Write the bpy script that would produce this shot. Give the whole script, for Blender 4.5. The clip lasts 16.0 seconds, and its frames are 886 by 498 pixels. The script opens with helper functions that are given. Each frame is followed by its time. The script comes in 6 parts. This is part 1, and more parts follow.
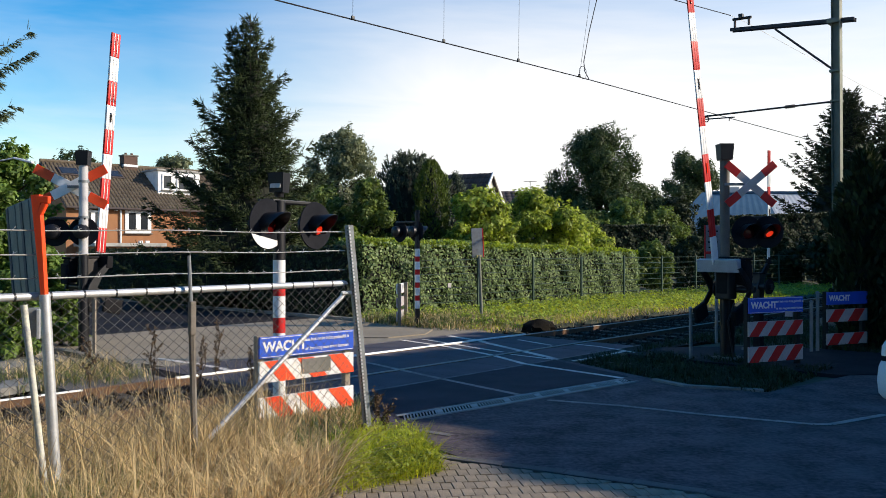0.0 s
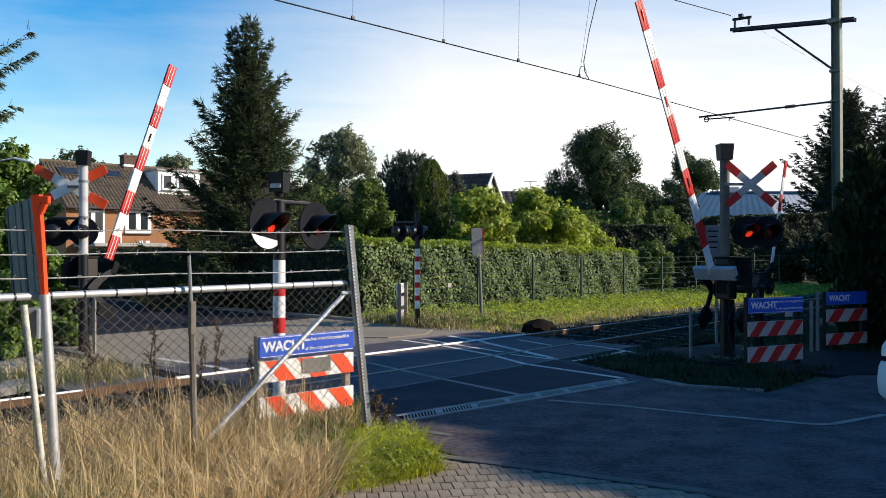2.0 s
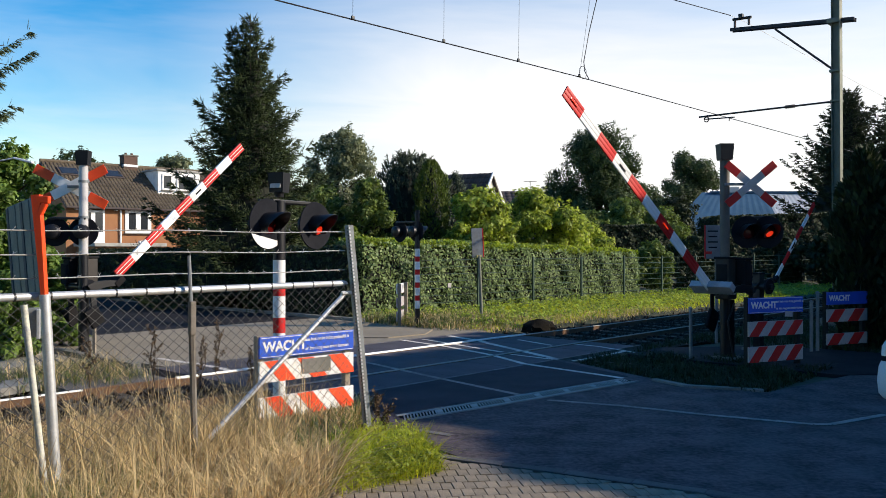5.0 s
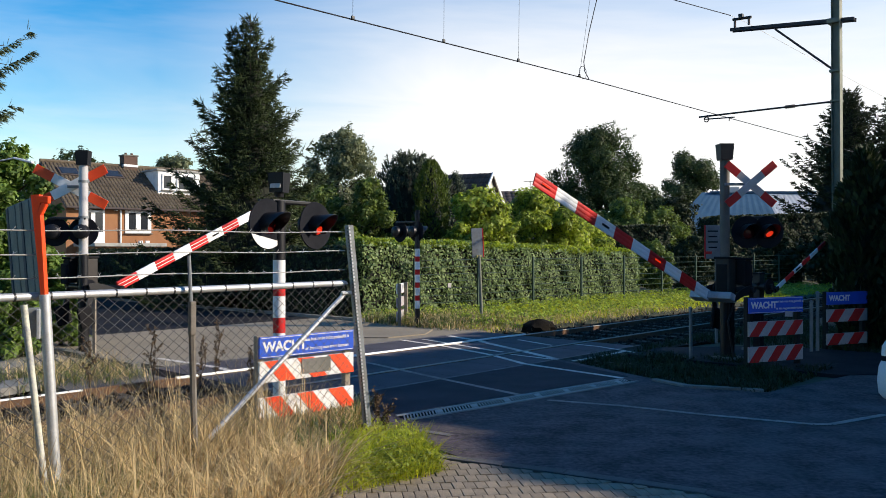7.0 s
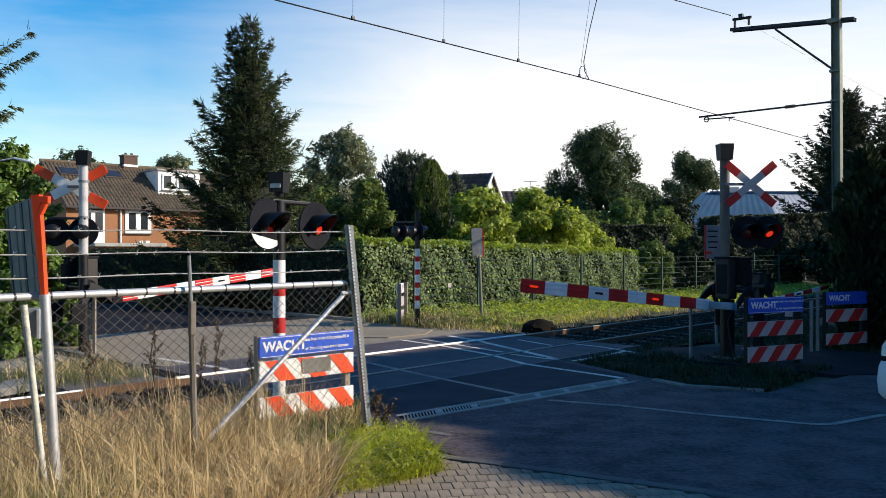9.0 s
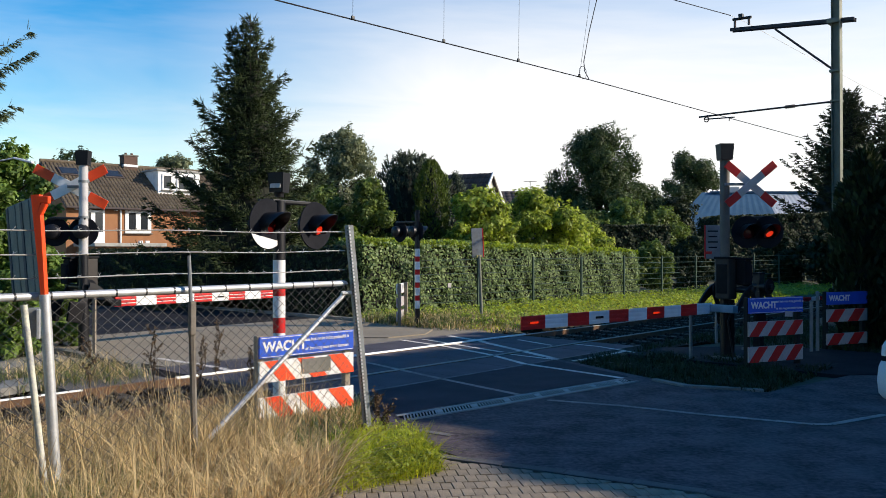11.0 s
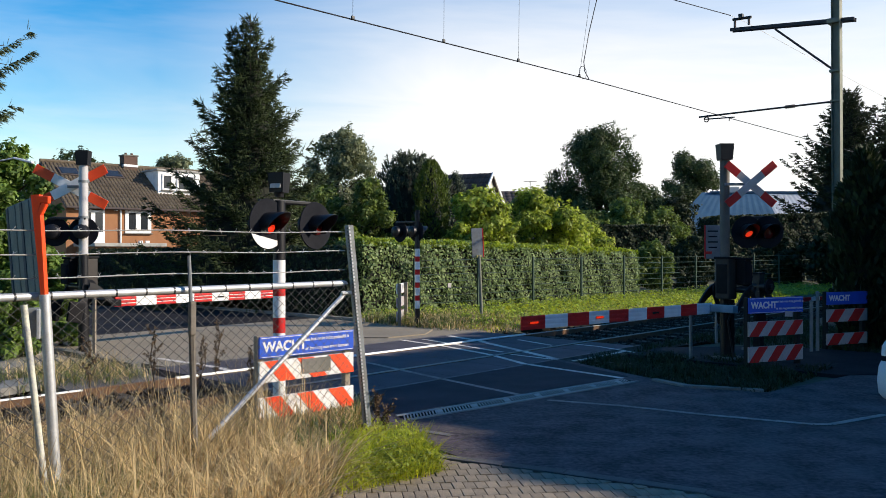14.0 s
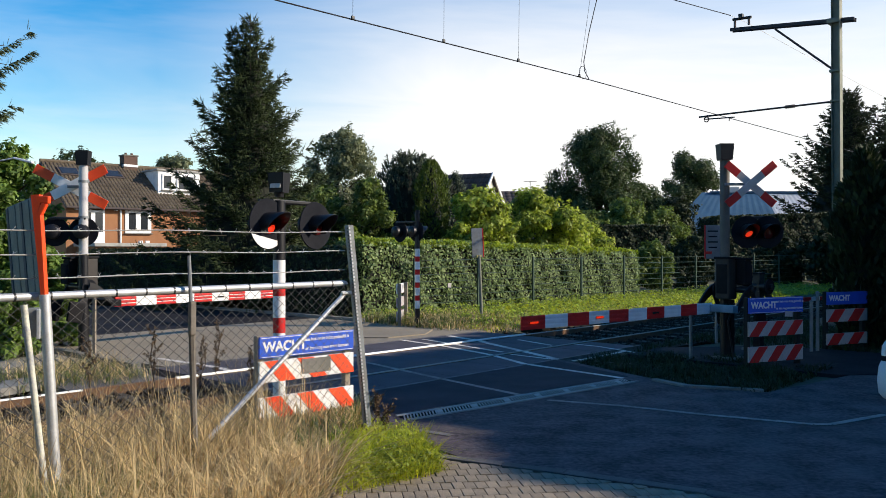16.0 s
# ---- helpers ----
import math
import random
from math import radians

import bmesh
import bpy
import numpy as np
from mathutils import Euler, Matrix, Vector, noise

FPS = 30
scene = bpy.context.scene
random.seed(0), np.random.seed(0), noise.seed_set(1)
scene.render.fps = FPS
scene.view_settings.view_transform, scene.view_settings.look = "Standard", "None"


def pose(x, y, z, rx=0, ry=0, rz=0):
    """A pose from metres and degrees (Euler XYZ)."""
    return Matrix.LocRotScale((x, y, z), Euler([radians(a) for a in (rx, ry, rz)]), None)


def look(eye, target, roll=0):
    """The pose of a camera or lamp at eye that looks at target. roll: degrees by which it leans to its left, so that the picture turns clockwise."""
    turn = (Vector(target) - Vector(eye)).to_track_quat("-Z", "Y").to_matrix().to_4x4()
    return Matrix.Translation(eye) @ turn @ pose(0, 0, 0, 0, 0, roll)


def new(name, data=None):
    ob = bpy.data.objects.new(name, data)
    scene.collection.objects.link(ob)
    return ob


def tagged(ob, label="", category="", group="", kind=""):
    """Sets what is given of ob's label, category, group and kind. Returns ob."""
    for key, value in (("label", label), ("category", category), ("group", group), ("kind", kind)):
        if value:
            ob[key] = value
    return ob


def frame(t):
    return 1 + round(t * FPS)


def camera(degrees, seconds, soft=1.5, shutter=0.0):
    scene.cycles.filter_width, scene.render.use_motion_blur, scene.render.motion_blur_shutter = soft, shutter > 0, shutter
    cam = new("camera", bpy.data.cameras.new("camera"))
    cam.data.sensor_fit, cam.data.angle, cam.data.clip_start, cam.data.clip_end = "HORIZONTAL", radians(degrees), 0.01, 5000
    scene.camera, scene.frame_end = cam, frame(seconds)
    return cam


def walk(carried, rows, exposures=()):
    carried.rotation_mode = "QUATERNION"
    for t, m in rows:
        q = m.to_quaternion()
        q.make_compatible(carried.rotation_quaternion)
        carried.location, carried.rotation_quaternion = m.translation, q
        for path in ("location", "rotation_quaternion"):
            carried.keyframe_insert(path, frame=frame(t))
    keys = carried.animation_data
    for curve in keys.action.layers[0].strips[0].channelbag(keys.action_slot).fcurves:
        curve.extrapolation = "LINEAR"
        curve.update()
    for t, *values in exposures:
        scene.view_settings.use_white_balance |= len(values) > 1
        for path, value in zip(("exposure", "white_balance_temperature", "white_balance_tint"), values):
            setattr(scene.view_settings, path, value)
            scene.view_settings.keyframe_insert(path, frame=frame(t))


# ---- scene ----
# camera: it stands still on a tripod beside the road
cam = camera(56.8, 16.0, soft=0.55)
STAND = pose(0, 0, 1.75, 90, 0, 0)
walk(cam, [(0.0, STAND), (16.0, STAND)], exposures=[(0.0, 0.28, 6800, 11.0), (16.0, 0.28, 6800, 11.0)])

# low afternoon sun from the right, thin cirrus over a blue sky
SUN_AZ, SUN_EL = 93.0, 25.0
world = bpy.data.worlds.new("sky")
scene.world = world
world.use_nodes = True
wn, wl = world.node_tree.nodes, world.node_tree.links
wn.clear()
w_out = wn.new("ShaderNodeOutputWorld")
w_bg = wn.new("ShaderNodeBackground")
w_bg.inputs["Strength"].default_value = 0.085
w_sky = wn.new("ShaderNodeTexSky")
w_sky.sky_type, w_sky.sun_disc = "NISHITA", False
w_sky.sun_elevation, w_sky.sun_rotation = radians(SUN_EL), radians(SUN_AZ)
w_sky.air_density, w_sky.dust_density, w_sky.ozone_density = 1.2, 0.1, 2.5
w_co = wn.new("ShaderNodeTexCoord")
w_map = wn.new("ShaderNodeMapping")
w_map.inputs["Rotation"].default_value = (0.0, radians(14), 0.0)
w_map.inputs["Scale"].default_value = (1.3, 1.3, 7.0)
w_noise = wn.new("ShaderNodeTexNoise")
w_noise.inputs["Scale"].default_value = 1.7
w_noise.inputs["Detail"].default_value = 5.0
w_noise.inputs["Roughness"].default_value = 0.58
w_noise.inputs["Distortion"].default_value = 0.5
w_ramp = wn.new("ShaderNodeValToRGB")
w_ramp.color_ramp.elements[0].position, w_ramp.color_ramp.elements[1].position = 0.42, 0.68
# haze and cloud thicken towards the sun's side
w_dot = wn.new("ShaderNodeVectorMath")
w_dot.operation = "DOT_PRODUCT"
w_dot.inputs[1].default_value = (math.sin(radians(SUN_AZ)), math.cos(radians(SUN_AZ)), 0.0)
w_veil = wn.new("ShaderNodeMapRange")
w_veil.inputs["From Min"].default_value, w_veil.inputs["From Max"].default_value = -0.37, -0.05
w_veil.inputs["To Min"].default_value, w_veil.inputs["To Max"].default_value = 0.0, 0.95
w_low = wn.new("ShaderNodeSeparateXYZ")
w_lowr = wn.new("ShaderNodeMapRange")
w_lowr.inputs["From Min"].default_value, w_lowr.inputs["From Max"].default_value = 0.38, 0.18
w_lowr.inputs["To Min"].default_value, w_lowr.inputs["To Max"].default_value = 0.0, 1.0
# streaks of cirrus lie low, the zenith is clear
w_alt = wn.new("ShaderNodeMapRange")
w_alt.inputs["From Min"].default_value, w_alt.inputs["From Max"].default_value = 0.10, 0.40
w_alt.inputs["To Min"].default_value, w_alt.inputs["To Max"].default_value = 0.34, 0.05
w_str = wn.new("ShaderNodeMath")
w_str.operation = "MULTIPLY"
w_add = wn.new("ShaderNodeMath")
w_add.operation = "MULTIPLY"
w_sum = wn.new("ShaderNodeMath")
w_sum.operation, w_sum.use_clamp = "ADD", True
w_mul = wn.new("ShaderNodeMath")
w_mul.operation, w_mul.use_clamp = "MULTIPLY", True
w_mul.inputs[1].default_value = 0.9
w_mix = wn.new("ShaderNodeMix")
w_mix.data_type = "RGBA"
w_mix.inputs["B"].default_value = (10.9, 10.9, 11.0, 1.0)
wl.new(w_co.outputs["Generated"], w_map.inputs["Vector"])
wl.new(w_map.outputs["Vector"], w_noise.inputs["Vector"])
wl.new(w_noise.outputs["Fac"], w_ramp.inputs["Fac"])
wl.new(w_co.outputs["Generated"], w_dot.inputs[0])
wl.new(w_co.outputs["Generated"], w_low.inputs["Vector"])
wl.new(w_low.outputs["Z"], w_lowr.inputs["Value"])
wl.new(w_dot.outputs["Value"], w_veil.inputs["Value"])
wl.new(w_veil.outputs["Result"], w_add.inputs[0])
wl.new(w_lowr.outputs["Result"], w_add.inputs[1])
wl.new(w_add.outputs["Value"], w_sum.inputs[0])
wl.new(w_low.outputs["Z"], w_alt.inputs["Value"])
wl.new(w_ramp.outputs["Color"], w_str.inputs[0])
wl.new(w_alt.outputs["Result"], w_str.inputs[1])
wl.new(w_str.outputs["Value"], w_sum.inputs[1])
wl.new(w_sum.outputs["Value"], w_mul.inputs[0])
wl.new(w_mul.outputs["Value"], w_mix.inputs["Factor"])
w_vivid = wn.new("ShaderNodeHueSaturation")
w_vivid.inputs["Saturation"].default_value, w_vivid.inputs["Value"].default_value = 1.62, 1.82
w_vivid.inputs["Hue"].default_value = 0.507
wl.new(w_sky.outputs["Color"], w_vivid.inputs["Color"])
wl.new(w_vivid.outputs["Color"], w_mix.inputs["A"])
wl.new(w_mix.outputs["Result"], w_bg.inputs["Color"])
wl.new(w_bg.outputs["Background"], w_out.inputs["Surface"])

sun = new("sun", bpy.data.lights.new("sun", "SUN"))
sun.data.energy, sun.data.angle, sun.data.color = 5.0, radians(0.53), (1.0, 0.91, 0.76)
SUN_DIR = Vector((math.sin(radians(SUN_AZ)) * math.cos(radians(SUN_EL)),
                  math.cos(radians(SUN_AZ)) * math.cos(radians(SUN_EL)), math.sin(radians(SUN_EL))))
sun.matrix_world = look(SUN_DIR * 60, (0, 0, 0))


# ---- materials ----
def mat(name, a, b=None, rough=0.7, metal=0.0, scale=6.0, fine=60.0, bump=0.15, per=0.0, gloss=0.5, dirt=None, dirt_amt=0.0,
        emit=None, emit_power=0.0):
    """Two tones mixed by coarse and fine noise, with relief, dirt and a shift from piece to piece."""
    b = b or tuple(c * 0.8 for c in a)
    m = bpy.data.materials.new(name)
    m.use_nodes = True
    n, l = m.node_tree.nodes, m.node_tree.links
    p = n["Principled BSDF"]
    co = n.new("ShaderNodeTexCoord")
    n1, n2 = n.new("ShaderNodeTexNoise"), n.new("ShaderNodeTexNoise")
    n1.inputs["Scale"].default_value, n1.inputs["Detail"].default_value = scale, 6.0
    n2.inputs["Scale"].default_value, n2.inputs["Detail"].default_value = fine, 4.0
    for t in (n1, n2):
        l.new(co.outputs["Object"], t.inputs["Vector"])
    av = n.new("ShaderNodeMath")
    av.operation = "MULTIPLY_ADD"
    av.inputs[1].default_value = 0.5
    l.new(n2.outputs["Fac"], av.inputs[0])
    half = n.new("ShaderNodeMath")
    half.operation = "MULTIPLY"
    half.inputs[1].default_value = 0.5
    l.new(n1.outputs["Fac"], half.inputs[0])
    l.new(half.outputs["Value"], av.inputs[2])
    mr = n.new("ShaderNodeMapRange")
    mr.inputs["From Min"].default_value, mr.inputs["From Max"].default_value = 0.39, 0.61
    l.new(av.outputs["Value"], mr.inputs["Value"])
    mx = n.new("ShaderNodeMix")
    mx.data_type = "RGBA"
    mx.inputs["A"].default_value, mx.inputs["B"].default_value = (*a, 1), (*b, 1)
    l.new(mr.outputs["Result"], mx.inputs["Factor"])
    col = mx.outputs["Result"]
    if dirt:
        n3 = n.new("ShaderNodeTexNoise")
        n3.inputs["Scale"].default_value, n3.inputs["Detail"].default_value = scale * 0.37, 8.0
        n3.inputs["Roughness"].default_value = 0.65
        l.new(co.outputs["Object"], n3.inputs["Vector"])
        r3 = n.new("ShaderNodeMapRange")
        r3.inputs["From Min"].default_value, r3.inputs["From Max"].default_value = 0.48, 0.72
        r3.inputs["To Max"].default_value = dirt_amt
        l.new(n3.outputs["Fac"], r3.inputs["Value"])
        m3 = n.new("ShaderNodeMix")
        m3.data_type = "RGBA"
        m3.inputs["B"].default_value = (*dirt, 1)
        l.new(r3.outputs["Result"], m3.inputs["Factor"])
        l.new(col, m3.inputs["A"])
        col = m3.outputs["Result"]
    if per:
        oi = n.new("ShaderNodeObjectInfo")
        ge = n.new("ShaderNodeNewGeometry")
        ad = n.new("ShaderNodeMath")
        ad.operation = "ADD"
        l.new(oi.outputs["Random"], ad.inputs[0])
        l.new(ge.outputs["Random Per Island"], ad.inputs[1])
        pr = n.new("ShaderNodeMapRange")
        pr.inputs["From Max"].default_value = 2.0
        pr.inputs["To Min"].default_value, pr.inputs["To Max"].default_value = 1 - per, 1 + per
        l.new(ad.outputs["Value"], pr.inputs["Value"])
        hs = n.new("ShaderNodeHueSaturation")
        l.new(pr.outputs["Result"], hs.inputs["Value"])
        l.new(col, hs.inputs["Color"])
        col = hs.outputs["Color"]
    l.new(col, p.inputs["Base Color"])
    rr = n.new("ShaderNodeMapRange")
    rr.inputs["To Min"].default_value, rr.inputs["To Max"].default_value = max(0.02, rough - 0.1), min(1, rough + 0.1)
    l.new(n1.outputs["Fac"], rr.inputs["Value"])
    l.new(rr.outputs["Result"], p.inputs["Roughness"])
    p.inputs["Metallic"].default_value = metal
    p.inputs["Specular IOR Level"].default_value = gloss
    if bump:
        bp = n.new("ShaderNodeBump")
        bp.inputs["Strength"].default_value, bp.inputs["Distance"].default_value = bump, 0.02
        l.new(av.outputs["Value"], bp.inputs["Height"])
        l.new(bp.outputs["Normal"], p.inputs["Normal"])
    if emit:
        p.inputs["Emission Color"].default_value = (*emit, 1)
        p.inputs["Emission Strength"].default_value = emit_power
    return m


def leaf_mat(name, dark, light, through_light=0.35, rough=0.55):
    """Leaves: tone from leaf to leaf and from bough to bough, with light passing through."""
    m = bpy.data.materials.new(name)
    m.use_nodes = True
    n, l = m.node_tree.nodes, m.node_tree.links
    p, out = n["Principled BSDF"], n["Material Output"]
    ge, co = n.new("ShaderNodeNewGeometry"), n.new("ShaderNodeTexCoord")
    ns = n.new("ShaderNodeTexNoise")
    ns.inputs["Scale"].default_value, ns.inputs["Detail"].default_value = 1.3, 3.0
    l.new(co.outputs["Object"], ns.inputs["Vector"])
    ad = n.new("ShaderNodeMath")
    ad.operation = "ADD"
    l.new(ge.outputs["Random Per Island"], ad.inputs[0])
    l.new(ns.outputs["Fac"], ad.inputs[1])
    mr = n.new("ShaderNodeMapRange")
    mr.inputs["From Min"].default_value, mr.inputs["From Max"].default_value = 0.35, 1.5
    l.new(ad.outputs["Value"], mr.inputs["Value"])
    mx = n.new("ShaderNodeMix")
    mx.data_type = "RGBA"
    mx.inputs["A"].default_value, mx.inputs["B"].default_value = (*dark, 1), (*light, 1)
    l.new(mr.outputs["Result"], mx.inputs["Factor"])
    l.new(mx.outputs["Result"], p.inputs["Base Color"])
    p.inputs["Roughness"].default_value = rough
    p.inputs["Specular IOR Level"].default_value = 0.35
    tr = n.new("ShaderNodeBsdfTranslucent")
    hs = n.new("ShaderNodeHueSaturation")
    hs.inputs["Saturation"].default_value, hs.inputs["Value"].default_value = 1.1, 1.5
    l.new(mx.outputs["Result"], hs.inputs["Color"])
    l.new(hs.outputs["Color"], tr.inputs["Color"])
    ms = n.new("ShaderNodeMixShader")
    ms.inputs["Fac"].default_value = through_light
    l.new(p.outputs["BSDF"], ms.inputs[1])
    l.new(tr.outputs["BSDF"], ms.inputs[2])
    l.new(ms.outputs["Shader"], out.inputs["Surface"])
    return m


GRASS_SOIL = mat("grass_soil", (0.045, 0.052, 0.020), (0.07, 0.06, 0.034), 0.95, scale=0.6, fine=14, bump=0.6, dirt=(0.09, 0.075, 0.05), dirt_amt=0.7)
ASPHALT = mat("asphalt", (0.128, 0.098, 0.103), (0.034, 0.026, 0.029), 0.85, scale=2.6, fine=20, bump=0.7, dirt=(0.085, 0.084, 0.084), dirt_amt=0.7, gloss=0.25)
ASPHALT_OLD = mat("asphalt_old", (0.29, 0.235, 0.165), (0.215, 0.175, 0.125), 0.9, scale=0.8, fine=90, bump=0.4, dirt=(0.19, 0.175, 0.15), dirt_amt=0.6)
PANEL = mat("crossing_panel", (0.082, 0.072, 0.084), (0.062, 0.055, 0.065), 0.75, gloss=0.3, scale=2.0, fine=80, bump=0.2, per=0.12, dirt=(0.06, 0.06, 0.062), dirt_amt=0.5)
CONCRETE = mat("concrete", (0.42, 0.41, 0.38), (0.31, 0.30, 0.28), 0.9, scale=3, fine=70, bump=0.3, per=0.15, dirt=(0.16, 0.15, 0.12), dirt_amt=0.7)
CONCRETE_DARK = mat("concrete_dark", (0.22, 0.21, 0.19), (0.15, 0.145, 0.13), 0.9, scale=3, fine=70, bump=0.3, per=0.2, dirt=(0.08, 0.08, 0.06), dirt_amt=0.7)
PAVER = mat("brick_paver", (0.275, 0.215, 0.150), (0.20, 0.158, 0.112), 0.88, scale=7, fine=60, bump=0.4, per=0.4, dirt=(0.13, 0.12, 0.10), dirt_amt=0.5)
JOINT_SAND = mat("joint_sand", (0.12, 0.10, 0.075), (0.08, 0.068, 0.052), 0.95, scale=10, fine=120, bump=0.4)
PAINT_LINE = mat("road_paint", (0.78, 0.70, 0.61), (0.58, 0.52, 0.45), 0.75, scale=5, fine=90, bump=0.1, dirt=(0.12, 0.12, 0.12), dirt_amt=0.8)
BALLAST = mat("ballast", (0.048, 0.037, 0.028), (0.026, 0.020, 0.015), 0.95, scale=4, fine=40, bump=0.4, per=0.35, gloss=0.08)
# rail heads: sun gleam put into the pale colour, shade into the other
RAIL_GLEAM = mat("rail_head", (0.86, 0.84, 0.80), (0.78, 0.76, 0.72), 0.45, 0.45, scale=8, fine=90, bump=0.02)
RAIL_SHADED = mat("rail_head_shaded", (0.42, 0.37, 0.31), (0.32, 0.28, 0.23), 0.8, 0.0, scale=8, fine=90, bump=0.05, gloss=0.2)
# post wood darkened: the shade near the conifers is in the colour
SHADED_WOOD = mat("shaded_wood", (0.035, 0.03, 0.026), (0.024, 0.021, 0.018), 0.85, scale=4, fine=50, bump=0.3, gloss=0.2)
FLAKED = mat("flaking_pipe_paint", (0.62, 0.60, 0.47), (0.40, 0.40, 0.40), 0.6, 0.1, scale=14, fine=70, bump=0.2, dirt=(0.05, 0.055, 0.10), dirt_amt=1.0)
RUST = mat("rail_rust", (0.15, 0.078, 0.04), (0.09, 0.048, 0.027), 0.9, scale=5, fine=60, bump=0.3)
SLEEPER = mat("sleeper_wood", (0.055, 0.043, 0.033), (0.035, 0.028, 0.022), 0.9, scale=4, fine=50, bump=0.4, per=0.2)
GALV = mat("galvanised", (0.60, 0.61, 0.62), (0.46, 0.47, 0.49), 0.5, 0.55, scale=9, fine=120, bump=0.05, dirt=(0.30, 0.28, 0.25), dirt_amt=0.5)
GALV_DARK = mat("galvanised_dull", (0.26, 0.28, 0.29), (0.19, 0.20, 0.21), 0.6, 0.4, scale=9, fine=120, bump=0.08, dirt=(0.16, 0.13, 0.10), dirt_amt=0.5)
MAST_STEEL = mat("mast_steel", (0.20, 0.21, 0.165), (0.15, 0.16, 0.125), 0.65, 0.2, scale=6, fine=90, bump=0.1, dirt=(0.14, 0.13, 0.11), dirt_amt=0.5)
MAST_DARK = mat("mast_dark_steel", (0.055, 0.052, 0.060), (0.04, 0.038, 0.045), 0.7, 0.1, scale=6, fine=90, bump=0.1, gloss=0.2)
BLACK = mat("black_enamel", (0.008, 0.008, 0.011), (0.012, 0.012, 0.015), 0.45, scale=5, fine=80, bump=0.05, dirt=(0.024, 0.024, 0.025), dirt_amt=0.5, gloss=0.4)
DISC_GREY = mat("weathered_black", (0.014, 0.015, 0.020), (0.010, 0.011, 0.015), 0.85, gloss=0.12, scale=4, fine=60, bump=0.05, dirt=(0.03, 0.03, 0.034), dirt_amt=0.4)
MACHINE = mat("machine_grey", (0.012, 0.0115, 0.013), (0.008, 0.0075, 0.009), 0.75, 0.0, scale=5, fine=70, bump=0.1, dirt=(0.02, 0.018, 0.017), dirt_amt=0.7, gloss=0.15)
BRACKET_GREY = mat("bracket_grey", (0.42, 0.44, 0.47), (0.33, 0.35, 0.38), 0.55, 0.2, scale=6, fine=80, bump=0.05, dirt=(0.2, 0.19, 0.18), dirt_amt=0.6)
POLE_GREY = mat("pole_grey", (0.55, 0.54, 0.55), (0.45, 0.44, 0.45), 0.55, 0.0, scale=5, fine=80, bump=0.05, dirt=(0.32, 0.31, 0.28), dirt_amt=0.6)
# darker copy of the pole grey: the right pole's shade is in it
POLE_SHADED = mat("pole_shaded", (0.125, 0.112, 0.10), (0.092, 0.083, 0.075), 0.6, 0.0, scale=5, fine=80, bump=0.05, dirt=(0.07, 0.065, 0.058), dirt_amt=0.6)
WHITE = mat("white_paint", (0.80, 0.80, 0.80), (0.72, 0.72, 0.72), 0.5, scale=5, fine=80, bump=0.04, dirt=(0.5, 0.49, 0.46), dirt_amt=0.5)
# white made greyer: shade on the right-hand boards and cross is in it
WHITE_GREYED = mat("greyed_white", (0.48, 0.44, 0.44), (0.38, 0.35, 0.35), 0.6, gloss=0.25, scale=5, fine=80, bump=0.04, dirt=(0.28, 0.26, 0.24), dirt_amt=0.6)
RED = mat("red_paint", (0.62, 0.022, 0.02), (0.52, 0.016, 0.016), 0.5, gloss=0.25, scale=5, fine=80, bump=0.04, dirt=(0.40, 0.05, 0.04), dirt_amt=0.4)
ORANGE = mat("fluorescent_orange", (0.93, 0.078, 0.009), (0.85, 0.062, 0.008), 0.5, scale=5, fine=80, bump=0.04, dirt=(0.6, 0.12, 0.04), dirt_amt=0.3)
BOARD_GREY = mat("grey_board", (0.27, 0.25, 0.26), (0.19, 0.18, 0.19), 0.7, gloss=0.2, scale=5, fine=60, bump=0.04, dirt=(0.12, 0.11, 0.11), dirt_amt=0.7)
BLUE = mat("sign_blue", (0.012, 0.09, 0.62), (0.010, 0.075, 0.52), 0.45, scale=4, fine=60, bump=0.03, dirt=(0.03, 0.10, 0.48), dirt_amt=0.5)
TEAL_BACK = mat("sign_back", (0.15, 0.195, 0.19), (0.11, 0.15, 0.15), 0.7, 0.0, scale=4, fine=60, bump=0.05, dirt=(0.08, 0.11, 0.10), dirt_amt=0.6, gloss=0.2)
LENS_ON = mat("red_lens_lit", (0.5, 0.01, 0.005), (0.4, 0.01, 0.005), 0.2, scale=40, fine=160, bump=0.2, emit=(1.0, 0.045, 0.010), emit_power=0.55)
LENS_OFF = mat("red_lens_dark", (0.10, 0.006, 0.004), (0.07, 0.005, 0.003), 0.15, scale=40, fine=160, bump=0.2)
BRICK = mat("house_brick", (0.33, 0.150, 0.068), (0.27, 0.122, 0.056), 0.9, scale=1.2, fine=25, bump=0.3, dirt=(0.20, 0.10, 0.065), dirt_amt=0.5)
BRICK_DARK = mat("chimney_brick", (0.11, 0.062, 0.045), (0.08, 0.045, 0.036), 0.9, scale=2, fine=25, bump=0.3)
ROOF_TILE = mat("roof_tile", (0.135, 0.102, 0.064), (0.085, 0.063, 0.042), 0.85, scale=1.5, fine=25, bump=0.3, per=0.25, dirt=(0.15, 0.14, 0.10), dirt_amt=0.5)
ROOF_DARK = mat("dark_roof_tile", (0.075, 0.055, 0.052), (0.055, 0.042, 0.04), 0.85, scale=1.5, fine=25, bump=0.3, per=0.2)
ROOF_METAL = mat("corrugated_roof", (0.55, 0.57, 0.60), (0.45, 0.47, 0.50), 0.55, 0.1, scale=1.0, fine=20, bump=0.1, dirt=(0.35, 0.34, 0.32), dirt_amt=0.5)
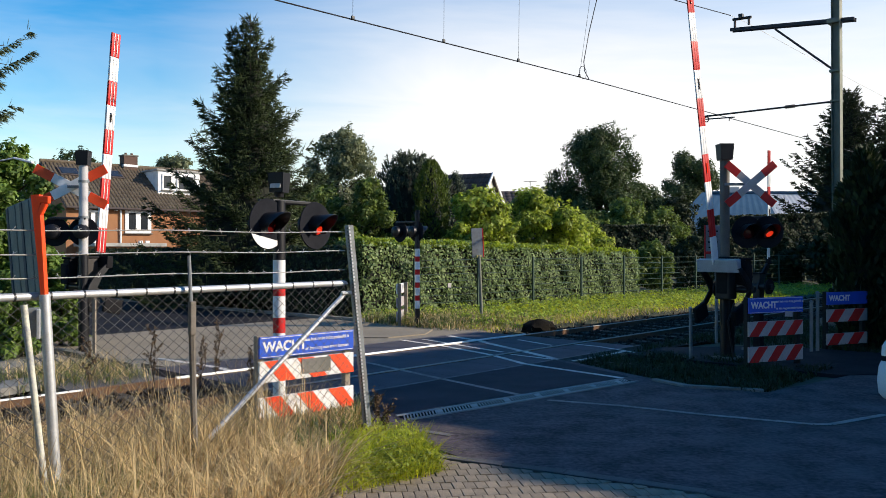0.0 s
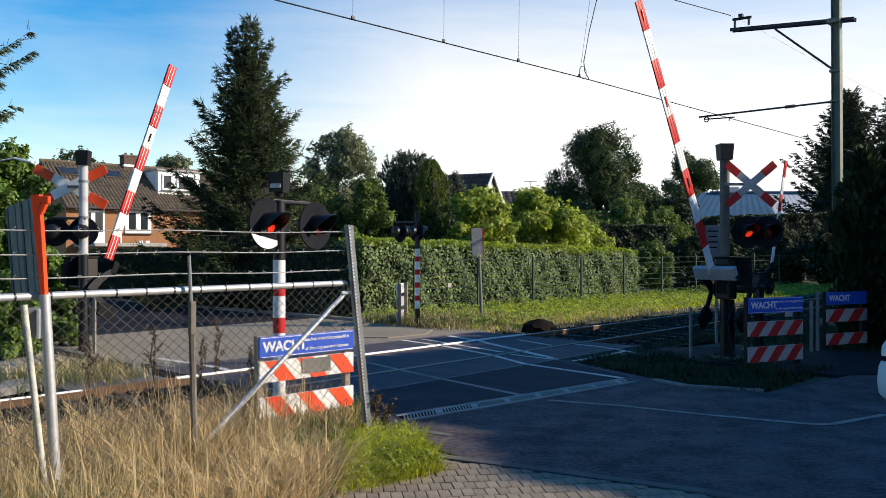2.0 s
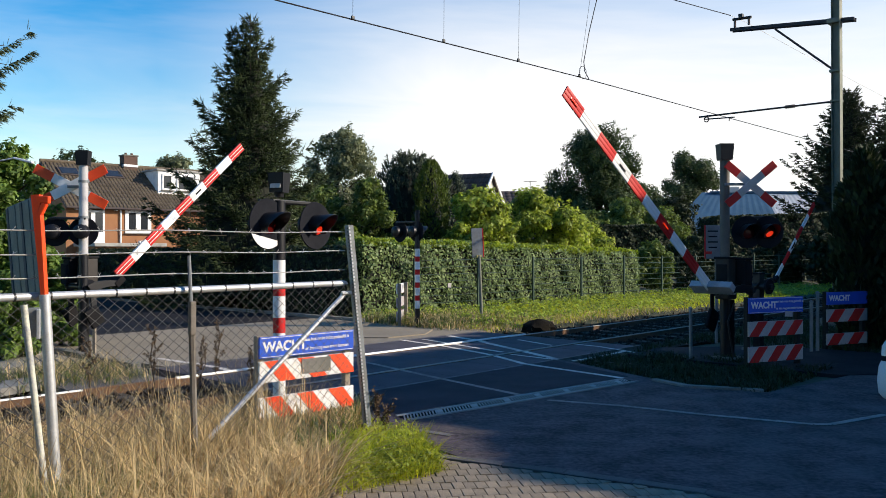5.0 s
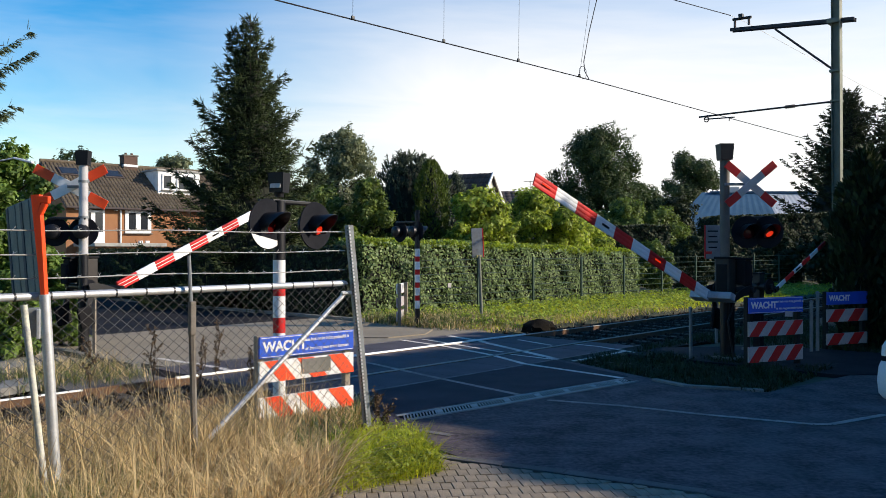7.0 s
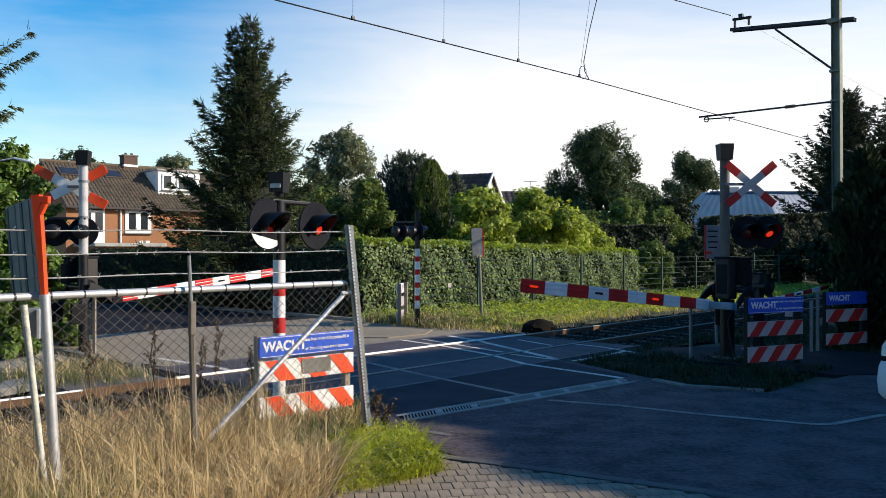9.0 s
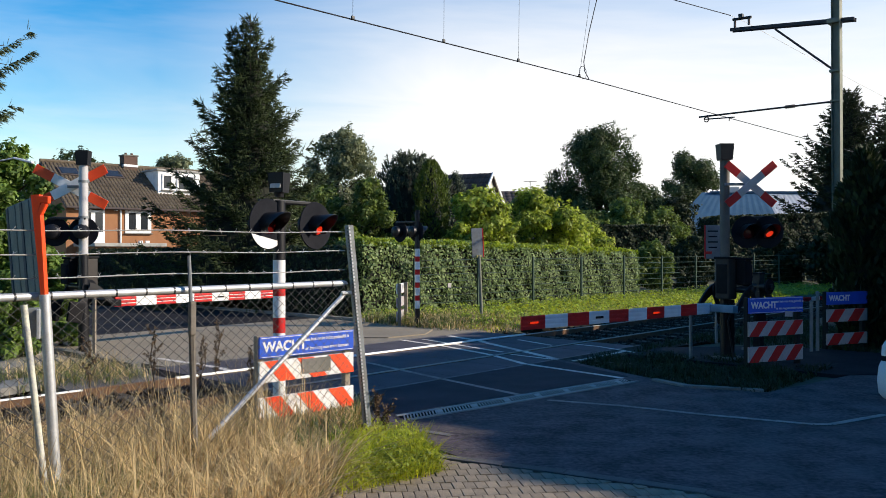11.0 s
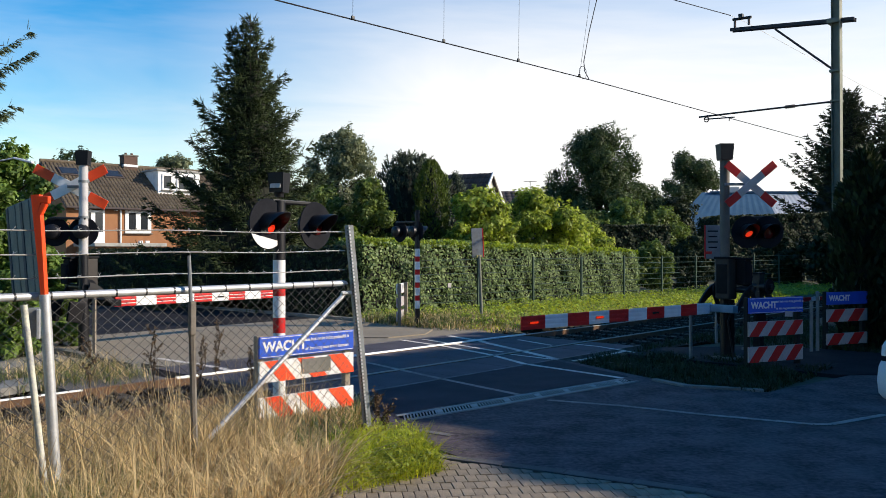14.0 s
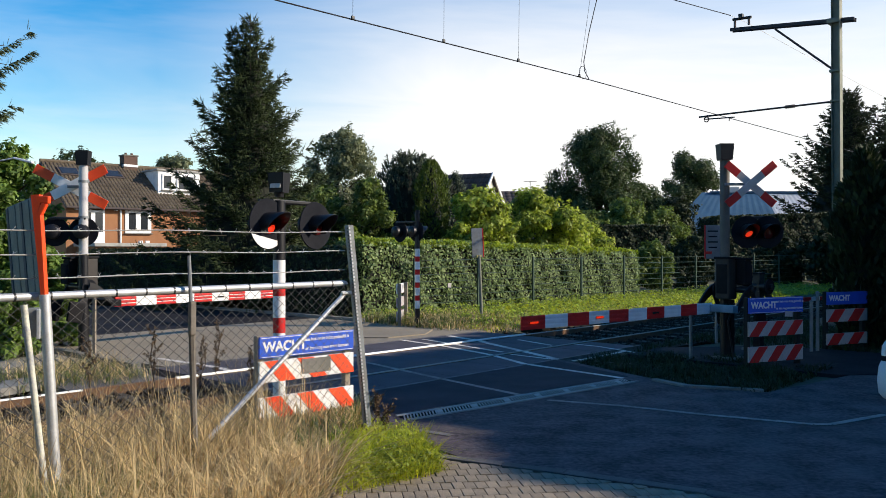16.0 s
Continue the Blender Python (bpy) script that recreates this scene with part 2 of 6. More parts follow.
# barn slope away from the sun: blue sky-lit shade put into the colour
ROOF_SHADED = mat("shaded_sheet_roof", (0.050, 0.125, 0.21), (0.038, 0.10, 0.175), 0.6, 0.0, scale=1.0, fine=20, bump=0.05, dirt=(0.09, 0.155, 0.235), dirt_amt=0.5, gloss=0.2)
GLASS = mat("window_glass", (0.02, 0.024, 0.03), (0.03, 0.034, 0.04), 0.06, scale=1.5, fine=20, bump=0.0, gloss=0.8)
BARK = mat("bark", (0.085, 0.065, 0.048), (0.055, 0.042, 0.032), 0.95, scale=5, fine=40, bump=0.6)
GREEN_STEEL = mat("green_fence_steel", (0.035, 0.075, 0.05), (0.028, 0.058, 0.04), 0.5, 0.1, scale=6, fine=80, bump=0.03)
WIRE_DARK = mat("wire_dark", (0.05, 0.05, 0.052), (0.035, 0.035, 0.037), 0.5, 0.6, scale=9, fine=90, bump=0.0)
WIRE_BRIGHT = mat("wire_zinc", (0.50, 0.49, 0.46), (0.36, 0.34, 0.31), 0.45, 0.5, scale=9, fine=90, bump=0.0)
WOOD_GREY = mat("weathered_wood", (0.30, 0.25, 0.19), (0.21, 0.175, 0.135), 0.9, scale=4, fine=50, bump=0.4)
YELLOW = mat("yellow_plate", (0.70, 0.55, 0.20), (0.62, 0.48, 0.18), 0.6, scale=5, fine=60, bump=0.03)
PLAIN_WALL = mat("cream_render", (0.66, 0.62, 0.52), (0.58, 0.55, 0.47), 0.85, scale=1.5, fine=25, bump=0.1)
INSULATOR = mat("insulator_brown", (0.10, 0.05, 0.035), (0.075, 0.04, 0.03), 0.25, scale=6, fine=60, bump=0.02)
MESH_WIRE = mat("dull_mesh_wire", (0.13, 0.125, 0.115), (0.09, 0.085, 0.08), 0.6, 0.3, scale=9, fine=90, bump=0.0)
POST_BROWN = mat("rusty_post", (0.17, 0.145, 0.12), (0.11, 0.095, 0.08), 0.75, 0.1, scale=7, fine=80, bump=0.2, dirt=(0.25, 0.24, 0.22), dirt_amt=0.5)
RIB_BLUE = mat("blue_grey_rib", (0.05, 0.075, 0.10), (0.035, 0.055, 0.075), 0.7, 0.0, scale=5, fine=60, bump=0.05, gloss=0.2)
RUST_BROWN = mat("brown_machine", (0.026, 0.019, 0.016), (0.018, 0.013, 0.011), 0.65, 0.0, scale=5, fine=70, bump=0.1, dirt=(0.02, 0.018, 0.016), dirt_amt=0.6)
STALK = mat("dry_stalk", (0.12, 0.075, 0.04), (0.08, 0.052, 0.028), 0.9, scale=9, fine=60, bump=0.2)
PAINT_WORN = mat("half_worn_road_paint", (0.36, 0.32, 0.28), (0.22, 0.20, 0.175), 0.8, scale=5, fine=90, bump=0.1, dirt=(0.06, 0.06, 0.065), dirt_amt=0.8)
PAINT_FADED = mat("worn_road_paint", (0.20, 0.182, 0.172), (0.09, 0.082, 0.078), 0.8, scale=5, fine=90, bump=0.1, dirt=(0.05, 0.05, 0.055), dirt_amt=0.8)
# darker copy of the grass: the verge's shade is put into its green
SHADED_BLADE = leaf_mat("shaded_grass", (0.008, 0.016, 0.005), (0.032, 0.052, 0.014), 0.25)
MATT_DARK = mat("matt_dark", (0.014, 0.011, 0.008), (0.008, 0.007, 0.005), 0.95, scale=9, fine=60, bump=0.9, gloss=0.1)
# asphalt darkened for far road and footpath: tree shade is in the colour
SHADED_ROAD = mat("shaded_asphalt", (0.026, 0.025, 0.029), (0.017, 0.017, 0.020), 0.85, scale=2.0, fine=60, bump=0.3, gloss=0.1)
KERB_OLD = mat("dirty_kerb", (0.13, 0.115, 0.105), (0.085, 0.078, 0.072), 0.9, scale=4, fine=70, bump=0.4, per=0.2, dirt=(0.04, 0.04, 0.035), dirt_amt=0.7)
NEW_ASPHALT = mat("patched_asphalt", (0.058, 0.052, 0.061), (0.041, 0.037, 0.044), 0.85, scale=2.0, fine=60, bump=0.3, dirt=(0.045, 0.039, 0.045), dirt_amt=0.5, gloss=0.1)
# lighter copy of the needles: the sun on the big spruce is in it
SPRUCE_LIT = leaf_mat("sunlit_spruce_needles", (0.008, 0.018, 0.006), (0.056, 0.082, 0.022), 0.08, 0.75)
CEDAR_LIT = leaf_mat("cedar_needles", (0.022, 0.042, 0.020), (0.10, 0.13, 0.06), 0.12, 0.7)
GARDEN_LEAF = leaf_mat("garden_leaf", (0.019, 0.042, 0.011), (0.21, 0.275, 0.065))
HEDGE_LEAF = leaf_mat("hedge_leaf", (0.042, 0.078, 0.024), (0.30, 0.385, 0.155))
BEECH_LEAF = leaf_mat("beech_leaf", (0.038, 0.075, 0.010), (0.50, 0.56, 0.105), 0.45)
TOP_LEAF = leaf_mat("sunlit_hedge_leaf", (0.07, 0.115, 0.015), (0.36, 0.43, 0.065), 0.45)
IVY_LEAF = leaf_mat("ivy_leaf", (0.03, 0.07, 0.012), (0.20, 0.29, 0.06), 0.35)
OAK_LEAF = leaf_mat("oak_leaf", (0.011, 0.024, 0.008), (0.080, 0.115, 0.040), 0.3)
WILLOW_LEAF = leaf_mat("willow_leaf", (0.05, 0.072, 0.036), (0.25, 0.27, 0.15), 0.35)
# dark copy of the needles: shade on hedges and shrubs is in it
DARK_LEAF = leaf_mat("dark_leafage", (0.005, 0.011, 0.004), (0.036, 0.052, 0.014), 0.10, 0.7)
PINE_LEAF = leaf_mat("pine_needles", (0.020, 0.034, 0.022), (0.070, 0.095, 0.055), 0.15, 0.7)
THUJA_LEAF = leaf_mat("thuja_scales", (0.025, 0.05, 0.009), (0.14, 0.18, 0.03), 0.15, 0.7)
# solid cores inside crowns and hedges: inner shade as a dark colour
DARK_CORE = mat("crown_shade", (0.007, 0.010, 0.004), (0.011, 0.011, 0.006), 0.95, scale=4, fine=30, bump=0.5)
DRY_BLADE = leaf_mat("dry_grass", (0.14, 0.088, 0.038), (0.82, 0.63, 0.34), 0.3, 0.75)
GREEN_BLADE = leaf_mat("green_grass", (0.12, 0.15, 0.018), (0.58, 0.58, 0.075), 0.6)
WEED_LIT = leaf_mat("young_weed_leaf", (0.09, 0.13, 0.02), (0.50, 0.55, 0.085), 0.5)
STRIP_LEAF = leaf_mat("meadow_weed_leaf", (0.045, 0.080, 0.012), (0.40, 0.49, 0.07), 0.45)
WEED_BLADE = leaf_mat("weed_leaf", (0.04, 0.07, 0.015), (0.16, 0.19, 0.05), 0.35)


# ---- small builders ----
def thing(name, at=(0, 0, 0), rz=0.0, label="", category="", group="", kind="", lean=(0, 0)):
    ob = new(name)
    ob.empty_display_size = 0.1
    ob.matrix_basis = pose(*at, lean[0], lean[1], rz)
    return tagged(ob, label, category, group, kind)


def finish(name, bm, material, smooth=False):
    me = bpy.data.meshes.new(name)
    bmesh.ops.recalc_face_normals(bm, faces=bm.faces)
    bm.to_mesh(me)
    bm.free()
    for m in (material if isinstance(material, (list, tuple)) else [material]):
        me.materials.append(m)
    if smooth:
        for p in me.polygons:
            p.use_smooth = True
        me.set_sharp_from_angle(angle=radians(40))
    return me


def part(name, bm, material, parent=None, label="", smooth=False):
    ob = new(name, finish(name, bm, material, smooth) if isinstance(bm, bmesh.types.BMesh) else bm)
    ob.parent = parent
    return tagged(ob, label)


def solid(name, bm, material, label="", category="", group="", kind="", smooth=False):
    return tagged(part(name, bm, material, None, "", smooth), label, category, group, kind)


def box(size, at=(0, 0, 0), rot=(0, 0, 0), bevel=0.0, bm=None):
    bm = bm or bmesh.new()
    r = bmesh.ops.create_cube(bm, size=1.0)
    m = pose(*at, *rot) @ Matrix.Diagonal((*size, 1))
    bmesh.ops.transform(bm, matrix=m, verts=r["verts"])
    if bevel:
        es = list({e for v in r["verts"] for e in v.link_edges})
        bmesh.ops.bevel(bm, geom=es, offset=bevel, segments=2, affect="EDGES", profile=0.6)
    return bm


def rod(p0, p1, r0, r1=None, seg=10, bm=None):
    bm = bm or bmesh.new()
    p0, p1 = Vector(p0), Vector(p1)
    d = p1 - p0
    m = Matrix.Translation((p0 + p1) / 2) @ d.to_track_quat("Z", "Y").to_matrix().to_4x4()
    bmesh.ops.create_cone(bm, cap_ends=True, segments=seg, radius1=r0, radius2=r0 if r1 is None else r1, depth=d.length, matrix=m)
    return bm


def tube(points, r, seg=6, bm=None):
    bm = bm or bmesh.new()
    pts = [Vector(p) for p in points]
    rings = []
    for i, p in enumerate(pts):
        d = (pts[min(i + 1, len(pts) - 1)] - pts[max(i - 1, 0)]).normalized()
        q = d.to_track_quat("Z", "Y")
        rings.append([bm.verts.new(p + q @ Vector((r * math.cos(2 * math.pi * k / seg), r * math.sin(2 * math.pi * k / seg), 0))) for k in range(seg)])
    for a, b in zip(rings, rings[1:]):
        o = min(range(seg), key=lambda k: sum((a[j].co - b[(j + k) % seg].co).length for j in range(seg)))
        for k in range(seg):
            bm.faces.new((a[k], a[(k + 1) % seg], b[(k + 1 + o) % seg], b[(k + o) % seg]))
    bm.faces.new(list(reversed(rings[0])))
    bm.faces.new(rings[-1])
    return bm


def lathe(profile, seg=16, at=(0, 0, 0), bm=None):
    bm = bm or bmesh.new()
    rings = []
    for r, z in profile:
        rings.append([bm.verts.new((at[0] + r * math.cos(2 * math.pi * i / seg), at[1] + r * math.sin(2 * math.pi * i / seg), at[2] + z)) for i in range(seg)])
    for a, b in zip(rings, rings[1:]):
        for i in range(seg):
            bm.faces.new((a[i], a[(i + 1) % seg], b[(i + 1) % seg], b[i]))
    bm.faces.new(list(reversed(rings[0])))
    bm.faces.new(rings[-1])
    return bm


def prism(outline, z0, z1, bm=None):
    """An upright prism on an outline of (x, y)."""
    bm = bm or bmesh.new()
    lo = [bm.verts.new((x, y, z0)) for x, y in outline]
    hi = [bm.verts.new((x, y, z1)) for x, y in outline]
    n = len(outline)
    bm.faces.new(list(reversed(lo)))
    bm.faces.new(hi)
    for i in range(n):
        bm.faces.new((lo[i], lo[(i + 1) % n], hi[(i + 1) % n], hi[i]))
    return bm


def raw_mesh(name, verts, faces, material):
    """A mesh from numpy arrays: verts (n, 3), faces (m, k)."""
    me = bpy.data.meshes.new(name)
    k = faces.shape[1]
    me.vertices.add(len(verts))
    me.vertices.foreach_set("co", np.ascontiguousarray(verts, dtype=np.float32).ravel())
    me.loops.add(faces.size)
    me.loops.foreach_set("vertex_index", np.ascontiguousarray(faces, dtype=np.int32).ravel())
    me.polygons.add(len(faces))
    me.polygons.foreach_set("loop_start", np.arange(0, faces.size, k, dtype=np.int32))
    me.update(calc_edges=True)
    me.materials.append(material)
    return me


RNG = np.random.default_rng(7)


def leaves(name, centres, length, width, material, out=None, droop=0.0, spread=1.0, face=None):
    """Folded leaves at the centres. out: the way each one points, blurred by spread."""
    n = len(centres)
    d = RNG.normal(size=(n, 3)) * spread
    if out is not None:
        d = d + out
    d[:, 2] -= droop
    d /= np.linalg.norm(d, axis=1, keepdims=True) + 1e-9
    if face is not None:
        # the blade turns its face outwards
        fn = face + RNG.normal(size=(n, 3)) * 0.45
        fn /= np.linalg.norm(fn, axis=1, keepdims=True) + 1e-9
        d = d - fn * (d * fn).sum(axis=1, keepdims=True)
        d /= np.linalg.norm(d, axis=1, keepdims=True) + 1e-9
        side = np.cross(d, fn)
    else:
        side = np.cross(d, RNG.normal(size=(n, 3)))
    side /= np.linalg.norm(side, axis=1, keepdims=True) + 1e-9
    up = np.cross(side, d)
    ln = (length * RNG.uniform(0.6, 1.3, n))[:, None]
    wd = (width * RNG.uniform(0.6, 1.3, n))[:, None]
    c = np.asarray(centres)
    v = np.stack([c - d * ln * 0.5, c + side * wd * 0.5 + up * wd * 0.18, c + d * ln * 0.5, c - side * wd * 0.5 + up * wd * 0.18], axis=1).reshape(-1, 3)
    f = (np.arange(n)[:, None] * 4 + np.array([[0, 1, 2, 3]]))
    return raw_mesh(name, v, f, material)


def blades(name, base, height, width, material, lean=0.35, bend=0.5):
    """Bent grass blades: a quad and a tip each."""
    n = len(base)
    a = RNG.uniform(0, 2 * np.pi, n)
    h = (height * RNG.uniform(0.5, 1.25, n))[:, None]
    w = (width * RNG.uniform(0.6, 1.4, n))[:, None]
    dirn = np.stack([np.cos(a), np.sin(a), np.zeros(n)], 1)
    side = np.stack([-np.sin(a + RNG.normal(0, 0.8, n)), np.cos(a), np.zeros(n)], 1)
    ln = (np.abs(RNG.normal(0, lean, n)))[:, None]
    bd = (np.abs(RNG.normal(0, bend, n)))[:, None]
    z = np.array([[0, 0, 1.0]])
    p1 = base + (z * 0.55 + dirn * ln * 0.55) * h
    p2 = p1 + (z * (0.45 - 0.3 * bd) + dirn * (ln * 0.45 + bd * 0.5)) * h
    v = np.stack([base - side * w / 2, base + side * w / 2, p1 + side * w * 0.35, p1 - side * w * 0.35, p2 + side * w * 0.06, p2 - side * w * 0.06], 1).reshape(-1, 3)
    i = np.arange(n)[:, None] * 6
    f = np.concatenate([i + np.array([[0, 1, 2, 3]]), i + np.array([[3, 2, 4, 5]])])
    return raw_mesh(name, v, f, material)


# the track runs at 43 degrees across the view: s along it, w across it (positive beyond the track)
TX, TY = 0.681, 0.732


def W(s, w, z=0.0):
    return (s * TX - w * TY, 13.68 + s * TY + w * TX, z)


TRACK_RZ = math.degrees(math.atan2(TY, TX))


# ---- ground, road and track ----
def ground_height(s, w):
    z = -0.04
    x, y = W(s, w)[:2]
    # the ground lies lower under paving and roads
    if -4.4 < x < 6.6 and -3.3 < y < 6.9:
        return -0.16
    if abs(w) < 2.6:
        z -= 0.17 * min(1.0, (2.6 - abs(w)) / 0.8)
    return z + 0.03 * noise.noise(Vector((s * 0.7, w * 0.7, 0.0)))


def build_ground():
    near_s = [i * 0.5 for i in range(-44, 89)]
    far = [60, 90, 140, 250, 500, 1200, 2500]
    ss = [-f for f in reversed(far)] + near_s + far
    near_w = [i * 0.4 for i in range(-50, 61)]
    ws = [-f for f in reversed(far)] + near_w + far
    bm = bmesh.new()
    grid = [[bm.verts.new(W(s, w, ground_height(s, w) if abs(s) < 50 and abs(w) < 30 else -0.04)) for w in ws] for s in ss]
    for i in range(len(ss) - 1):
        for j in range(len(ws) - 1):
            bm.faces.new((grid[i][j], grid[i + 1][j], grid[i + 1][j + 1], grid[i][j + 1]))
    solid("ground", bm, GRASS_SOIL, "rough grassy ground with dry soil patches", "ground", kind="structure", smooth=True)


build_ground()


def slab(name, outline, z, material, label, category, kind="structure", thick=0.25):
    """A flat slab on an outline of (s, w)."""
    return solid(name, prism([W(s, w)[:2] for s, w in outline], z - thick, z), material, label, category, kind=kind)


slab("road", [(-4.4, -1.83), (0.75, -1.83), (-0.1, -4.2), (0.0, -5.4), (3.4, -5.9), (3.4, -9.0), (3.0, -40), (-5.6, -40), (-5.2, -9.0), (-4.45, -6.7), (-4.9, -4.9), (-4.6, -3.3)],
     0.0, ASPHALT, "dark worn asphalt road up to the crossing", "road")
slab("pavement", [(0.42, 3.05), (1.0, 2.4), (2.0, 2.35), (2.8, 2.9), (1.9, 4.4)], 0.022, ASPHALT_OLD, "low pale concrete island at the far road corner", "pavement", thick=0.15)
slab("apron", [(-5.75, 0.86), (-4.42, 0.86), (-4.42, 2.2), (-5.75, 1.72)], 0.0, KERB_OLD, "dusty asphalt apron beside the rail", "apron", thick=0.1)
slab("road_patch", [(-4.4, -1.835), (0.6, -1.835), (-0.05, -3.52), (-4.45, -2.95)], 0.004, NEW_ASPHALT, "smooth dark asphalt strip before the crossing deck", "road", thick=0.1)
# the far road is split where shade begins and coloured darker beyond
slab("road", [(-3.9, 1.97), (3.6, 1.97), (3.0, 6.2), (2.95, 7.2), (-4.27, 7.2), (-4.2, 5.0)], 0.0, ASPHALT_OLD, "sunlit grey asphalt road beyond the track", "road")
slab("road", [(2.95, 7.21), (2.6, 40), (-4.6, 40), (-4.27, 7.21)], 0.0, SHADED_ROAD, "asphalt road running on past the hedge, shade in its colour", "road")
slab("footpath", [(2.0, -5.6), (2.0, -2.3), (3.2, -2.3), (4.8, -3.6), (5.2, -7.0), (3.5, -7.0)], 0.012, SHADED_ROAD, "asphalt footpath beside the crossing, tree shade in its colour", "footpath", thick=0.1)


def crossing_panels():
    t = thing("crossing_deck", label="dark rubber and concrete level crossing panels between the rails", category="crossing deck", kind="structure")
    gap = 0.035
    for w0, w1 in ((-1.77, -0.845), (-0.735, 0.735), (0.845, 1.93)):
        for i in range(6):
            s0 = -4.1 + i * 1.22
            o = [W(s0 + 0.006, w0)[:2], W(s0 + 1.22 - 0.006, w0)[:2], W(s0 + 1.22 - 0.006, w1)[:2], W(s0 + 0.006, w1)[:2]]
            part("panel", prism(o, -0.2, 0.0), PANEL, t)
    for w in (-1.80, 1.96):
        part("edge_beam", prism([W(-4.2, w - 0.028)[:2], W(3.4, w - 0.028)[:2], W(3.4, w + 0.028)[:2], W(-4.2, w + 0.028)[:2]], -0.2, 0.006), PAINT_FADED, t, "pale worn edge beam")


crossing_panels()


def line(pts, width, material=None):
    """A painted line through points (s, w)."""
    bm = bmesh.new()
    for (a, b), (c, d) in zip(pts, pts[1:]):
        p, q = Vector(W(a, b)), Vector(W(c, d))
        u = (q - p).normalized()
        n = Vector((-u.y, u.x, 0)) * width / 2
        k = max(1, int((q - p).length / 0.5))
        for i in range(k):
            e, g = p.lerp(q, i / k), p.lerp(q, (i + 1) / k)
            vs = [bm.verts.new(v + Vector((0, 0, 0.006))) for v in (e - n, g - n, g + n, e + n)]
            bm.faces.new(vs)
    solid("road_marking", bm, material or PAINT_LINE, "worn white painted road line on the asphalt", "road marking", kind="structure")


line([(-1.58, 0.15), (-1.96, -1.78), (-2.21, -3.32)], 0.09, PAINT_WORN)
line([(-2.26, -3.76), (-1.98, -4.56), (-1.81, -5.47), (-1.53, -6.46), (-1.41, -6.59), (-0.52, -6.85)], 0.085, PAINT_WORN)
line([(0.96, 2.02), (0.76, 0.63), (0.41, -0.71), (-0.06, -1.76), (-0.25, -3.55)], 0.10)
line([(1.33, 1.77), (0.82, -0.61)], 0.09)
line([(2.12, 1.83), (1.86, 0.77), (1.71, 0.51), (0.74, -1.77)], 0.13)
line([(0.69, -0.9), (0.65, -1.88)], 0.07)
line([(0.69, -2.11), (1.43, -2.12), (2.38, -2.06)], 0.08)
line([(2.64, -0.75), (2.62, -1.37), (2.38, -2.06), (2.09, -2.82)], 0.08)
line([(2.51, 0.36), (2.19, -0.66)], 0.08)
line([(0.76, -1.95), (1.05, -2.96)], 0.05, PAINT_FADED)
line([(-3.54, 2.92), (-3.47, 2.0), (-3.44, 1.27), (-3.50, 0.9)], 0.11)
line([(-4.4, -3.76), (-4.34, -4.15)], 0.09, PAINT_FADED)


def rails():
    for w in (-0.80, 0.80):
        t = thing("rail", label="steel rail with a polished head and rusty web", category="rail", kind="structure")
        for a, b in ((-30, -5.66), (-5.66, -4.4), (-4.4, 3.3), (3.3, 90)):
            for nm, hw, z0, z1, m in (("rail_head", 0.027, 0.004, (0.024, 0.034, 0.018)[(a > -5) + (a > 3)] if w > 0 else 0.018, RUST if -6 < a < -5 or (w < 0 and a < -5) else (RAIL_GLEAM if w > 0 and a < 3 else RAIL_SHADED)), ("rail_web", 0.02, -0.14, 0.004, RUST), ("rail_foot", 0.07, -0.165, -0.14, RUST)):
                bm = prism([W(a, w - hw)[:2], W(b, w - hw)[:2], W(b, w + hw)[:2], W(a, w + hw)[:2]], z0, z1)
                if nm == "rail_head":
                    es = [e for e in bm.edges if all(v.co.z > z1 - 0.001 for v in e.verts) and e.calc_length() > 1]
                    bmesh.ops.bevel(bm, geom=es, offset=0.012, segments=3, affect="EDGES", profile=0.5)
                part(nm, bm, m, t, "", nm == "rail_head")
    t = thing("track_bed", label="dark sleepers in brown ballast under the rails", category="track bed", kind="structure")
    me = finish("sleeper", box((0.24, 2.5, 0.14), bevel=0.012), SLEEPER)
    n = 0
    s = -22.0
    while s < 45:
        if not -4.4 < s < 3.3:
            ob = part("sleeper", me, None, t)
            ob.matrix_basis = Matrix.Translation(W(s, 0, -0.155)) @ pose(0, 0, 0, 0, 0, TRACK_RZ)
            n += 1
        s += 0.62
    # loose stones: eight-sided lumps
    k = 15000
    sv = np.where(RNG.random(k) < 0.4, RNG.uniform(-16, -4.2, k), RNG.uniform(3.2, 34, k))
    wv = RNG.normal(0, 0.95, k)
    c = np.stack([sv * TX - wv * TY, 13.68 + sv * TY + wv * TX, np.full(k, -0.105) + RNG.uniform(-0.02, 0.03, k) - 0.04 * np.maximum(np.abs(wv) - 1.2, 0)], 1)
    base = np.array([[1, 0, 0], [-1, 0, 0], [0, 1, 0], [0, -1, 0], [0, 0, 1], [0, 0, -1]], float)
    v = (c[:, None, :] + base[None] * (RNG.uniform(0.022, 0.05, (k, 6, 1)))).reshape(-1, 3)
    tri = np.array([[0, 2, 4], [2, 1, 4], [1, 3, 4], [3, 0, 4], [2, 0, 5], [1, 2, 5], [3, 1, 5], [0, 3, 5]])
    f = (np.arange(k)[:, None, None] * 6 + tri[None]).reshape(-1, 3)
    tagged(part("ballast_stones", raw_mesh("ballast_stones", v, f, BALLAST), None, t), kind="stuff")
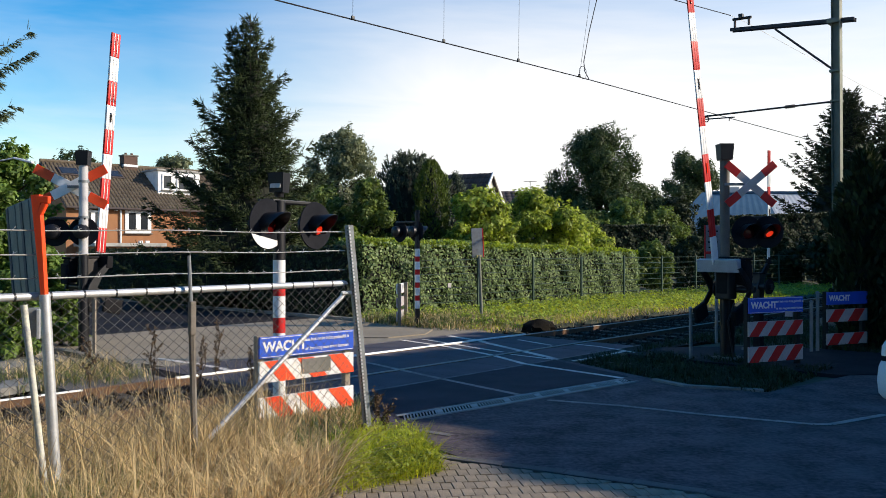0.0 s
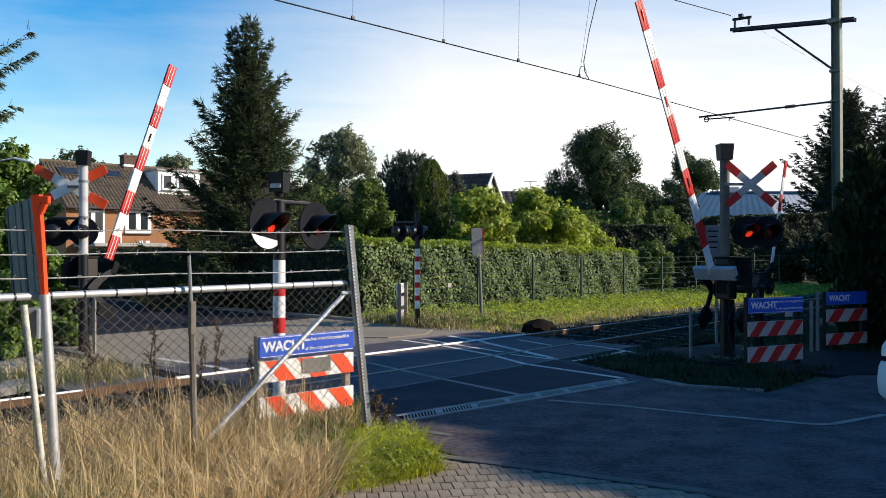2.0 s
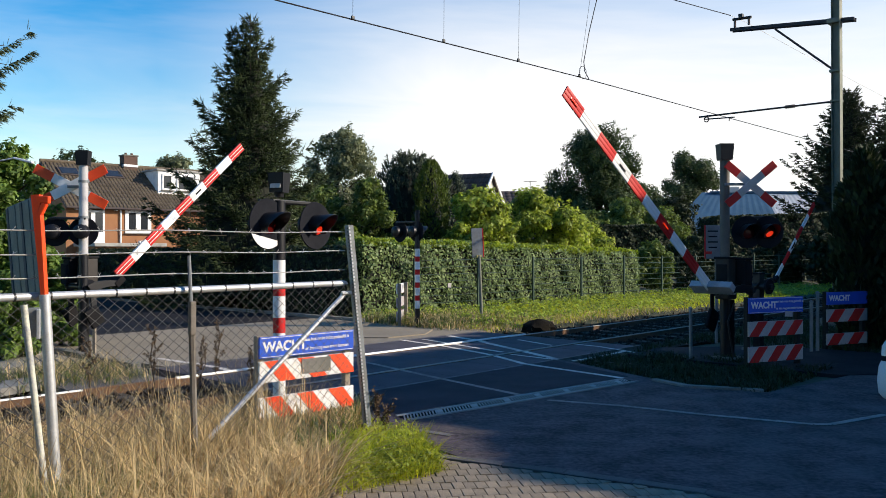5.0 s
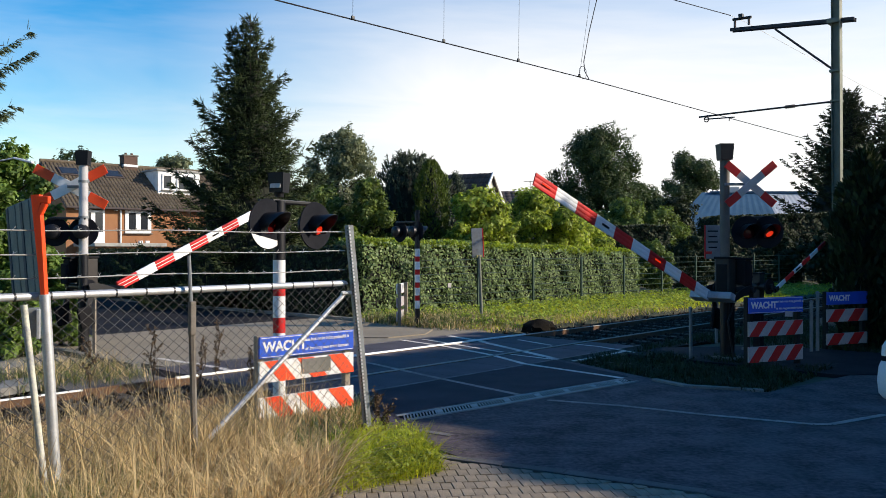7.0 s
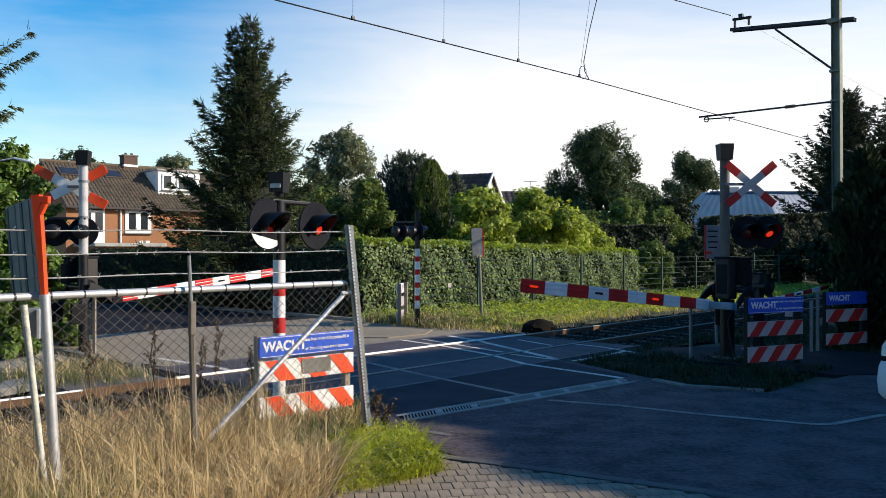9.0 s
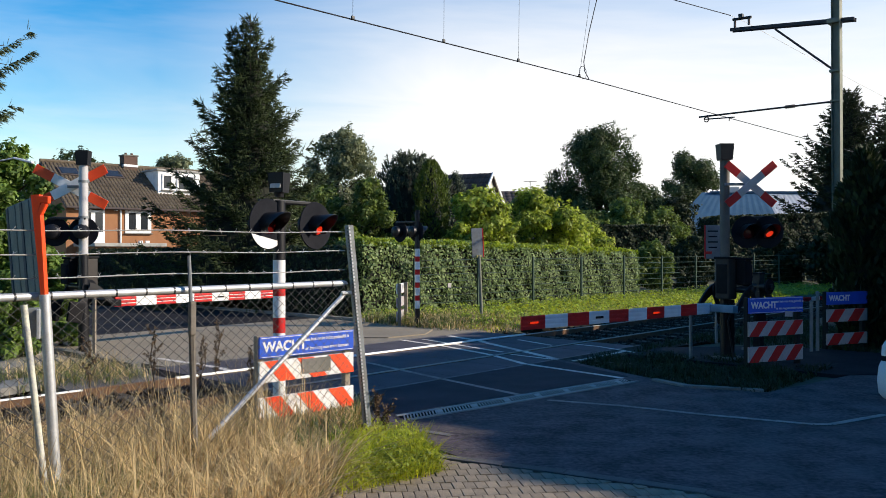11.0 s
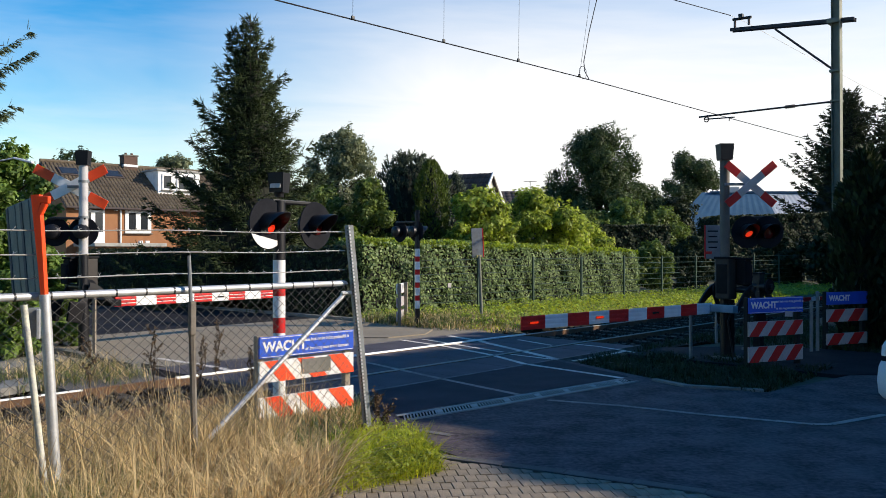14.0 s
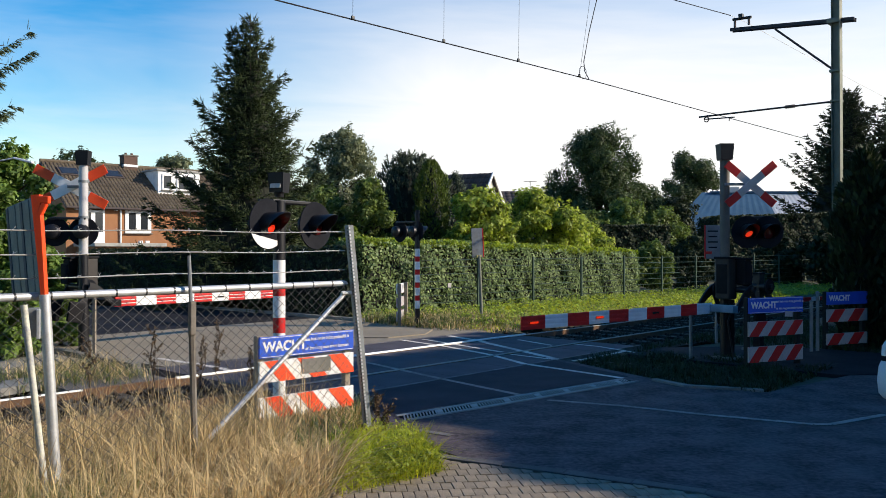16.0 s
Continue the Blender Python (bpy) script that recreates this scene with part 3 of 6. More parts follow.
    o = [W(-30, -1.7)[:2], W(-4.3, -1.7)[:2], W(-4.3, 1.7)[:2], W(-30, 1.7)[:2]]
    bm = prism(o, -0.4, -0.125)
    o = [W(3.35, -1.9)[:2], W(90, -1.9)[:2], W(90, 1.9)[:2], W(3.35, 1.9)[:2]]
    part("ballast_bed", prism(o, -0.4, -0.125, bm), BALLAST, t)


rails()


def drain():
    t = thing("drain_grate", label="galvanised drain gratings across the road edge", category="drain", kind="structure")
    a, b = Vector(W(-4.1, -3.25)), Vector(W(-0.35, -3.72))
    u = (b - a).normalized()
    n = Vector((-u.y, u.x, 0))
    rz = math.degrees(math.atan2(u.y, u.x))
    ln = (b - a).length
    for off in (-0.12, 0.12):
        p = (a + b) / 2 + n * off
        part("channel_edge", box((ln, 0.035, 0.1), (p.x, p.y, -0.035), (0, 0, rz)), CONCRETE, t)
    # shallow dark sheet under the bars: the slots' deep shade as a colour
    part("slot_shade", box((ln, 0.2, 0.02), ((a.x + b.x) / 2, (a.y + b.y) / 2, -0.006), (0, 0, rz)), MATT_DARK, t)
    # half-metre gratings with skewed bars
    me = finish("grate_bar", box((0.0155, 0.275, 0.006)), CONCRETE)
    plate = finish("grate_plate", box((0.05, 0.26, 0.006)), CONCRETE)
    pitch = 0.0425
    for i in range(int(ln / pitch)):
        p = a + u * (i + 0.5) * pitch
        solid_end = i % 12 == 11
        ob = part("grate_plate" if solid_end else "grate_bar", plate if solid_end else me, None, t)
        ob.matrix_basis = pose(p.x, p.y, 0.004, 0, 0, 6.0)


drain()


def kerbs():
    t = thing("kerb", label="weathered concrete kerb stones along the brick corner", category="kerb", kind="structure")
    pts = [Vector((-0.42, 7.25, 0)), Vector((0.02, 6.9, 0)), Vector((0.96, 6.44, 0)), Vector((1.9, 5.91, 0)), Vector((3.3, 4.95, 0)), Vector((6.5, 2.4, 0))]
    for p, q in zip(pts, pts[1:]):
        k = max(1, round((q - p).length / 0.5))
        u = (q - p).normalized()
        for i in range(k):
            c = p.lerp(q, (i + 0.5) / k)
            part("kerb_stone", box(((q - p).length / k - 0.008, 0.12, 0.2), (c.x, c.y, -0.095 + random.uniform(-0.004, 0.004)), (0, 0, math.degrees(math.atan2(u.y, u.x))), 0.012), KERB_OLD, t)
    t = thing("kerb", label="low pale concrete kerb at the verge", category="kerb", kind="structure")
    for a, b in (((-0.12, -3.95), (-0.3, -4.5)), ((-0.3, -4.52), (-0.05, -5.1)), ((-0.05, -5.12), (0.02, -5.35))):
        p, q = Vector(W(*a)), Vector(W(*b))
        u = q - p
        c = (p + q) / 2
        part("kerb_stone", box((u.length, 0.10, 0.16), (c.x, c.y, -0.05), (0, 0, math.degrees(math.atan2(u.y, u.x))), 0.012), CONCRETE_DARK, t)
    t = thing("kerb", label="grey concrete kerb at the far road edge", category="kerb", kind="structure")
    for a, b in (((3.2, 5.6), (3.05, 8)), ((3.05, 8), (2.9, 12)), ((2.9, 12), (2.8, 18)), ((-4.3, 5.2), (-4.4, 9)), ((-4.4, 9), (-4.5, 14)), ((-4.25, 2.2), (-4.3, 5.1)), ((-7.5, 4.6), (-4.5, 4.7))):
        p, q = Vector(W(*a)), Vector(W(*b))
        u = q - p
        c = (p + q) / 2
        part("kerb_stone", box((u.length - 0.01, 0.14, 0.24), (c.x, c.y, -0.05), (0, 0, math.degrees(math.atan2(u.y, u.x))), 0.015), CONCRETE_DARK, t)
    slab("pavement", [(-8.5, 0.85), (-6.3, 1.55), (-4.5, 2.25), (-4.45, 2.75), (-6.3, 2.1), (-8.5, 1.45)], 0.03, CONCRETE_DARK, "grey concrete strip beside the rails", "pavement", thick=0.1)
    slab("pavement", [(-8.5, 3.4), (-4.45, 3.3), (-4.5, 4.6), (-8.5, 4.4)], 0.02, CONCRETE_DARK, "grey concrete slab path beside the track", "pavement", thick=0.1)


kerbs()


# ---- galvanised fence along the track, in front ----
FA, FB = Vector((-0.74, 7.71, 0)), Vector((-4.6, 3.1, 0))


def on_fence(x):
    """The ground point of the fence line at that x."""
    k = (x - FA.x) / (FB.x - FA.x)
    return FA.lerp(FB, k)


def near_fence():
    t = thing("chain_link_fence", label="leaning galvanised chain-link fence with barbed wire above dry grass", category="fence")
    p = on_fence(-0.74)
    # perforated angle post at the end
    top = Vector((p.x - 0.18, p.y - 0.02, 1.97))
    bm = bmesh.new()
    d = (top - p)
    m = Matrix.Translation((p + top) / 2) @ d.to_track_quat("Z", "Y").to_matrix().to_4x4() @ pose(0, 0, 0, 0, 0, 25)
    for sz, at in (((0.085, 0.008, d.length), (0.04, 0, 0)), ((0.008, 0.085, d.length), (0, 0.04, 0))):
        r = bmesh.ops.create_cube(bm, size=1.0)
        bmesh.ops.transform(bm, matrix=m @ pose(*at) @ Matrix.Diagonal((*sz, 1)), verts=r["verts"])
    post = part("end_post", bm, GALV_DARK, t, "dull perforated steel angle post", True)
    bm = bmesh.new()
    for i in range(60):
        z = (i / 59 - 0.5) * (d.length - 0.06)
        r = bmesh.ops.create_cube(bm, size=1.0)
        bmesh.ops.transform(bm, matrix=m @ pose(0.066, -0.006, z) @ Matrix.Diagonal((0.016, 0.006, 0.016, 1)), verts=r["verts"])
    part("hole_row", bm, BLACK, post, "row of dark punched holes")
    bm = bmesh.new()
    for i in range(60):
        z = (i / 59 - 0.5) * (d.length - 0.06)
        r = bmesh.ops.create_cube(bm, size=1.0)
        bmesh.ops.transform(bm, matrix=m @ pose(0.090, 0.0, z) @ Matrix.Diagonal((0.012, 0.014, 0.017, 1)), verts=r["verts"])
    part("notch_row", bm, GALV, post, "bright notched edge")
    # thin concrete-grey middle post
    q = on_fence(-1.93)
    bm = rod((q.x + 0.03, q.y, 0), (q.x, q.y, 1.22), 0.026, 0.026, 8)
    part("middle_post", bm, POST_BROWN, t, "", True)
    bm = rod((q.x + 0.0, q.y, 1.22), (q.x - 0.02, q.y, 1.70), 0.016, 0.014, 8)
    part("wire_holder", bm, GALV_DARK, t, "", True)
    part("post_sleeve", box((0.05, 0.045, 0.26), (q.x + 0.01, q.y - 0.02, 1.22), (0, 0, 50), 0.01), POST_BROWN, t)
    # posts at the gate
    g = on_fence(-2.68)
    part("gate_post", rod((-2.535, g.y, 0), (-2.622, g.y, 1.45), 0.034, 0.034, 14), GALV, t, "", True)
    part("gate_upright", rod((-2.50, 5.2, 0), (-2.66, 5.2, 1.395), 0.021, 0.021, 12), FLAKED, t, "pipe with flaking pale paint", True)
    part("hinge_plate", box((0.10, 0.03, 0.19), (-2.635, 5.24, 1.28), (0, 0, 20), 0.008), GALV_DARK, t)
    part("hinge_strap", box((0.02, 0.05, 0.19), (-2.585, 5.235, 1.27), (0, 0, 20), 0.004), GALV, t)
    # top rail with wire ties
    r0, r1 = Vector((-0.93, 7.66, 1.43)), on_fence(-4.4) + Vector((0, 0, 1.44))
    rail = part("top_rail", rod(r0, r1, 0.027, 0.027, 14), GALV, t, "bright round top rail", True)
    part("rail_end", lathe([(0.004, 0.03), (0.022, 0.022), (0.028, 0.0)], 12, tuple(r0 + Vector((0.012, 0.012, -0.01)))), GALV, rail)
    u = (r1 - r0).normalized()
    for i in range(13):
        c = r0 + u * (0.16 + i * 0.235)
        part("wire_tie", rod(c - u * 0.006, c + u * 0.006, 0.030, 0.030, 12), WIRE_DARK, rail)
    # diagonal brace
    part("brace", rod((-0.92, 7.64, 1.33), (-1.99, 6.42, 0.10), 0.022, 0.022, 12), GALV, t, "bright diagonal pipe brace", True)
    part("brace_bolt", rod((-0.94, 7.60, 1.34), (-0.86, 7.66, 1.34), 0.02, 0.02, 10), GALV, t)
    # barbed wires, sagging a little
    for z0, z1 in ((1.91, 1.86), (1.735, 1.71), (1.555, 1.575)):
        a, b = Vector((-0.92, 7.68, z0)), on_fence(-4.4) + Vector((0, 0, z1))
        pts = [a.lerp(b, i / 24) + Vector((0, 0, -0.012 * math.sin(i / 24 * 3 * math.pi) ** 2)) for i in range(25)]
        w = part("barbed_wire", tube(pts, 0.0045, 5), WIRE_BRIGHT, t)
        bm = bmesh.new()
        for i in range(38):
            c = a.lerp(b, (i + 0.5) / 38)
            for k in range(2):
                e = Vector((random.uniform(-1, 1), random.uniform(-1, 1), random.uniform(-1, 1))).normalized() * 0.022
                rod(c - e, c + e, 0.0022, 0.0022, 4, bm)
        tagged(part("barbs", bm, WIRE_BRIGHT, w), kind="stuff")
    # woven mesh of two families of zigzag wires
    a, b = on_fence(-0.86), on_fence(-4.4)
    ln = (b - a).length
    u = (b - a).normalized()
    nrm = Vector((-u.y, u.x, 0))
    z0, z1, pitch = 0.08, 1.41, 0.094
    run = (z1 - z0) * 1.22
    bm = bmesh.new()
    k = 0
    x = -run
    while x < ln:
        for sgn in (1, -1):
            xa, xb = (x, x + run) if sgn == 1 else (x + run, x)
            za, zb = z0, z1
            ca, cb = max(0.0, min(ln, xa)), max(0.0, min(ln, xb))
            if abs(ca - cb) > 0.02:
                ta = za + (zb - za) * abs(ca - xa) / run
                tb = za + (zb - za) * abs(cb - xa) / run
                off = nrm * 0.003 * sgn
                rod(a + u * ca + Vector((0, 0, ta)) + off, a + u * cb + Vector((0, 0, tb)) + off, 0.002, 0.002, 4, bm)
        x += pitch
    part("wire_mesh", bm, MESH_WIRE, t, "diamond wire mesh")


near_fence()


def leaning_board():
    """The sign board on the gate post, seen from behind, with its orange edge."""
    g = on_fence(-2.68)
    t = thing("sign_board", (-2.635, 5.42, 1.44), 0, "dull sign back with bright orange edge on the gate post", "sign board", lean=(0, -4.5))
    part("panel", box((0.80, 0.03, 0.66), (-0.27, 0.32, 0.33), (0, 0, -51), 0.006), TEAL_BACK, t, "grey-green sheet metal sign back")
    for k, wd, m in ((0.98, 0.07, RIB_BLUE), (0.72, 0.10, TEAL_BACK), (0.44, 0.07, RIB_BLUE), (0.22, 0.12, TEAL_BACK)):
        part("back_rib", box((wd, 0.022, 0.645), (-0.515 * k - 0.014, 0.635 * k - 0.012, 0.33), (0, 0, -51), 0.008), m, t)
    bm = box((0.05, 0.05, 0.68), (0.0, 0.0, 0.33))
    for v in bm.verts:
        v.co.x *= 0.55 if v.co.z < 0.3 else 1.1
    edge = part("orange_edge", bm, ORANGE, t, "fluorescent orange edge strip")
    part("orange_bracket", box((0.085, 0.04, 0.05), (0.045, -0.006, 0.635), (0, 8, 0), 0.008), ORANGE, edge)
    part("orange_bracket", box((0.035, 0.04, 0.08), (0.035, -0.006, 0.575), (0, 32, 0), 0.008), ORANGE, edge)


leaning_board()


# ---- striped fence boards with the blue sign ----


def text_mesh(body, size, material, name="lettering", depth=0.001, squeeze=1.0):
    cu = bpy.data.curves.new(name, "FONT")
    cu.body, cu.size, cu.extrude = body, size, depth
    cu.align_x, cu.align_y = "LEFT", "CENTER"
    cu.offset = size * (0.040 if size > 0.1 else 0.016)
    ob = bpy.data.objects.new(name, cu)
    me = bpy.data.meshes.new_from_object(ob)
    bpy.data.objects.remove(ob)
    me.name = name
    me.materials.append(material)
    return me


def sign_text(parent, face, x, z, body, size, material=None):
    ob = part("lettering", text_mesh(body, size, material or WHITE), None, parent)
    ob.matrix_basis = Matrix.Translation((x, face, z)) @ pose(0, 0, 0, 90, 0, 0)
    return ob


def stripe_board(t, ln, z0, z1, lean_sign, count, red, patch=False, phase=0.0):
    """A white plank with slanted red stripes; front towards -y."""
    b = part("plank", box((ln, 0.03, z1 - z0), (0, 0, (z0 + z1) / 2), (0, 0, 0), 0.004), (WHITE if red is ORANGE else WHITE_GREYED), t, "white plank with slanted red stripes")
    h = z1 - z0
    pitch = ln / count
    sl = h * 0.85 * lean_sign
    for i in range(-2, count + 2):
        xa = -ln / 2 + (i + phase) * pitch
        # clip the slanted stripe to the plank
        poly = [Vector((xa, z0)), Vector((xa + pitch / 2, z0)), Vector((xa + pitch / 2 + sl, z1)), Vector((xa + sl, z1))]
        for lim, sg in ((-ln / 2 + 0.003, 1), (ln / 2 - 0.003, -1)):
            outp = []
            for a, c in zip(poly, poly[1:] + poly[:1]):
                ia, ic = (a.x - lim) * sg >= 0, (c.x - lim) * sg >= 0
                if ia:
                    outp.append(a)
                if ia != ic:
                    k = (lim - a.x) / (c.x - a.x)
                    outp.append(a.lerp(c, k))
            poly = outp
            if len(poly) < 3:
                break
        if len(poly) < 3:
            continue
        bm = bmesh.new()
        fr = [bm.verts.new((p.x, -0.019, p.y)) for p in poly]
        bk = [bm.verts.new((p.x, -0.015, p.y)) for p in poly]
        bm.faces.new(fr)
        for j in range(len(poly)):
            bm.faces.new((fr[j], bk[j], bk[(j + 1) % len(poly)], fr[(j + 1) % len(poly)]))
        part("red_stripe", bm, red, b)
    if patch:
        part("worn_patch", box((0.36, 0.006, 0.15), (0.09, -0.021, (z0 + z1) / 2 + 0.015), (0, 0, 0), 0.002), CONCRETE_DARK, b, "dull grey patch")
    return b


def wait_fence(at, rz, ln, zs, lean_sign, count, red, label, sub=True, size=0.135, patch=False, lean=0.0, sign_mat=None, wood=None, phase=0.0):
    t = thing("striped_fence", at, rz, label, "striped fence", "striped fences at the crossing", lean=(0, lean))
    (b0, b1), (u0, u1), (l0, l1) = zs
    for x in (-ln / 2 + 0.03, ln / 2 - 0.05):
        part("post", box((0.07, 0.07, b1 + 0.01), (x, 0.055, (b1 + 0.01) / 2), (0, 0, 0), 0.008), wood or WOOD_GREY, t, "weathered wooden post")
    s = part("sign", box((ln, 0.025, b1 - b0), (0, -0.003, (b0 + b1) / 2), (0, 0, 0), 0.006), sign_mat or BLUE, t, "sign board above the planks")
    mid = (b0 + b1) / 2
    sign_text(s, -0.018, -ln / 2 + 0.04, mid, "WACHT", size)
    if sub:
        sign_text(s, -0.018, -ln / 2 + 0.04 + size * 3.65, mid + (b1 - b0) * 0.22, "tot het rode licht gedoofd is", size * 0.36)
        sign_text(s, -0.018, -ln / 2 + 0.04 + size * 3.65, mid - (b1 - b0) * 0.22, "er kan nog een trein komen", size * 0.36)
        for z in (b0 + 0.012, b1 - 0.012):
            part("border_line", box((ln - 0.03, 0.003, 0.006), (0, -0.017, z)), WHITE, s)
    stripe_board(t, ln, u0, u1, lean_sign, count, red, patch, phase)
    stripe_board(t, ln, l0, l1, lean_sign, count, red, False, phase)
    return t


def between(a, b):
    a, b = Vector(a), Vector(b)
    return ((a.x + b.x) / 2, (a.y + b.y) / 2, 0), math.degrees(math.atan2(b.y - a.y, b.x - a.x)), (b - a).length


at, rz, ln = between((-1.80, 8.0, 0), (-0.97, 8.8, 0))
wait_fence(at, rz, ln, ((0.675, 0.885), (0.435, 0.645), (0.075, 0.29)), -1, 3, ORANGE,
           "orange striped boards below a blue sign in dry grass", patch=True, phase=-0.4)
at, rz, ln = between((4.47, 12.0, 0), (5.46, 12.45, 0))
board = wait_fence(at, rz, ln, ((0.80, 1.03), (0.46, 0.68), (0.08, 0.31)), 1, 3, RED,
           "red and white striped boards below a blue sign beside the footpath", wood=SHADED_WOOD)
part("label_plate", box((0.15, 0.01, 0.08), (0.24, -0.022, 0.775), (0, 4, 0), 0.003), WHITE_GREYED, board, "small pale label under the sign")
at, rz, ln = between((6.65, 14.2, 0), (7.55, 14.6, 0))
wait_fence(at, rz, ln, ((0.78, 1.0), (0.48, 0.70), (0.08, 0.28)), 1, 2, RED,
           "red striped boards with faded blue sign under the conifers", sub=False, wood=SHADED_WOOD)
at, rz, ln = between((-1.05, 18.6, 0), (-0.93, 19.5, 0))
wait_fence(at, rz + 180, ln, ((0.72, 0.95), (0.42, 0.64), (0.10, 0.32)), 1, 3, RED,
           "weathered white and dark boards beside the far hedge", sub=False, sign_mat=WHITE)


# ---- signals ----
def signal_pole(t, h, r, bands=()):
    """A pole; bands: (z0, z1, material) pieces from the foot up."""
    if not bands:
        part("pole", rod((0, 0, 0), (0, 0, h), r, r, 18), POLE_GREY, t, "", True)
    for z0, z1, m in bands:
        part("pole_band", rod((0, 0, z0), (0, 0, z1), r, r, 18), m, t, "", True)


def bell(t, z, s=0.2, turn=0.0):
    """A flared bell box on a short neck."""
    bm = bmesh.new()
    bmesh.ops.create_cone(bm, cap_ends=True, segments=4, radius1=s * 0.58, radius2=s * 0.68, depth=s * 1.1, matrix=pose(0, 0, z + s * 0.55, 0, 0, 45 + turn))
    part("bell_box", bm, BLACK, t)
    part("bell_neck", rod((0, 0, z - s * 0.25), (0, 0, z + 0.02), s * 0.26, s * 0.32, 12), BLACK, t)


GLOWS = []  # the glowing disc of each working lamp and its side


def lamp_pair(t, z, gap, r, dx=0.0, lit=(True, True), drop=0.03):
    """Two round back plates with hooded red lamps on a cross bar; front towards -y."""
    bar = part("lamp_bar", box((gap + 0.12, 0.04, 0.04), (dx, 0.05, z + r * 0.9), (0, 0, 0), 0.01), BLACK, t)
    for sx, on in ((-1, lit[0]), (1, lit[1])):
        x = dx + sx * gap / 2
        bm = lathe([(r * 0.99, -0.006), (r, 0.0), (r * 0.985, 0.008)], 40)
        bmesh.ops.transform(bm, matrix=pose(x, -0.02, z, 90, 0, 0), verts=bm.verts)
        disc = part("back_plate", bm, DISC_GREY, t, "round black back plate", True)
        bm = lathe([(0.11, 0.0), (0.125, 0.05), (0.12, 0.15), (0.07, 0.19)], 20)
        bmesh.ops.transform(bm, matrix=pose(x, 0.0, z, -90, 0, 0), verts=bm.verts)
        part("lamp_housing", bm, BLACK, disc, "", True)
        bm = lathe([(0.112, 0.0), (0.105, 0.018), (0.07, 0.032), (0.01, 0.038)], 24)
        bmesh.ops.transform(bm, matrix=pose(x, -0.03, z, 90, 0, 0), verts=bm.verts)
        lens = part("red_lens", bm, LENS_OFF, disc, "dark red lens", True)
        if on:
            bm = lathe([(0.052, 0.0), (0.046, 0.006), (0.01, 0.009)], 16)
            bmesh.ops.transform(bm, matrix=pose(x + 0.012, -0.062, z - drop, 90, 0, 0) @ pose(0, 0, 0, 0, 0, 32) @ Matrix.Diagonal((1.3, 0.75, 1, 1)), verts=bm.verts)
            GLOWS.append((part("glow_disc", bm, LENS_ON, disc, "glowing red disc of the lamp", True), sx))
        # hood: a long half tube, cut back below
        bm = bmesh.new()
        ring = []
        for i in range(19):
            a = radians(-50 + 280 * i / 18)
            ca, sa = math.cos(a), math.sin(a)
            ln = 0.10 + 0.20 * max(0.0, (sa + 0.45) / 1.45)
            ring.append([bm.verts.new((x + rr * ca, y, z + rr * sa)) for rr, y in ((0.125, -0.02), (0.125, -0.02 - ln), (0.119, -0.02 - ln), (0.119, -0.02))])
        for p, q in zip(ring, ring[1:]):
            for k in range(3):
                bm.faces.new((p[k], p[k + 1], q[k + 1], q[k]))
        bm.faces.new(ring[0])
        bm.faces.new(list(reversed(ring[-1])))
        part("hood", bm, BLACK, disc, "", True)


def st_andrew(t, x, y, z, ln, wd, ang, bracket=True, red=None, white=None):
    for sg in (1, -1):
        m = pose(x, y - (0.012 if sg == 1 else -0.012), z, 0, -ang * sg, 0)
        bm = box((ln, 0.02, wd), bevel=0.004)
        bmesh.ops.transform(bm, matrix=m, verts=bm.verts)
        pl = part("cross_plank", bm, white or WHITE, t, "white plank with red ends")
        for e in (-1, 1):
            bm = box((ln * 0.25, 0.028, wd + 0.004), (e * (ln * 0.376), 0, 0), (0, 0, 0), 0.004)
            bmesh.ops.transform(bm, matrix=m, verts=bm.verts)
            part("red_end", bm, red or RED, pl, "red plank end")
    if bracket:
        part("cross_bracket", box((abs(x) + 0.06, 0.04, 0.04), (x / 2, y + 0.05, z)), GALV_DARK, t)



# lamps on a banded pole beside the dry grass
sig = thing("crossing_signal", (-1.80, 9.0, 0), 58.0, "red and white banded signal pole with two hooded lamps", "crossing signal", "crossing signals")
bands = [(0, 0.42, WHITE), (0.42, 0.83, WHITE), (0.83, 1.0, RED), (1.0, 1.235, WHITE), (1.235, 1.375, RED), (1.375, 1.63, WHITE), (1.63, 2.28, BLACK)]
signal_pole(sig, 2.3, 0.068, bands)
lamp_pair(sig, 2.02, 0.78, 0.275, dx=0.19, drop=0.055)
bell(sig, 2.37, 0.195, 17.5)
# white segment on the lower rim of one back plate
bm = bmesh.new()
ring = [(0.268 * math.cos(a), 0.268 * math.sin(a)) for a in [radians(203 + 112 * i / 10) for i in range(11)]]
fr = [bm.verts.new((-0.20 + x, -0.032, 2.02 + z)) for x, z in ring]
bk = [bm.verts.new((-0.20 + x, -0.026, 2.02 + z)) for x, z in ring]
bm.faces.new(fr)
bm.faces.new(list(reversed(bk)))
for i in range(11):
    j = (i + 1) % 11
    bm.faces.new((fr[i], bk[i], bk[j], fr[j]))
part("white_segment", bm, WHITE, sig, "white segment on the lower rim")
part("name_plate", box((0.12, 0.01, 0.045), (-0.092, -0.029, 2.44), (0, 0, -72.5)), POLE_GREY, sig, "small pale plate on the bell")
part("top_bracket", box((0.62, 0.045, 0.04), (0.22, 0.02, 2.275), (0, 0, 0), 0.01), BLACK, sig)

# pole with cross beside the left barrier, seen from behind
sig = thing("crossing_signal", (-6.02, 13.72, 0), 185.0, "pale grey signal pole with cross and dark lamp backs", "crossing signal", "crossing signals")
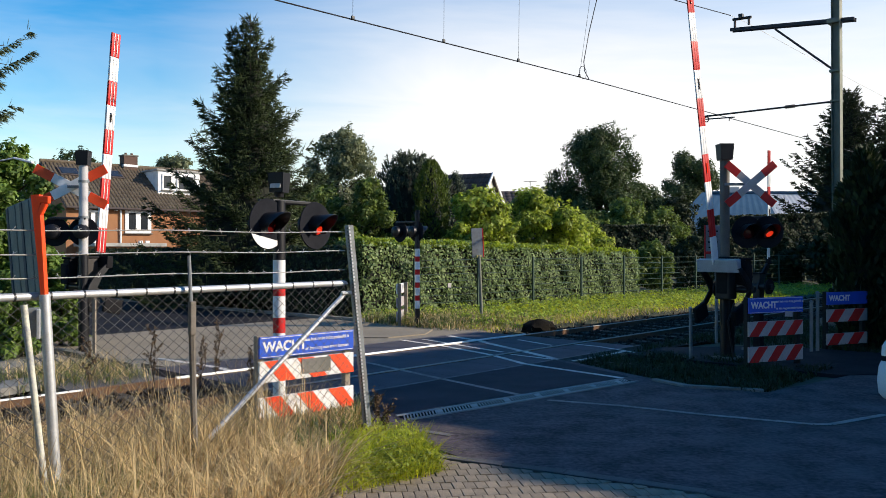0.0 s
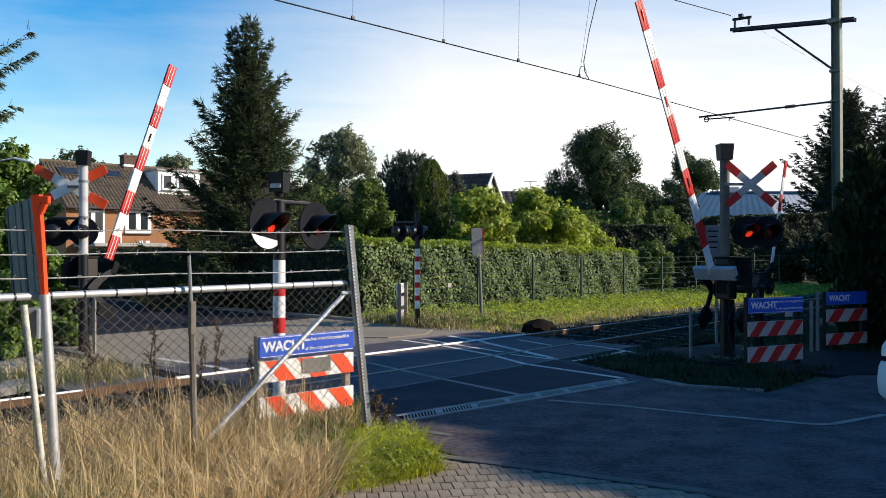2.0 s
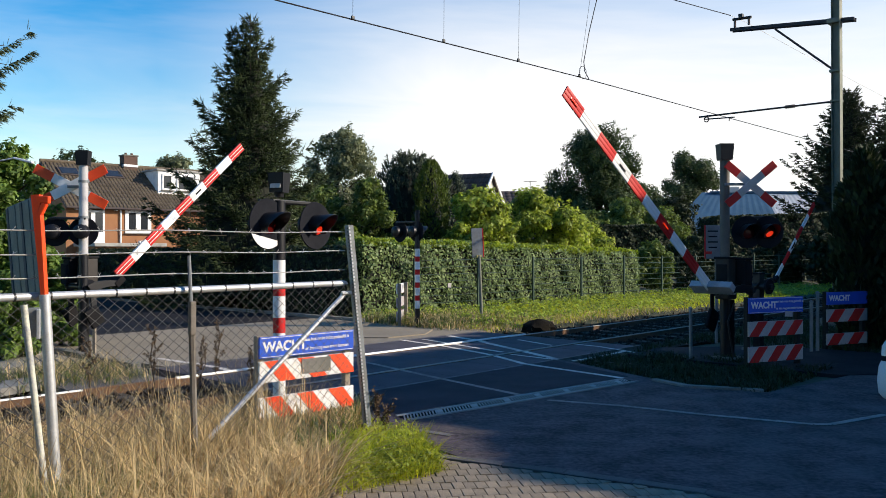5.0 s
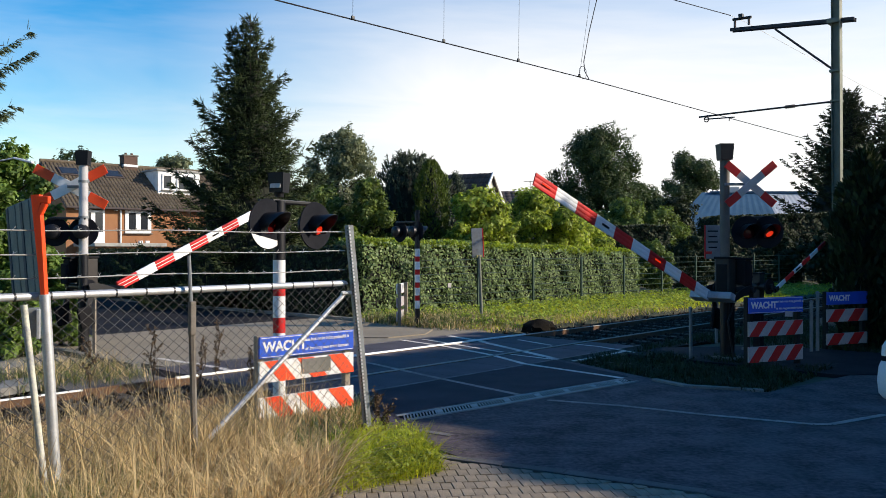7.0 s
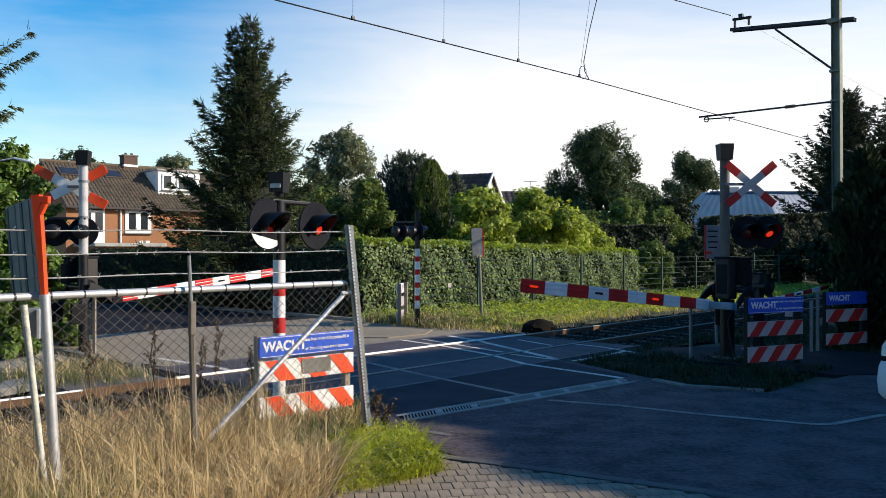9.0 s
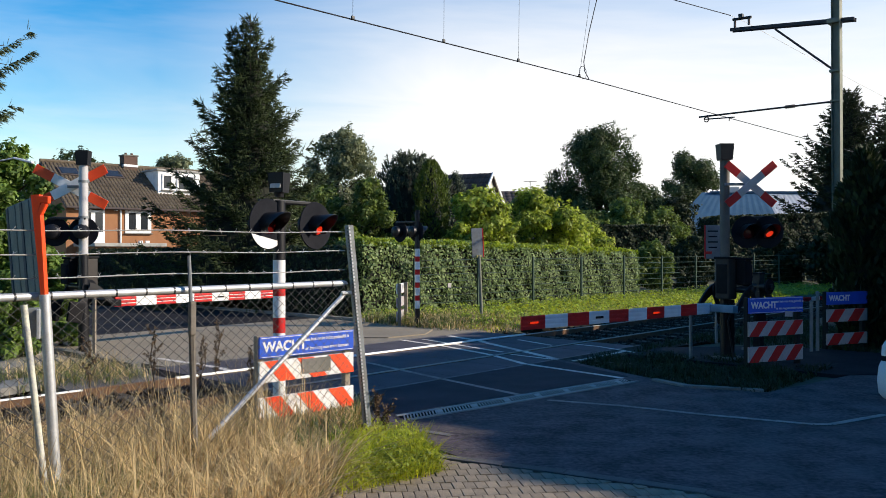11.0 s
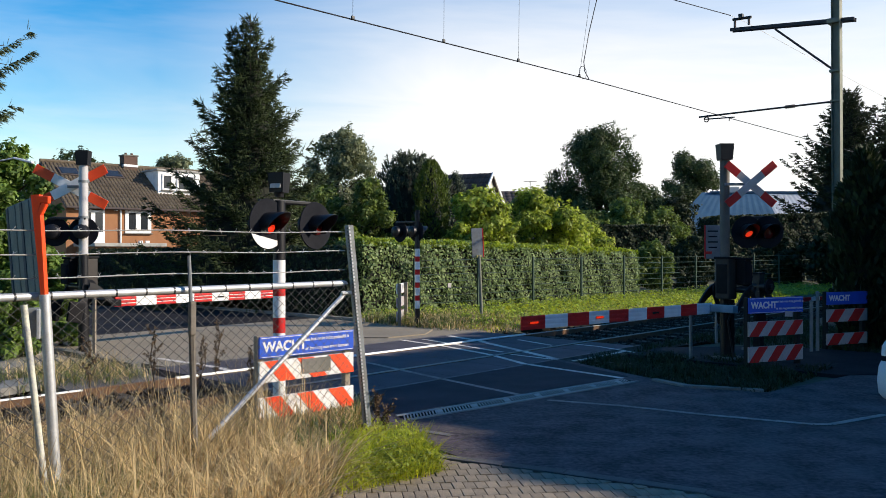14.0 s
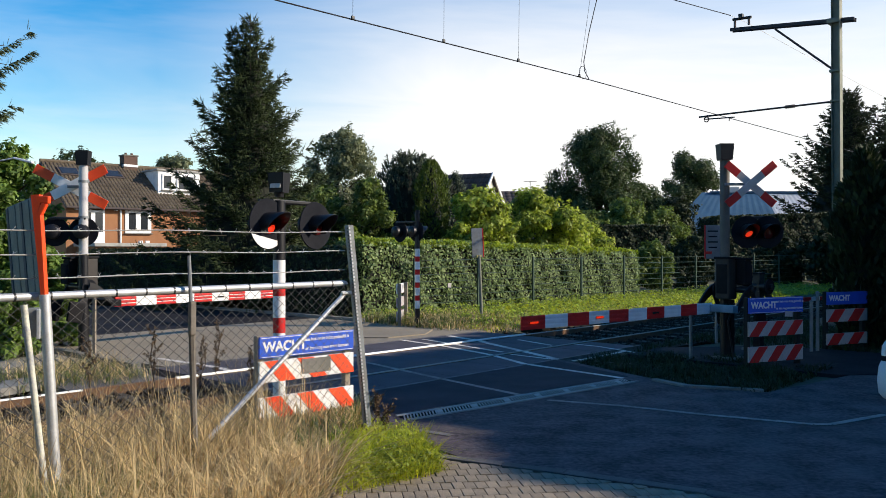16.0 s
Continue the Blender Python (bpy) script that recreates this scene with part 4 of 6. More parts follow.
signal_pole(sig, 3.18, 0.075, [(0, 1.66, BLACK), (1.66, 3.18, POLE_GREY)])
st_andrew(sig, 0.26, -0.14, 2.80, 1.32, 0.16, 28, red=ORANGE)
lamp_pair(sig, 2.04, 0.47, 0.245, dx=0.24, lit=(False, False))
bell(sig, 3.15, 0.22)
for z in (2.88, 2.28):
    part("clamp", rod((0, 0, z - 0.02), (0, 0, z + 0.02), 0.082, 0.082, 18), GALV_DARK, sig)

# pole with cross beside the right barrier
sig = thing("crossing_signal", (4.47, 13.0, 0), 2.0, "grey signal pole with red and white cross and lit red lamps", "crossing signal", "crossing signals")
signal_pole(sig, 3.18, 0.075, [(0, 1.55, BLACK), (1.55, 3.18, POLE_SHADED)])
st_andrew(sig, 0.36, -0.14, 2.77, 0.99, 0.118, 40, white=WHITE_GREYED)
lamp_pair(sig, 2.02, 0.33, 0.255, dx=0.52, lit=(True, True))
bell(sig, 3.16, 0.23)
part("small_plate", box((0.10, 0.01, 0.13), (-0.02, -0.085, 1.16)), YELLOW, sig, "small yellow plate")

# slim banded pole on the far side
sig = thing("crossing_signal", (-0.58, 18.5, 0), 133.0, "slim red and white banded signal pole by the far hedge", "crossing signal", "crossing signals")
bands = [(0, 0.41, BLACK)]
z = 0.41
for i in range(9):
    bands.append((z, z + (0.175 if i % 2 == 0 else 0.118), WHITE if i % 2 == 0 else RED))
    z = bands[-1][1]
bands.append((z, 2.62, BLACK))
signal_pole(sig, 2.6, 0.058, bands)
lamp_pair(sig, 2.15, 0.58, 0.24, dx=0.34, lit=(False, False))


# ---- barriers ----
ARM_GLOWS = []  # the flashing lamps on the arm and their side


def machine(t, z):
    """The housing and the motor of a road barrier."""
    h = part("housing", box((0.25, 0.24, 0.64), (0.10, 0.0, z + 0.17), (0, 0, 0), 0.025), RUST_BROWN, t, "dark brown machine housing")
    part("housing_lid", box((0.28, 0.27, 0.04), (0.10, 0.0, z + 0.50), (0, 0, 0), 0.012), MACHINE, h)
    part("housing_door", box((0.012, 0.18, 0.46), (0.229, 0.0, z + 0.17), (0, 0, 0), 0.004), MACHINE, h)
    mo = part("motor_box", box((0.20, 0.18, 0.40), (-0.07, 0.20, z + 0.27), (0, 0, 0), 0.035), MACHINE, t, "black motor box")
    part("motor_lid", box((0.22, 0.20, 0.035), (-0.07, 0.20, z + 0.485), (0, 0, 0), 0.012), DISC_GREY, mo)
    part("motor_flange", box((0.05, 0.15, 0.34), (-0.18, 0.21, z + 0.22), (0, 0, 0), 0.012), DISC_GREY, mo)


def barrier(at, az, length, label, name="barrier", stripes=10, thick=0.09, yoke=None, deep=0.072, s0=0.47, slim=False, flash=False, lines=False):
    """A barrier machine; its arm turns about local y: 0 degrees is closed, along local x."""
    t = thing(name, at, 90 - az, label, "barrier", "crossing barriers")
    z = 1.11
    part("column", box((0.13, 0.13, 0.95), (0.05, 0.02, 0.475), (0, 0, 0), 0.012), MACHINE, t)
    part("foot_plate", box((0.40, 0.40, 0.05), (0.05, 0.02, 0.025), (0, 0, 0), 0.01), CONCRETE_DARK, t)
    if slim:
        h = part("housing", box((0.15, 0.14, 0.42), (0.05, 0.02, z), (0, 0, 0), 0.02), RUST_BROWN, t, "small dark machine housing")
        part("housing_lid", box((0.17, 0.16, 0.03), (0.05, 0.02, z + 0.22), (0, 0, 0), 0.01), MACHINE, h)
    else:
        machine(t, z)
    part("axle", rod((0, -0.28, z), (0, 0.42, z), 0.05, 0.05, 16), BLACK, t, "", True)
    part("axle_wheel", rod((0, -0.22, z), (0, -0.19, z), 0.13, 0.13, 24), DISC_GREY, t, "", True)
    part("cable", tube([(0.06, 0.12, 0.9), (0.13, 0.05, 0.6), (0.1, 0.1, 0.2), (0.12, 0.14, 0.02)], 0.016, 6), BLACK, t)
    arm = part("arm", bmesh.new(), BRACKET_GREY, t, "red and white banded barrier arm with side levers")
    arm.matrix_basis = Matrix.Translation((0, 0, z))
    d = 0.28
    # yoke: two side levers joined by a grey cross channel
    bm = bmesh.new()
    box((0.12, 0.08, 0.07) if slim else (0.20, 0.70, 0.11), (0.44, -0.03 if slim else 0.02, -d), (0, 0, 0), 0.012, bm)
    arm.data = finish("arm", bm, yoke or BRACKET_GREY)
    for y in ((-0.03,) if slim else (-0.30, 0.36)):
        mids = [(0.40 * i / 8 - 0.05 * (1 - i / 8), -d * (i / 8) ** 1.6, 0.085 - 0.025 * i / 8) for i in range(9)]
        outline = [(x, z_ + h_) for x, z_, h_ in mids] + [(x, z_ - h_) for x, z_, h_ in reversed(mids)]
        bm = prism(outline, -0.015, 0.015)
        bmesh.ops.transform(bm, matrix=pose(0, y, 0, 90, 0, 0), verts=bm.verts)
        lv = part("side_lever", bm, BLACK, arm)
        if slim:
            continue
        part("tail_lever", box((0.56, 0.026, 0.10), (-0.15, y, -0.21), (0, -54.5, 0), 0.006), BLACK, arm)
        part("counterweight", box((0.26, 0.07, 0.34), (-0.30, y, -0.40), (0, 10, 0), 0.03), MACHINE, lv, "dark cast counterweight")
    n = stripes
    st = (length - s0) / n
    for i in range(n):
        m = RED if (n - 1 - i) % 2 == 0 else WHITE
        bm = bmesh.new()
        x0, x1 = s0 + i * st, s0 + (i + 1) * st
        for k in range(3):
            box((x1 - x0 - 0.001, deep, thick * 2 / 3 - 0.012), ((x0 + x1) / 2, -0.03, -d + (k - 1) * thick * 2 / 3), (0, 0, 0), min(0.014, deep * 0.3), bm)
        box((x1 - x0, deep * 0.66, thick * 1.86), ((x0 + x1) / 2, -0.03, -d), (0, 0, 0), 0.0, bm)
        part("arm_band", bm, m, arm, "", True)
        # glint along the grooves, drawn as thin white strips on red bands
        if lines and m is RED:
            bm = bmesh.new()
            for k in (-0.5, 0.5):
                for sy in (-1, 1):
                    box((x1 - x0 - 0.02, 0.006, 0.011), ((x0 + x1) / 2, -0.03 + sy * (deep / 2 + 0.001), -d + k * thick * 2 / 3), (0, 0, 0), 0.0, bm)
            part("groove_glint", bm, WHITE, arm, "white strips for the glint on the arm's grooves")
    for q in ((0.5, 3.5, 6.5) if flash else (0.5, 3.5)):
        k = length - st * q
        for sy in (-1, 1):
            part("lamp_case", box((0.16, 0.008, 0.03), (k, -0.03 + sy * (deep / 2 + 0.002), -d), (0, 0, 0), 0.002), MACHINE if flash or q > 1 else RED, arm, "dark arm lamp case")
        if flash:
            glow = part("arm_glow", box((0.15, 0.006, 0.026), (k, -0.03 + deep / 2 + 0.008, -d), (0, 0, 0), 0.002), LENS_ON, arm, "glowing red arm lamp")
            if q > 1:
                ARM_GLOWS.append((glow, -1 if q < 4 else 1))
    return t, arm


barrier_left, arm_left = barrier((-6.11, 13.86, 0), 34.0, 4.45, "dark barrier machine with banded arm beside the far road edge", stripes=9, yoke=MACHINE, deep=0.055, s0=0.60, lines=True)
barrier_right, arm_right = barrier((4.55, 13.02, 0), 229.0, 4.75, "dark barrier machine with banded arm in the shade", deep=0.022, flash=True)
barrier_path, arm_path = barrier((5.40, 14.05, 0), 52.0, 2.35, "slim footpath barrier with a short banded arm", stripes=6, thick=0.04, yoke=MACHINE, deep=0.025, slim=True)


def arm_turn(angle):
    return pose(0, 0, 1.11, 0, -angle, 0)


ARM_LEFT = [(0, 85.5), (0.5, 85.2), (0.7, 83.5), (1.0, 79.8), (1.5, 74.2), (2.0, 69.4), (2.5, 64.8), (3.0, 60.2), (3.5, 55.6), (4.0, 51.0),
            (5.2, 39.6), (6.5, 28.0), (7.0, 23.6), (7.5, 19.2), (8.0, 14.8), (8.5, 10.2), (9.0, 5.6), (9.5, 1.6), (9.9, -0.4), (10.4, -0.5), (16.0, -0.5)]
ARM_RIGHT = [(0, 79.8), (0.5, 79.4), (0.7, 77.6), (1.0, 73.5), (1.5, 68.2), (2.0, 63.4), (2.5, 58.8), (3.0, 54.3), (3.5, 50.0), (4.0, 45.6),
             (5.2, 35.8), (6.5, 25.8), (7.0, 21.8), (7.5, 17.8), (8.0, 13.9), (8.5, 10.0), (9.0, 5.8), (9.5, 1.9), (9.9, 0.3), (10.4, 0.2), (16.0, 0.2)]
ARM_PATH = [(0, 89.5), (0.5, 89.3), (0.7, 88.5), (1.0, 85.5), (1.5, 80.5), (2.0, 75.5), (2.5, 70.5), (3.0, 65.5), (3.5, 60.5), (4.0, 55.5),
            (5.2, 43.5), (6.5, 30.5), (7.0, 25.5), (7.5, 19.4), (8.0, 14.0), (8.5, 9.2), (9.0, 5.0), (9.5, 1.6), (10.0, 0.1), (16.0, 0.0)]


# ---- overhead line ----
def overhead():
    mx, my = 8.73, 18.1
    t = thing("catenary_mast", (mx, my, 0), 0, "grey-green steel railway mast with a cross arm over the track", "mast")
    part("mast_base", box((0.6, 0.6, 0.3), (0, 0, 0.08), (0, 0, TRACK_RZ), 0.03), CONCRETE_DARK, t)
    half = [(0.08, -0.092), (0.08, -0.078), (0.006, -0.078), (0.006, 0.078), (0.08, 0.078), (0.08, 0.092)]
    bm = prism(half + [(-x, -y) for x, y in half], 0.0, 9.0)
    bmesh.ops.transform(bm, matrix=pose(0, 0, 0, 0, -0.8, 44), verts=bm.verts)
    part("column", bm, MAST_STEEL, t, "tall H-section column")
    u = Vector((-TY, TX, 0))
    a, b = u * -0.35 + Vector((0, 0, 6.76)), u * 2.42 + Vector((0, 0, 7.02))
    d = b - a
    m = Matrix.Translation((a + b) / 2) @ d.to_track_quat("X", "Z").to_matrix().to_4x4()
    for dy in (-0.07, 0.07):
        bm = box((d.length, 0.05, 0.075), (0, dy, 0))
        bmesh.ops.transform(bm, matrix=m, verts=bm.verts)
        part("cross_arm", bm, MAST_DARK, t)
    part("arm_clamp", box((0.26, 0.26, 0.11), (-0.08, 0, 6.78), (0, 0, TRACK_RZ), 0.01), MAST_STEEL, t)
    part("strut", rod(u * 0.05 + Vector((0, 0, 5.68)), u * 1.38 + Vector((0, 0, 6.86)), 0.024, 0.024, 8), MAST_DARK, t)
    part("strut_clamp", box((0.23, 0.22, 0.06), (-0.05, 0, 5.68), (0, 0, TRACK_RZ), 0.01), MAST_STEEL, t)
    e = u * 2.22
    for k in (0.12, -0.22):
        q = e + u * k
        part("insulator_post", rod(q + Vector((0, 0, 7.08)), q + Vector((0, 0, 7.26)), 0.03, 0.03, 10), INSULATOR, t)
    part("saddle", rod(e + u * 0.17 + Vector((0, 0, 7.27)), e - u * 0.28 + Vector((0, 0, 7.25)), 0.035, 0.035, 8), WIRE_DARK, t)
    part("saddle_clamp", box((0.1, 0.1, 0.1), tuple(e - u * 0.03 + Vector((0, 0, 7.32))), (0, 0, TRACK_RZ), 0.01), WIRE_DARK, t)
    # registration arm with insulator
    g0, g1, g2 = u * 0.1 + Vector((0, 0, 5.02)), u * 1.55 + Vector((0, 0, 5.05)), u * 3.25 + Vector((0, 0, 5.05))
    g2.z = 5.02
    r = part("registration_arm", rod(g0, g2, 0.022, 0.022, 8), WIRE_DARK, t)
    bm = bmesh.new()
    for i in range(5):
        c = g0.lerp(g2, 0.27 + i * 0.014)
        rod(c - u * 0.012, c + u * 0.012, 0.042, 0.042, 10, bm)
    part("arm_insulator", bm, INSULATOR, r)
    part("arm_collar", box((0.22, 0.22, 0.05), (-0.03, 0, 5.02), (0, 0, TRACK_RZ), 0.01), MAST_STEEL, t)
    part("steady_arm", rod(u * 2.35 + Vector((0, 0, 4.92)), u * 3.12 + Vector((0, 0, 4.95)), 0.016, 0.016, 8), WIRE_DARK, t)
    part("steady_hook", tube([u * (3.06 + 0.06 * math.cos(a)) + Vector((0, 0, 4.94 + 0.06 * math.sin(a))) for a in [0.4 + 0.5 * i for i in range(12)]], 0.013, 6), WIRE_DARK, t)
    part("steady_drop", rod(u * 2.48 + Vector((0, 0, 4.93)), u * 2.48 + Vector((0, 0, 4.84)), 0.012, 0.012, 6), WIRE_DARK, t)
    # contact wire with its droppers, messenger wire above it
    def z_low(s):
        return 5.217 + 0.012 * min(s, 4.0) if s > -20 else 4.98
    def z_high(s):
        # sags between the masts
        k = (s - 9.4) / 44.0
        k = k - math.floor(k)
        return 7.34 - 0.3 * 4 * k * (1 - k)
    def w_high(s):
        return -1.05 if s > 9.2 else -1.05 * max(0.0, 1 - (9.2 - s) / 7.2)
    line_ = thing("contact_wire", label="thin dark overhead contact wire hung over the track", category="overhead wire")
    ss = [-36 + i * 1.0 for i in range(110)]
    part("lower_wire", tube([W(s, 0.05 * math.cos(s / 14), z_low(s)) for s in ss], 0.0105, 6), WIRE_DARK, line_)
    part("upper_wire", tube([W(s, w_high(s), z_high(s)) for s in ss if s < 9.5], 0.010, 6), WIRE_DARK, line_)
    part("upper_wire", tube([W(s, w_high(s), z_high(s)) for s in ss if s > 8.5], 0.005, 5), WIRE_BRIGHT, line_)
    for s in (-10.0, -8.0, -6.0, -3.98, -1.96, 0.04, 2.08, 4.1):
        dr = part("dropper", tube([W(s, 0.02, z_low(s)), W(s, w_high(s), z_high(s))], 0.0035, 5), WIRE_DARK, line_)
        part("clip", box((0.05, 0.03, 0.05), W(s, 0.02, z_low(s) + 0.02), (0, 0, TRACK_RZ), 0.005), WIRE_DARK, dr)
    j = part("jumper", tube([W(4.42, 0.0, z_low(4)), W(4.3, 0.02, 5.4), W(4.28, 0.03, 5.6), W(4.42, 0.0, 6.2), W(4.55, -0.2, z_high(4.4))], 0.010, 6), WIRE_DARK, line_, "thick feeder jumper")
    loop = [W(4.2 + 0.13 * math.cos(a * math.pi / 6), 0.0, 5.36 + 0.13 * math.sin(a * math.pi / 6)) for a in range(13)]
    part("jumper_loop", tube(loop, 0.006, 5), WIRE_DARK, j)


overhead()


# ---- vegetation ----
def scatter_shell(n, bumps):
    """Points in a lumpy crown made of balls (x, y, z, r), thicker towards the skin."""
    b = np.array(bumps)
    p = b[:, 3] ** 2
    i = RNG.choice(len(b), n, p=p / p.sum())
    d = RNG.normal(size=(n, 3))
    d /= np.linalg.norm(d, axis=1, keepdims=True)
    r = b[i, 3] * RNG.uniform(0.25, 1.0, n) ** 0.45 * (1 + np.abs(RNG.normal(0, 0.10, n)))
    return b[i, :3] + d * r[:, None], d


def broadleaf(at, h, rx, leaf, n, size, label, name="tree", trunk=0.16, z_low=0.25, lumps=34, seed=1, group=""):
    """Trunk, limbs and a lumpy open crown; rx: the crown's radius."""
    rnd = random.Random(seed)
    t = thing(name, at, rnd.uniform(0, 360), label, "tree" if name != "bush" else "bush", group)
    bumps, limbs = [], bmesh.new()
    top = Vector((0, 0, h * 0.86))
    rod((0, 0, -0.1), (0, 0, h * 0.45), trunk, trunk * 0.7, 9, limbs)
    rod((0, 0, h * 0.45), top, trunk * 0.7, trunk * 0.15, 8, limbs)
    part("trunk", limbs, BARK, t, "", True)
    bm = bmesh.new()
    for i in range(int(lumps * 1.7)):
        a = rnd.uniform(0, 2 * math.pi)
        k = rnd.uniform(0, 1) ** 0.8
        z = h * (z_low + (0.94 - z_low) * k)
        belly = math.sin(math.pi * min(0.97, 0.16 + 0.84 * k)) ** 0.6
        rad = rx * belly * rnd.uniform(0.5, 1.0)
        r = rx * rnd.uniform(0.11, 0.27)
        z = min(z, h - r * 0.6)
        c = Vector((rad * math.cos(a), rad * math.sin(a), z))
        bumps.append((*c, r))
        if i % 2 == 0:
            rod((0, 0, max(0.1, z - rad * 0.7)), tuple(c), trunk * 0.3, trunk * 0.06, 5, bm)
    bumps += [(0, 0, h * (z_low + 0.2), rx * 0.5), (0, 0, h * 0.6, rx * 0.5), (0, 0, h * 0.8, rx * 0.32)]
    tagged(part("limbs", bm, BARK, t), kind="stuff")
    c, d = scatter_shell(n, bumps)
    # young shoots stand out of the crown
    sc, sd = [], []
    for b in bumps[:-3]:
        for k in range(3):
            v = np.array([rnd.gauss(0, 1), rnd.gauss(0, 1), rnd.uniform(0.2, 1.4)])
            v /= np.linalg.norm(v)
            q = np.linspace(0.8, 1.0 + rnd.uniform(0.15, 0.65), 16)[:, None]
            sc.append(np.array(b[:3]) + v * b[3] * q + RNG.normal(0, size * 0.32, (16, 3)))
            sd.append(np.repeat(v[None], 16, 0))
    c, d = np.concatenate([c] + sc), np.concatenate([d] + sd)
    tagged(part("crown", leaves("crown", c, size, size * 0.62, leaf, None, droop=0.5, spread=0.8, face=d + np.array([[0, 0, 0.5]])), None, t), "", kind="")
    return t


def spindles(name, p0, p1, r, material):
    """Three-sided needle twigs from p0 to p1, thickest a third of the way along."""
    n = len(p0)
    d = p1 - p0
    a = np.cross(d, RNG.normal(size=(n, 3)))
    a /= np.linalg.norm(a, axis=1, keepdims=True) + 1e-9
    b = np.cross(d, a)
    b /= np.linalg.norm(b, axis=1, keepdims=True) + 1e-9
    mid = p0 + d * 0.35
    rr = (r * np.ones(n))[:, None]
    ring = [mid + rr * (a * math.cos(q) + b * math.sin(q)) for q in (0.0, 2.094, 4.189)]
    v = np.stack([p0, *ring, p1], 1).reshape(-1, 3)
    tri = np.array([[0, 2, 1], [0, 3, 2], [0, 1, 3], [4, 1, 2], [4, 2, 3], [4, 3, 1]])
    return raw_mesh(name, v, (np.arange(n)[:, None, None] * 5 + tri[None]).reshape(-1, 3), material)


def spruce(at, h, radius, leaf, label, boughs=420, seed=3, name="spruce", z_from=0.5, rise=(-16, 38), twig=1.0, droop=0.0, step=0.085, leader=None, core=True, thick=1.0, upright=0.5, low_bias=1.0):
    """A conifer of separate boughs with side twigs and upturned shoots. radius: a function of the height."""
    rnd, g = random.Random(seed), np.random.default_rng(seed)
    t = thing(name, at, 0, label, "conifer")
    part("trunk", rod((0, 0, -0.1), (0, 0, h), max(0.06, h * 0.017), 0.012, 9), BARK, t, "", True)
    wood, A, B, R = bmesh.new(), [], [], []
    up = np.array([0, 0, 1.0])

    def add(p, q, r):
        A.append(p)
        B.append(q)
        R.append(np.full(len(p), r) * g.uniform(0.75, 1.3, len(p)) * thick)

    for i in range(boughs):
        k = (i + rnd.random()) / boughs
        z = z_from + (h - 0.12 - z_from) * k ** low_bias
        q = (z - z_from) / (h - z_from)
        ln = max(0.12, radius(z) * (rnd.uniform(0.5, 0.92) if i % 4 else rnd.uniform(1.0, 1.3)))
        a = i * 2.39996 + rnd.uniform(-0.35, 0.35)
        off = np.zeros(3)
        if leader and q > leader[2] and i % 3 == 0:
            off = np.array([leader[0], leader[1], -0.35])
            ln *= 0.5
        u, nrm = np.array([math.cos(a), math.sin(a), 0.0]), np.array([-math.sin(a), math.cos(a), 0.0])
        e = math.tan(radians(rise[0] + (rise[1] - rise[0]) * q ** 1.3 + rnd.uniform(-9, 9)))
        base = np.array([0, 0, z - max(0.0, e) * ln * 0.55]) + off

        def at_f(f):
            f = np.asarray(f)[:, None]
            return base + u * f * ln + up * (e * f * ln + (0.24 - droop * 0.5) * ln * f ** 2.6 - (0.10 + droop * 0.3) * ln * np.sin(f * 3.14))
        m = max(5, int(ln / step))
        f = np.sort(g.uniform(0.1, 1.0, m))
        p = at_f(f)
        for side in (-1.0, 1.0):
            tl = np.minimum(0.46, (0.09 + 0.36 * (1 - f)) * min(ln, 1.3)) * g.uniform(0.6, 1.25, m) * twig
            d = u * 0.75 + nrm * side * 0.8 + up * (g.normal(0.05 - droop, 0.22, m))[:, None]
            d /= np.linalg.norm(d, axis=1, keepdims=True)
            tip = p + d * tl[:, None]
            add(p, tip, 0.026)
            for w in (0.35, 0.6, 0.85):
                c = p + d * (tl * w)[:, None]
                sd = d * 0.8 + u * 0.5 + g.normal(0, 0.3, (m, 3)) + up * (-0.12 - droop * 0.5)
                sd /= np.linalg.norm(sd, axis=1, keepdims=True)
                add(c, c + sd * (0.10 + 0.10 * g.random(m))[:, None] * twig, 0.021)
        end = at_f(np.array([0.86]))
        tipd = u * 0.75 + up * (0.75 - droop * 1.6 if q > 0.25 else 0.35 - droop)
        add(end, end + tipd * rnd.uniform(0.24, 0.44) * min(1.0, ln + 0.4), 0.030)
        n = int(m * upright)
        c = at_f(g.uniform(0.55, 1.0, n)) + nrm * (g.normal(0, 0.10, n) * ln)[:, None]
        add(c, c + (up + u * 0.3 + g.normal(0, 0.18, (n, 3))) * g.uniform(0.08, 0.24, n)[:, None], 0.020)
        if i % 2 == 0:
            rod(tuple(base), tuple(at_f(np.array([0.8]))[0]), 0.018, 0.006, 4, wood)
    tagged(part("branchwood", wood, BARK, t), kind="stuff")
    for cx, cy, top in [(0, 0, h)] + ([(leader[0], leader[1], h - 0.42)] if leader else []):
        c = np.array([[cx, cy, top - 0.55 + 0.5 * j / 26] for j in range(26)])
        add(c, c + (up * 0.8 + g.normal(0, 0.5, (26, 3))) * 0.16, 0.020)
        add(np.array([[cx, cy, top - 0.3]]), np.array([[cx, cy, top + 0.14]]), 0.02)
    part("crown", spindles("crown", np.concatenate(A), np.concatenate(B), np.concatenate(R), leaf), None, t)
    if core:
        zs = [z_from + (h * 0.9 - z_from) * j / 6 for j in range(7)]
        part("inner_core", lathe([(radius(z) * (0.62 - 0.16 * min(1.0, z / (h * 0.5))), z - 0.1) for z in zs], 14), DARK_CORE, t, "dark solid core for the shade inside the leaves")
    return t


